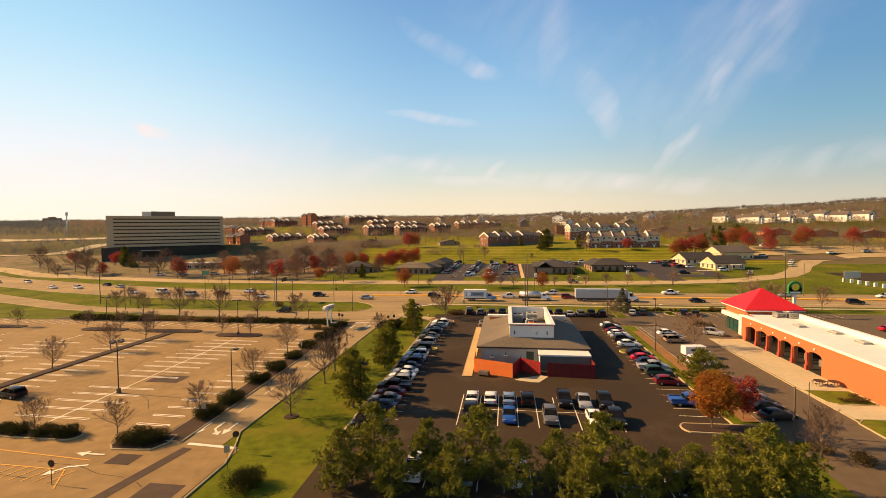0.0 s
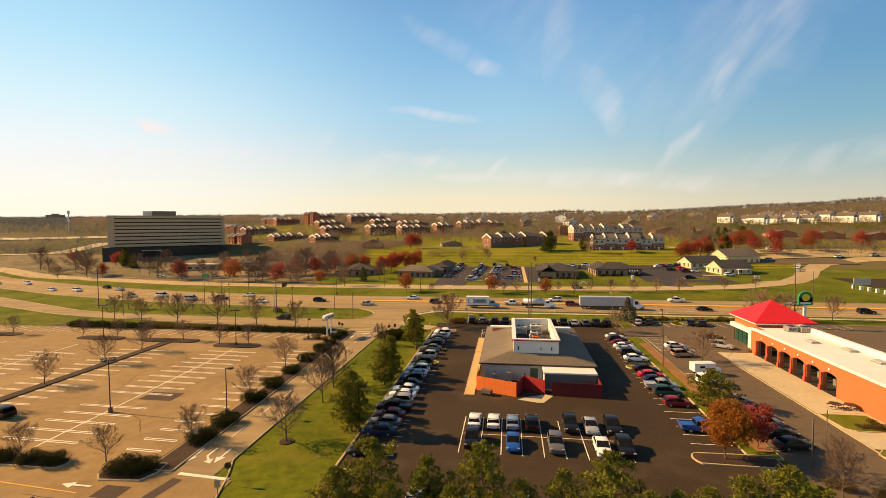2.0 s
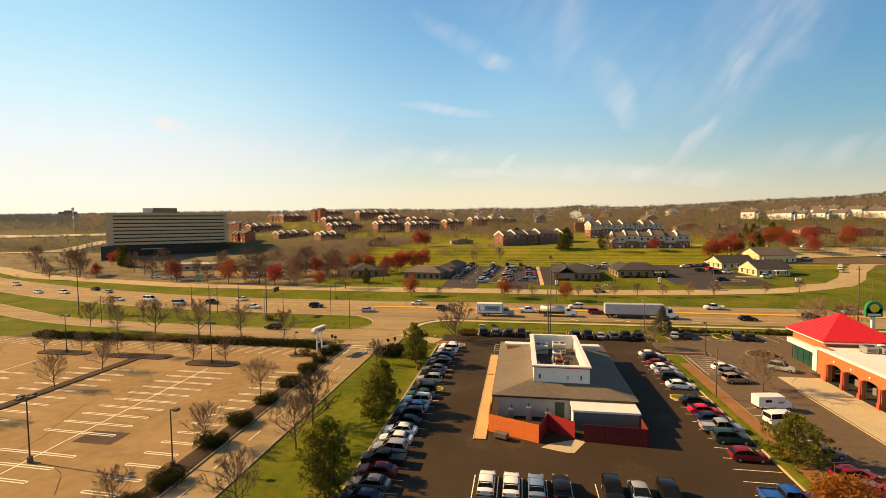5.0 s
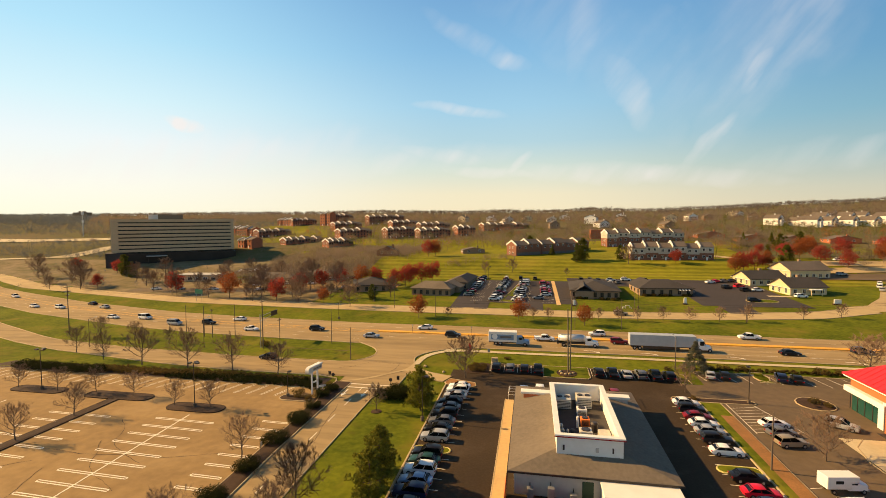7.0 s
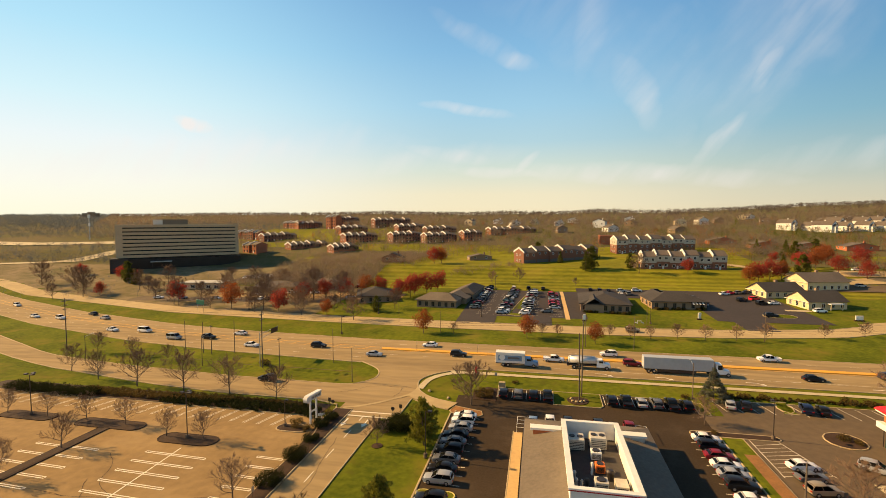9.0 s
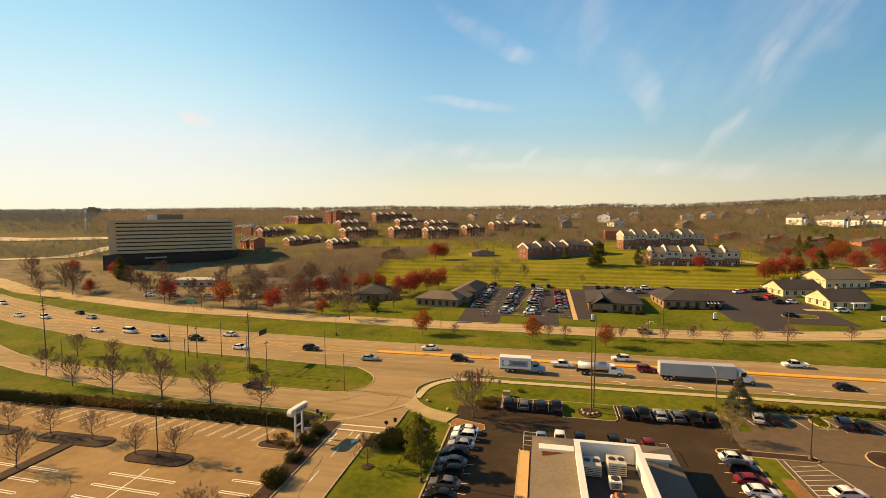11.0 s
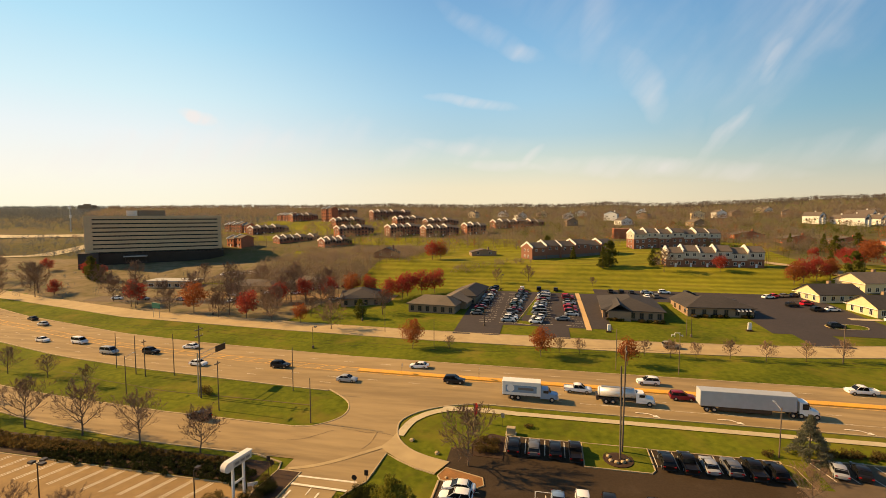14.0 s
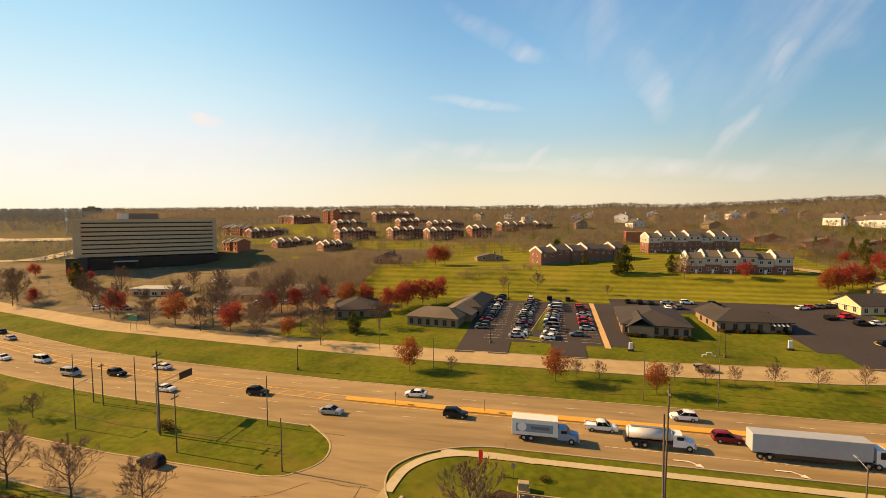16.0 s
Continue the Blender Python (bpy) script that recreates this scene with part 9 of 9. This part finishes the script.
lawn_sign(17.9, 241.0, 1.0, 2.3, "small white rounded sign on the office lawn")
lawn_sign(58.5, 249.5, 1.1, 2.5, "small white rounded sign on the office lawn")
ob = thing("pipe_frame", "white pipe frame standing on the office lawn", "pipe", pose(35.6, 239.6, ter(35.6, 239.6)))
bm = bmesh.new()
for a, b in (((0, 0, -0.1), (0, 0, 1.1)), ((0, 0, 1.1), (1.3, 0, 1.1)), ((1.3, 0, 1.1), (1.3, 0, 0.5)), ((1.3, 0, 0.5), (2.1, 0, 0.5)), ((2.1, 0, 0.5), (2.1, 0, -0.1)), ((-0.9, 0, 0.5), (0, 0, 0.5)), ((-0.9, 0, 0.5), (-0.9, 0, -0.1))):
    tube(bm, a, b, 0.11, 0.11, 8)
part("pipes", bm, WHITEWALL, ob)
lawn_sign(112, 256, 2.4, 1.9, "white office sign on a post")
ob = thing("street_sign", "green overhead street name board beside the road", "road sign", pose(-137, 239.6, ter(-137, 239.6), 0, 0, -12))
part("board", soft_box(-2.2, -0.08, 3.4, 2.2, 0.08, 5.4, 0.03), material("board_green", (0.01, 0.14, 0.09), 0.5, (0.01, 0.10, 0.06), 2, 0.4, 0.5, 0.0), ob)
for u in (-1.6, 1.6):
    part("post", box(u - 0.06, 0.0, -0.2, u + 0.06, 0.12, 3.5), GREYMETAL, ob)
ob = thing("sign_gantry", "cantilever arms with grey sign back beside the road", "road sign", pose(-72.6, 181.2, ter(-72.6, 181.2), 0, 0, 88))
bm = bmesh.new()
tube(bm, (0, 0, -0.2), (0, 0, 9.4), 0.15, 0.11, 8)
part("post", bm, GREYMETAL, ob)
for z0, z1 in ((7.6, 8.3), (8.8, 9.3)):
    bm = bmesh.new()
    tube(bm, (0, 0, z0), (8.6, 0, z1), 0.07, 0.05, 6)
    part("arm", bm, GREYMETAL, ob)
part("board", soft_box(5.4, -0.1, 7.9, 8.6, 0.02, 9.3, 0.02), DARKMETAL, ob, "dark back of the sign board")
ob = thing("service_sign", "white service board on two posts beside the road bend", "sign", pose(140, 236, ter(140, 236)))
part("board", soft_box(-3, -0.1, 1.5, 3, 0.1, 4.2, 0.03), GREYWALL, ob)
for u in (-2.6, 2.6):
    part("post", box(u - 0.08, -0.08, -0.2, u + 0.08, 0.08, 1.6), DARKMETAL, ob)
rect("car_park_east_far", 146, 238, 178, 264, 0.07, ASPHALT, label="dark asphalt lot beside the side road", category="car park")
rect("car_park_slope", 152, 338.5, 232, 352, 0.22, PALEROAD, label="pale worn car park on the slope", category="car park")
for i in range(6):
    x, y = 137.6 + 0.8 * i, 236.6 - 2.9 * i
    ob = thing("bollard", "short white block bollard at the car park edge", "bollard", pose(x, y, ter(x, y)), "white bollards")
    part("post", soft_box(-0.55, -0.3, -0.1, 0.55, 0.3, 1.5, 0.05), WHITEWALL, ob)
house(182, 256, 20, 16, 10, 3.4, CREAM, DARKSHINGLE, "low cream building beside the dark lot", 2.2, group="low offices")


# overhead wires between the roadside poles
def wire(p, q, sag, label):
    ob = thing("wire", label, "cable", group="wires")
    bm = bmesh.new()
    p, q = Vector(p), Vector(q)
    pts = [p.lerp(q, t / 12) - Vector((0, 0, sag * 4 * (t / 12) * (1 - t / 12))) for t in range(13)]
    rows = [[bm.verts.new(v + Vector(d)) for d in ((0, 0.02, 0), (0, -0.014, 0.014), (0, -0.014, -0.014))] for v in pts]
    for a, b in zip(rows, rows[1:]):
        for i in range(3):
            bm.faces.new((a[i], a[(i + 1) % 3], b[(i + 1) % 3], b[i]))
    part("strand", bm, DARKMETAL, ob)


zt = lambda x, y, h: (x, y, ter(x, y) + h)
for dy, h in ((-0.9, 0.2), (0.9, 0.2)):
    wire(zt(-145.3, 188.6 + dy, 15.8), zt(-71.4, 180.4 + dy, 14.8), 1.2, "thin dark overhead wire between wooden poles")
    wire(zt(-71.4, 180.4 + dy, 14.8), zt(11.9, 172.6 + dy, 16.8), 1.4, "thin dark overhead wire between wooden poles")
    wire(zt(11.9, 172.6 + dy, 16.8), zt(86, 180 + dy, 16.4), 1.3, "thin dark overhead wire between wooden poles")


# stones
def stone(x, y, size, seed, z=None):
    rng = random.Random(seed)
    bm = bmesh.new()
    bmesh.ops.create_icosphere(bm, subdivisions=2, radius=size)
    for v in bm.verts:
        v.co *= rng.uniform(0.82, 1.12)
        v.co.z *= 0.7
    ob = part("stone", bm, KERB)
    ob.matrix_basis = pose(x, y, (ter(x, y) if z is None else z) + size * 0.4, 0, 0, rng.uniform(0, 360))
    tagged(ob, "pale rounded landscaping stone on the ground", "stone", "stones")


for i, (x, y, k, lift) in enumerate(((-22.6, 170.2, 0.45, 0.03), (-17.6, 167.0, 0.4, 0.03), (9.2, 169.6, 0.35, 0.26), (10.0, 169.2, 0.4, 0.26), (11.0, 169.5, 0.38, 0.26), (11.8, 170.2, 0.33, 0.26), (9.0, 170.8, 0.34, 0.26),
                                     (-14.8, 160.7, 0.25, 0.16), (-13.9, 160.5, 0.25, 0.16), (-13.0, 160.3, 0.25, 0.16), (-12.1, 160.1, 0.25, 0.16))):
    stone(x, y, k, i, ter(x, y) + lift)
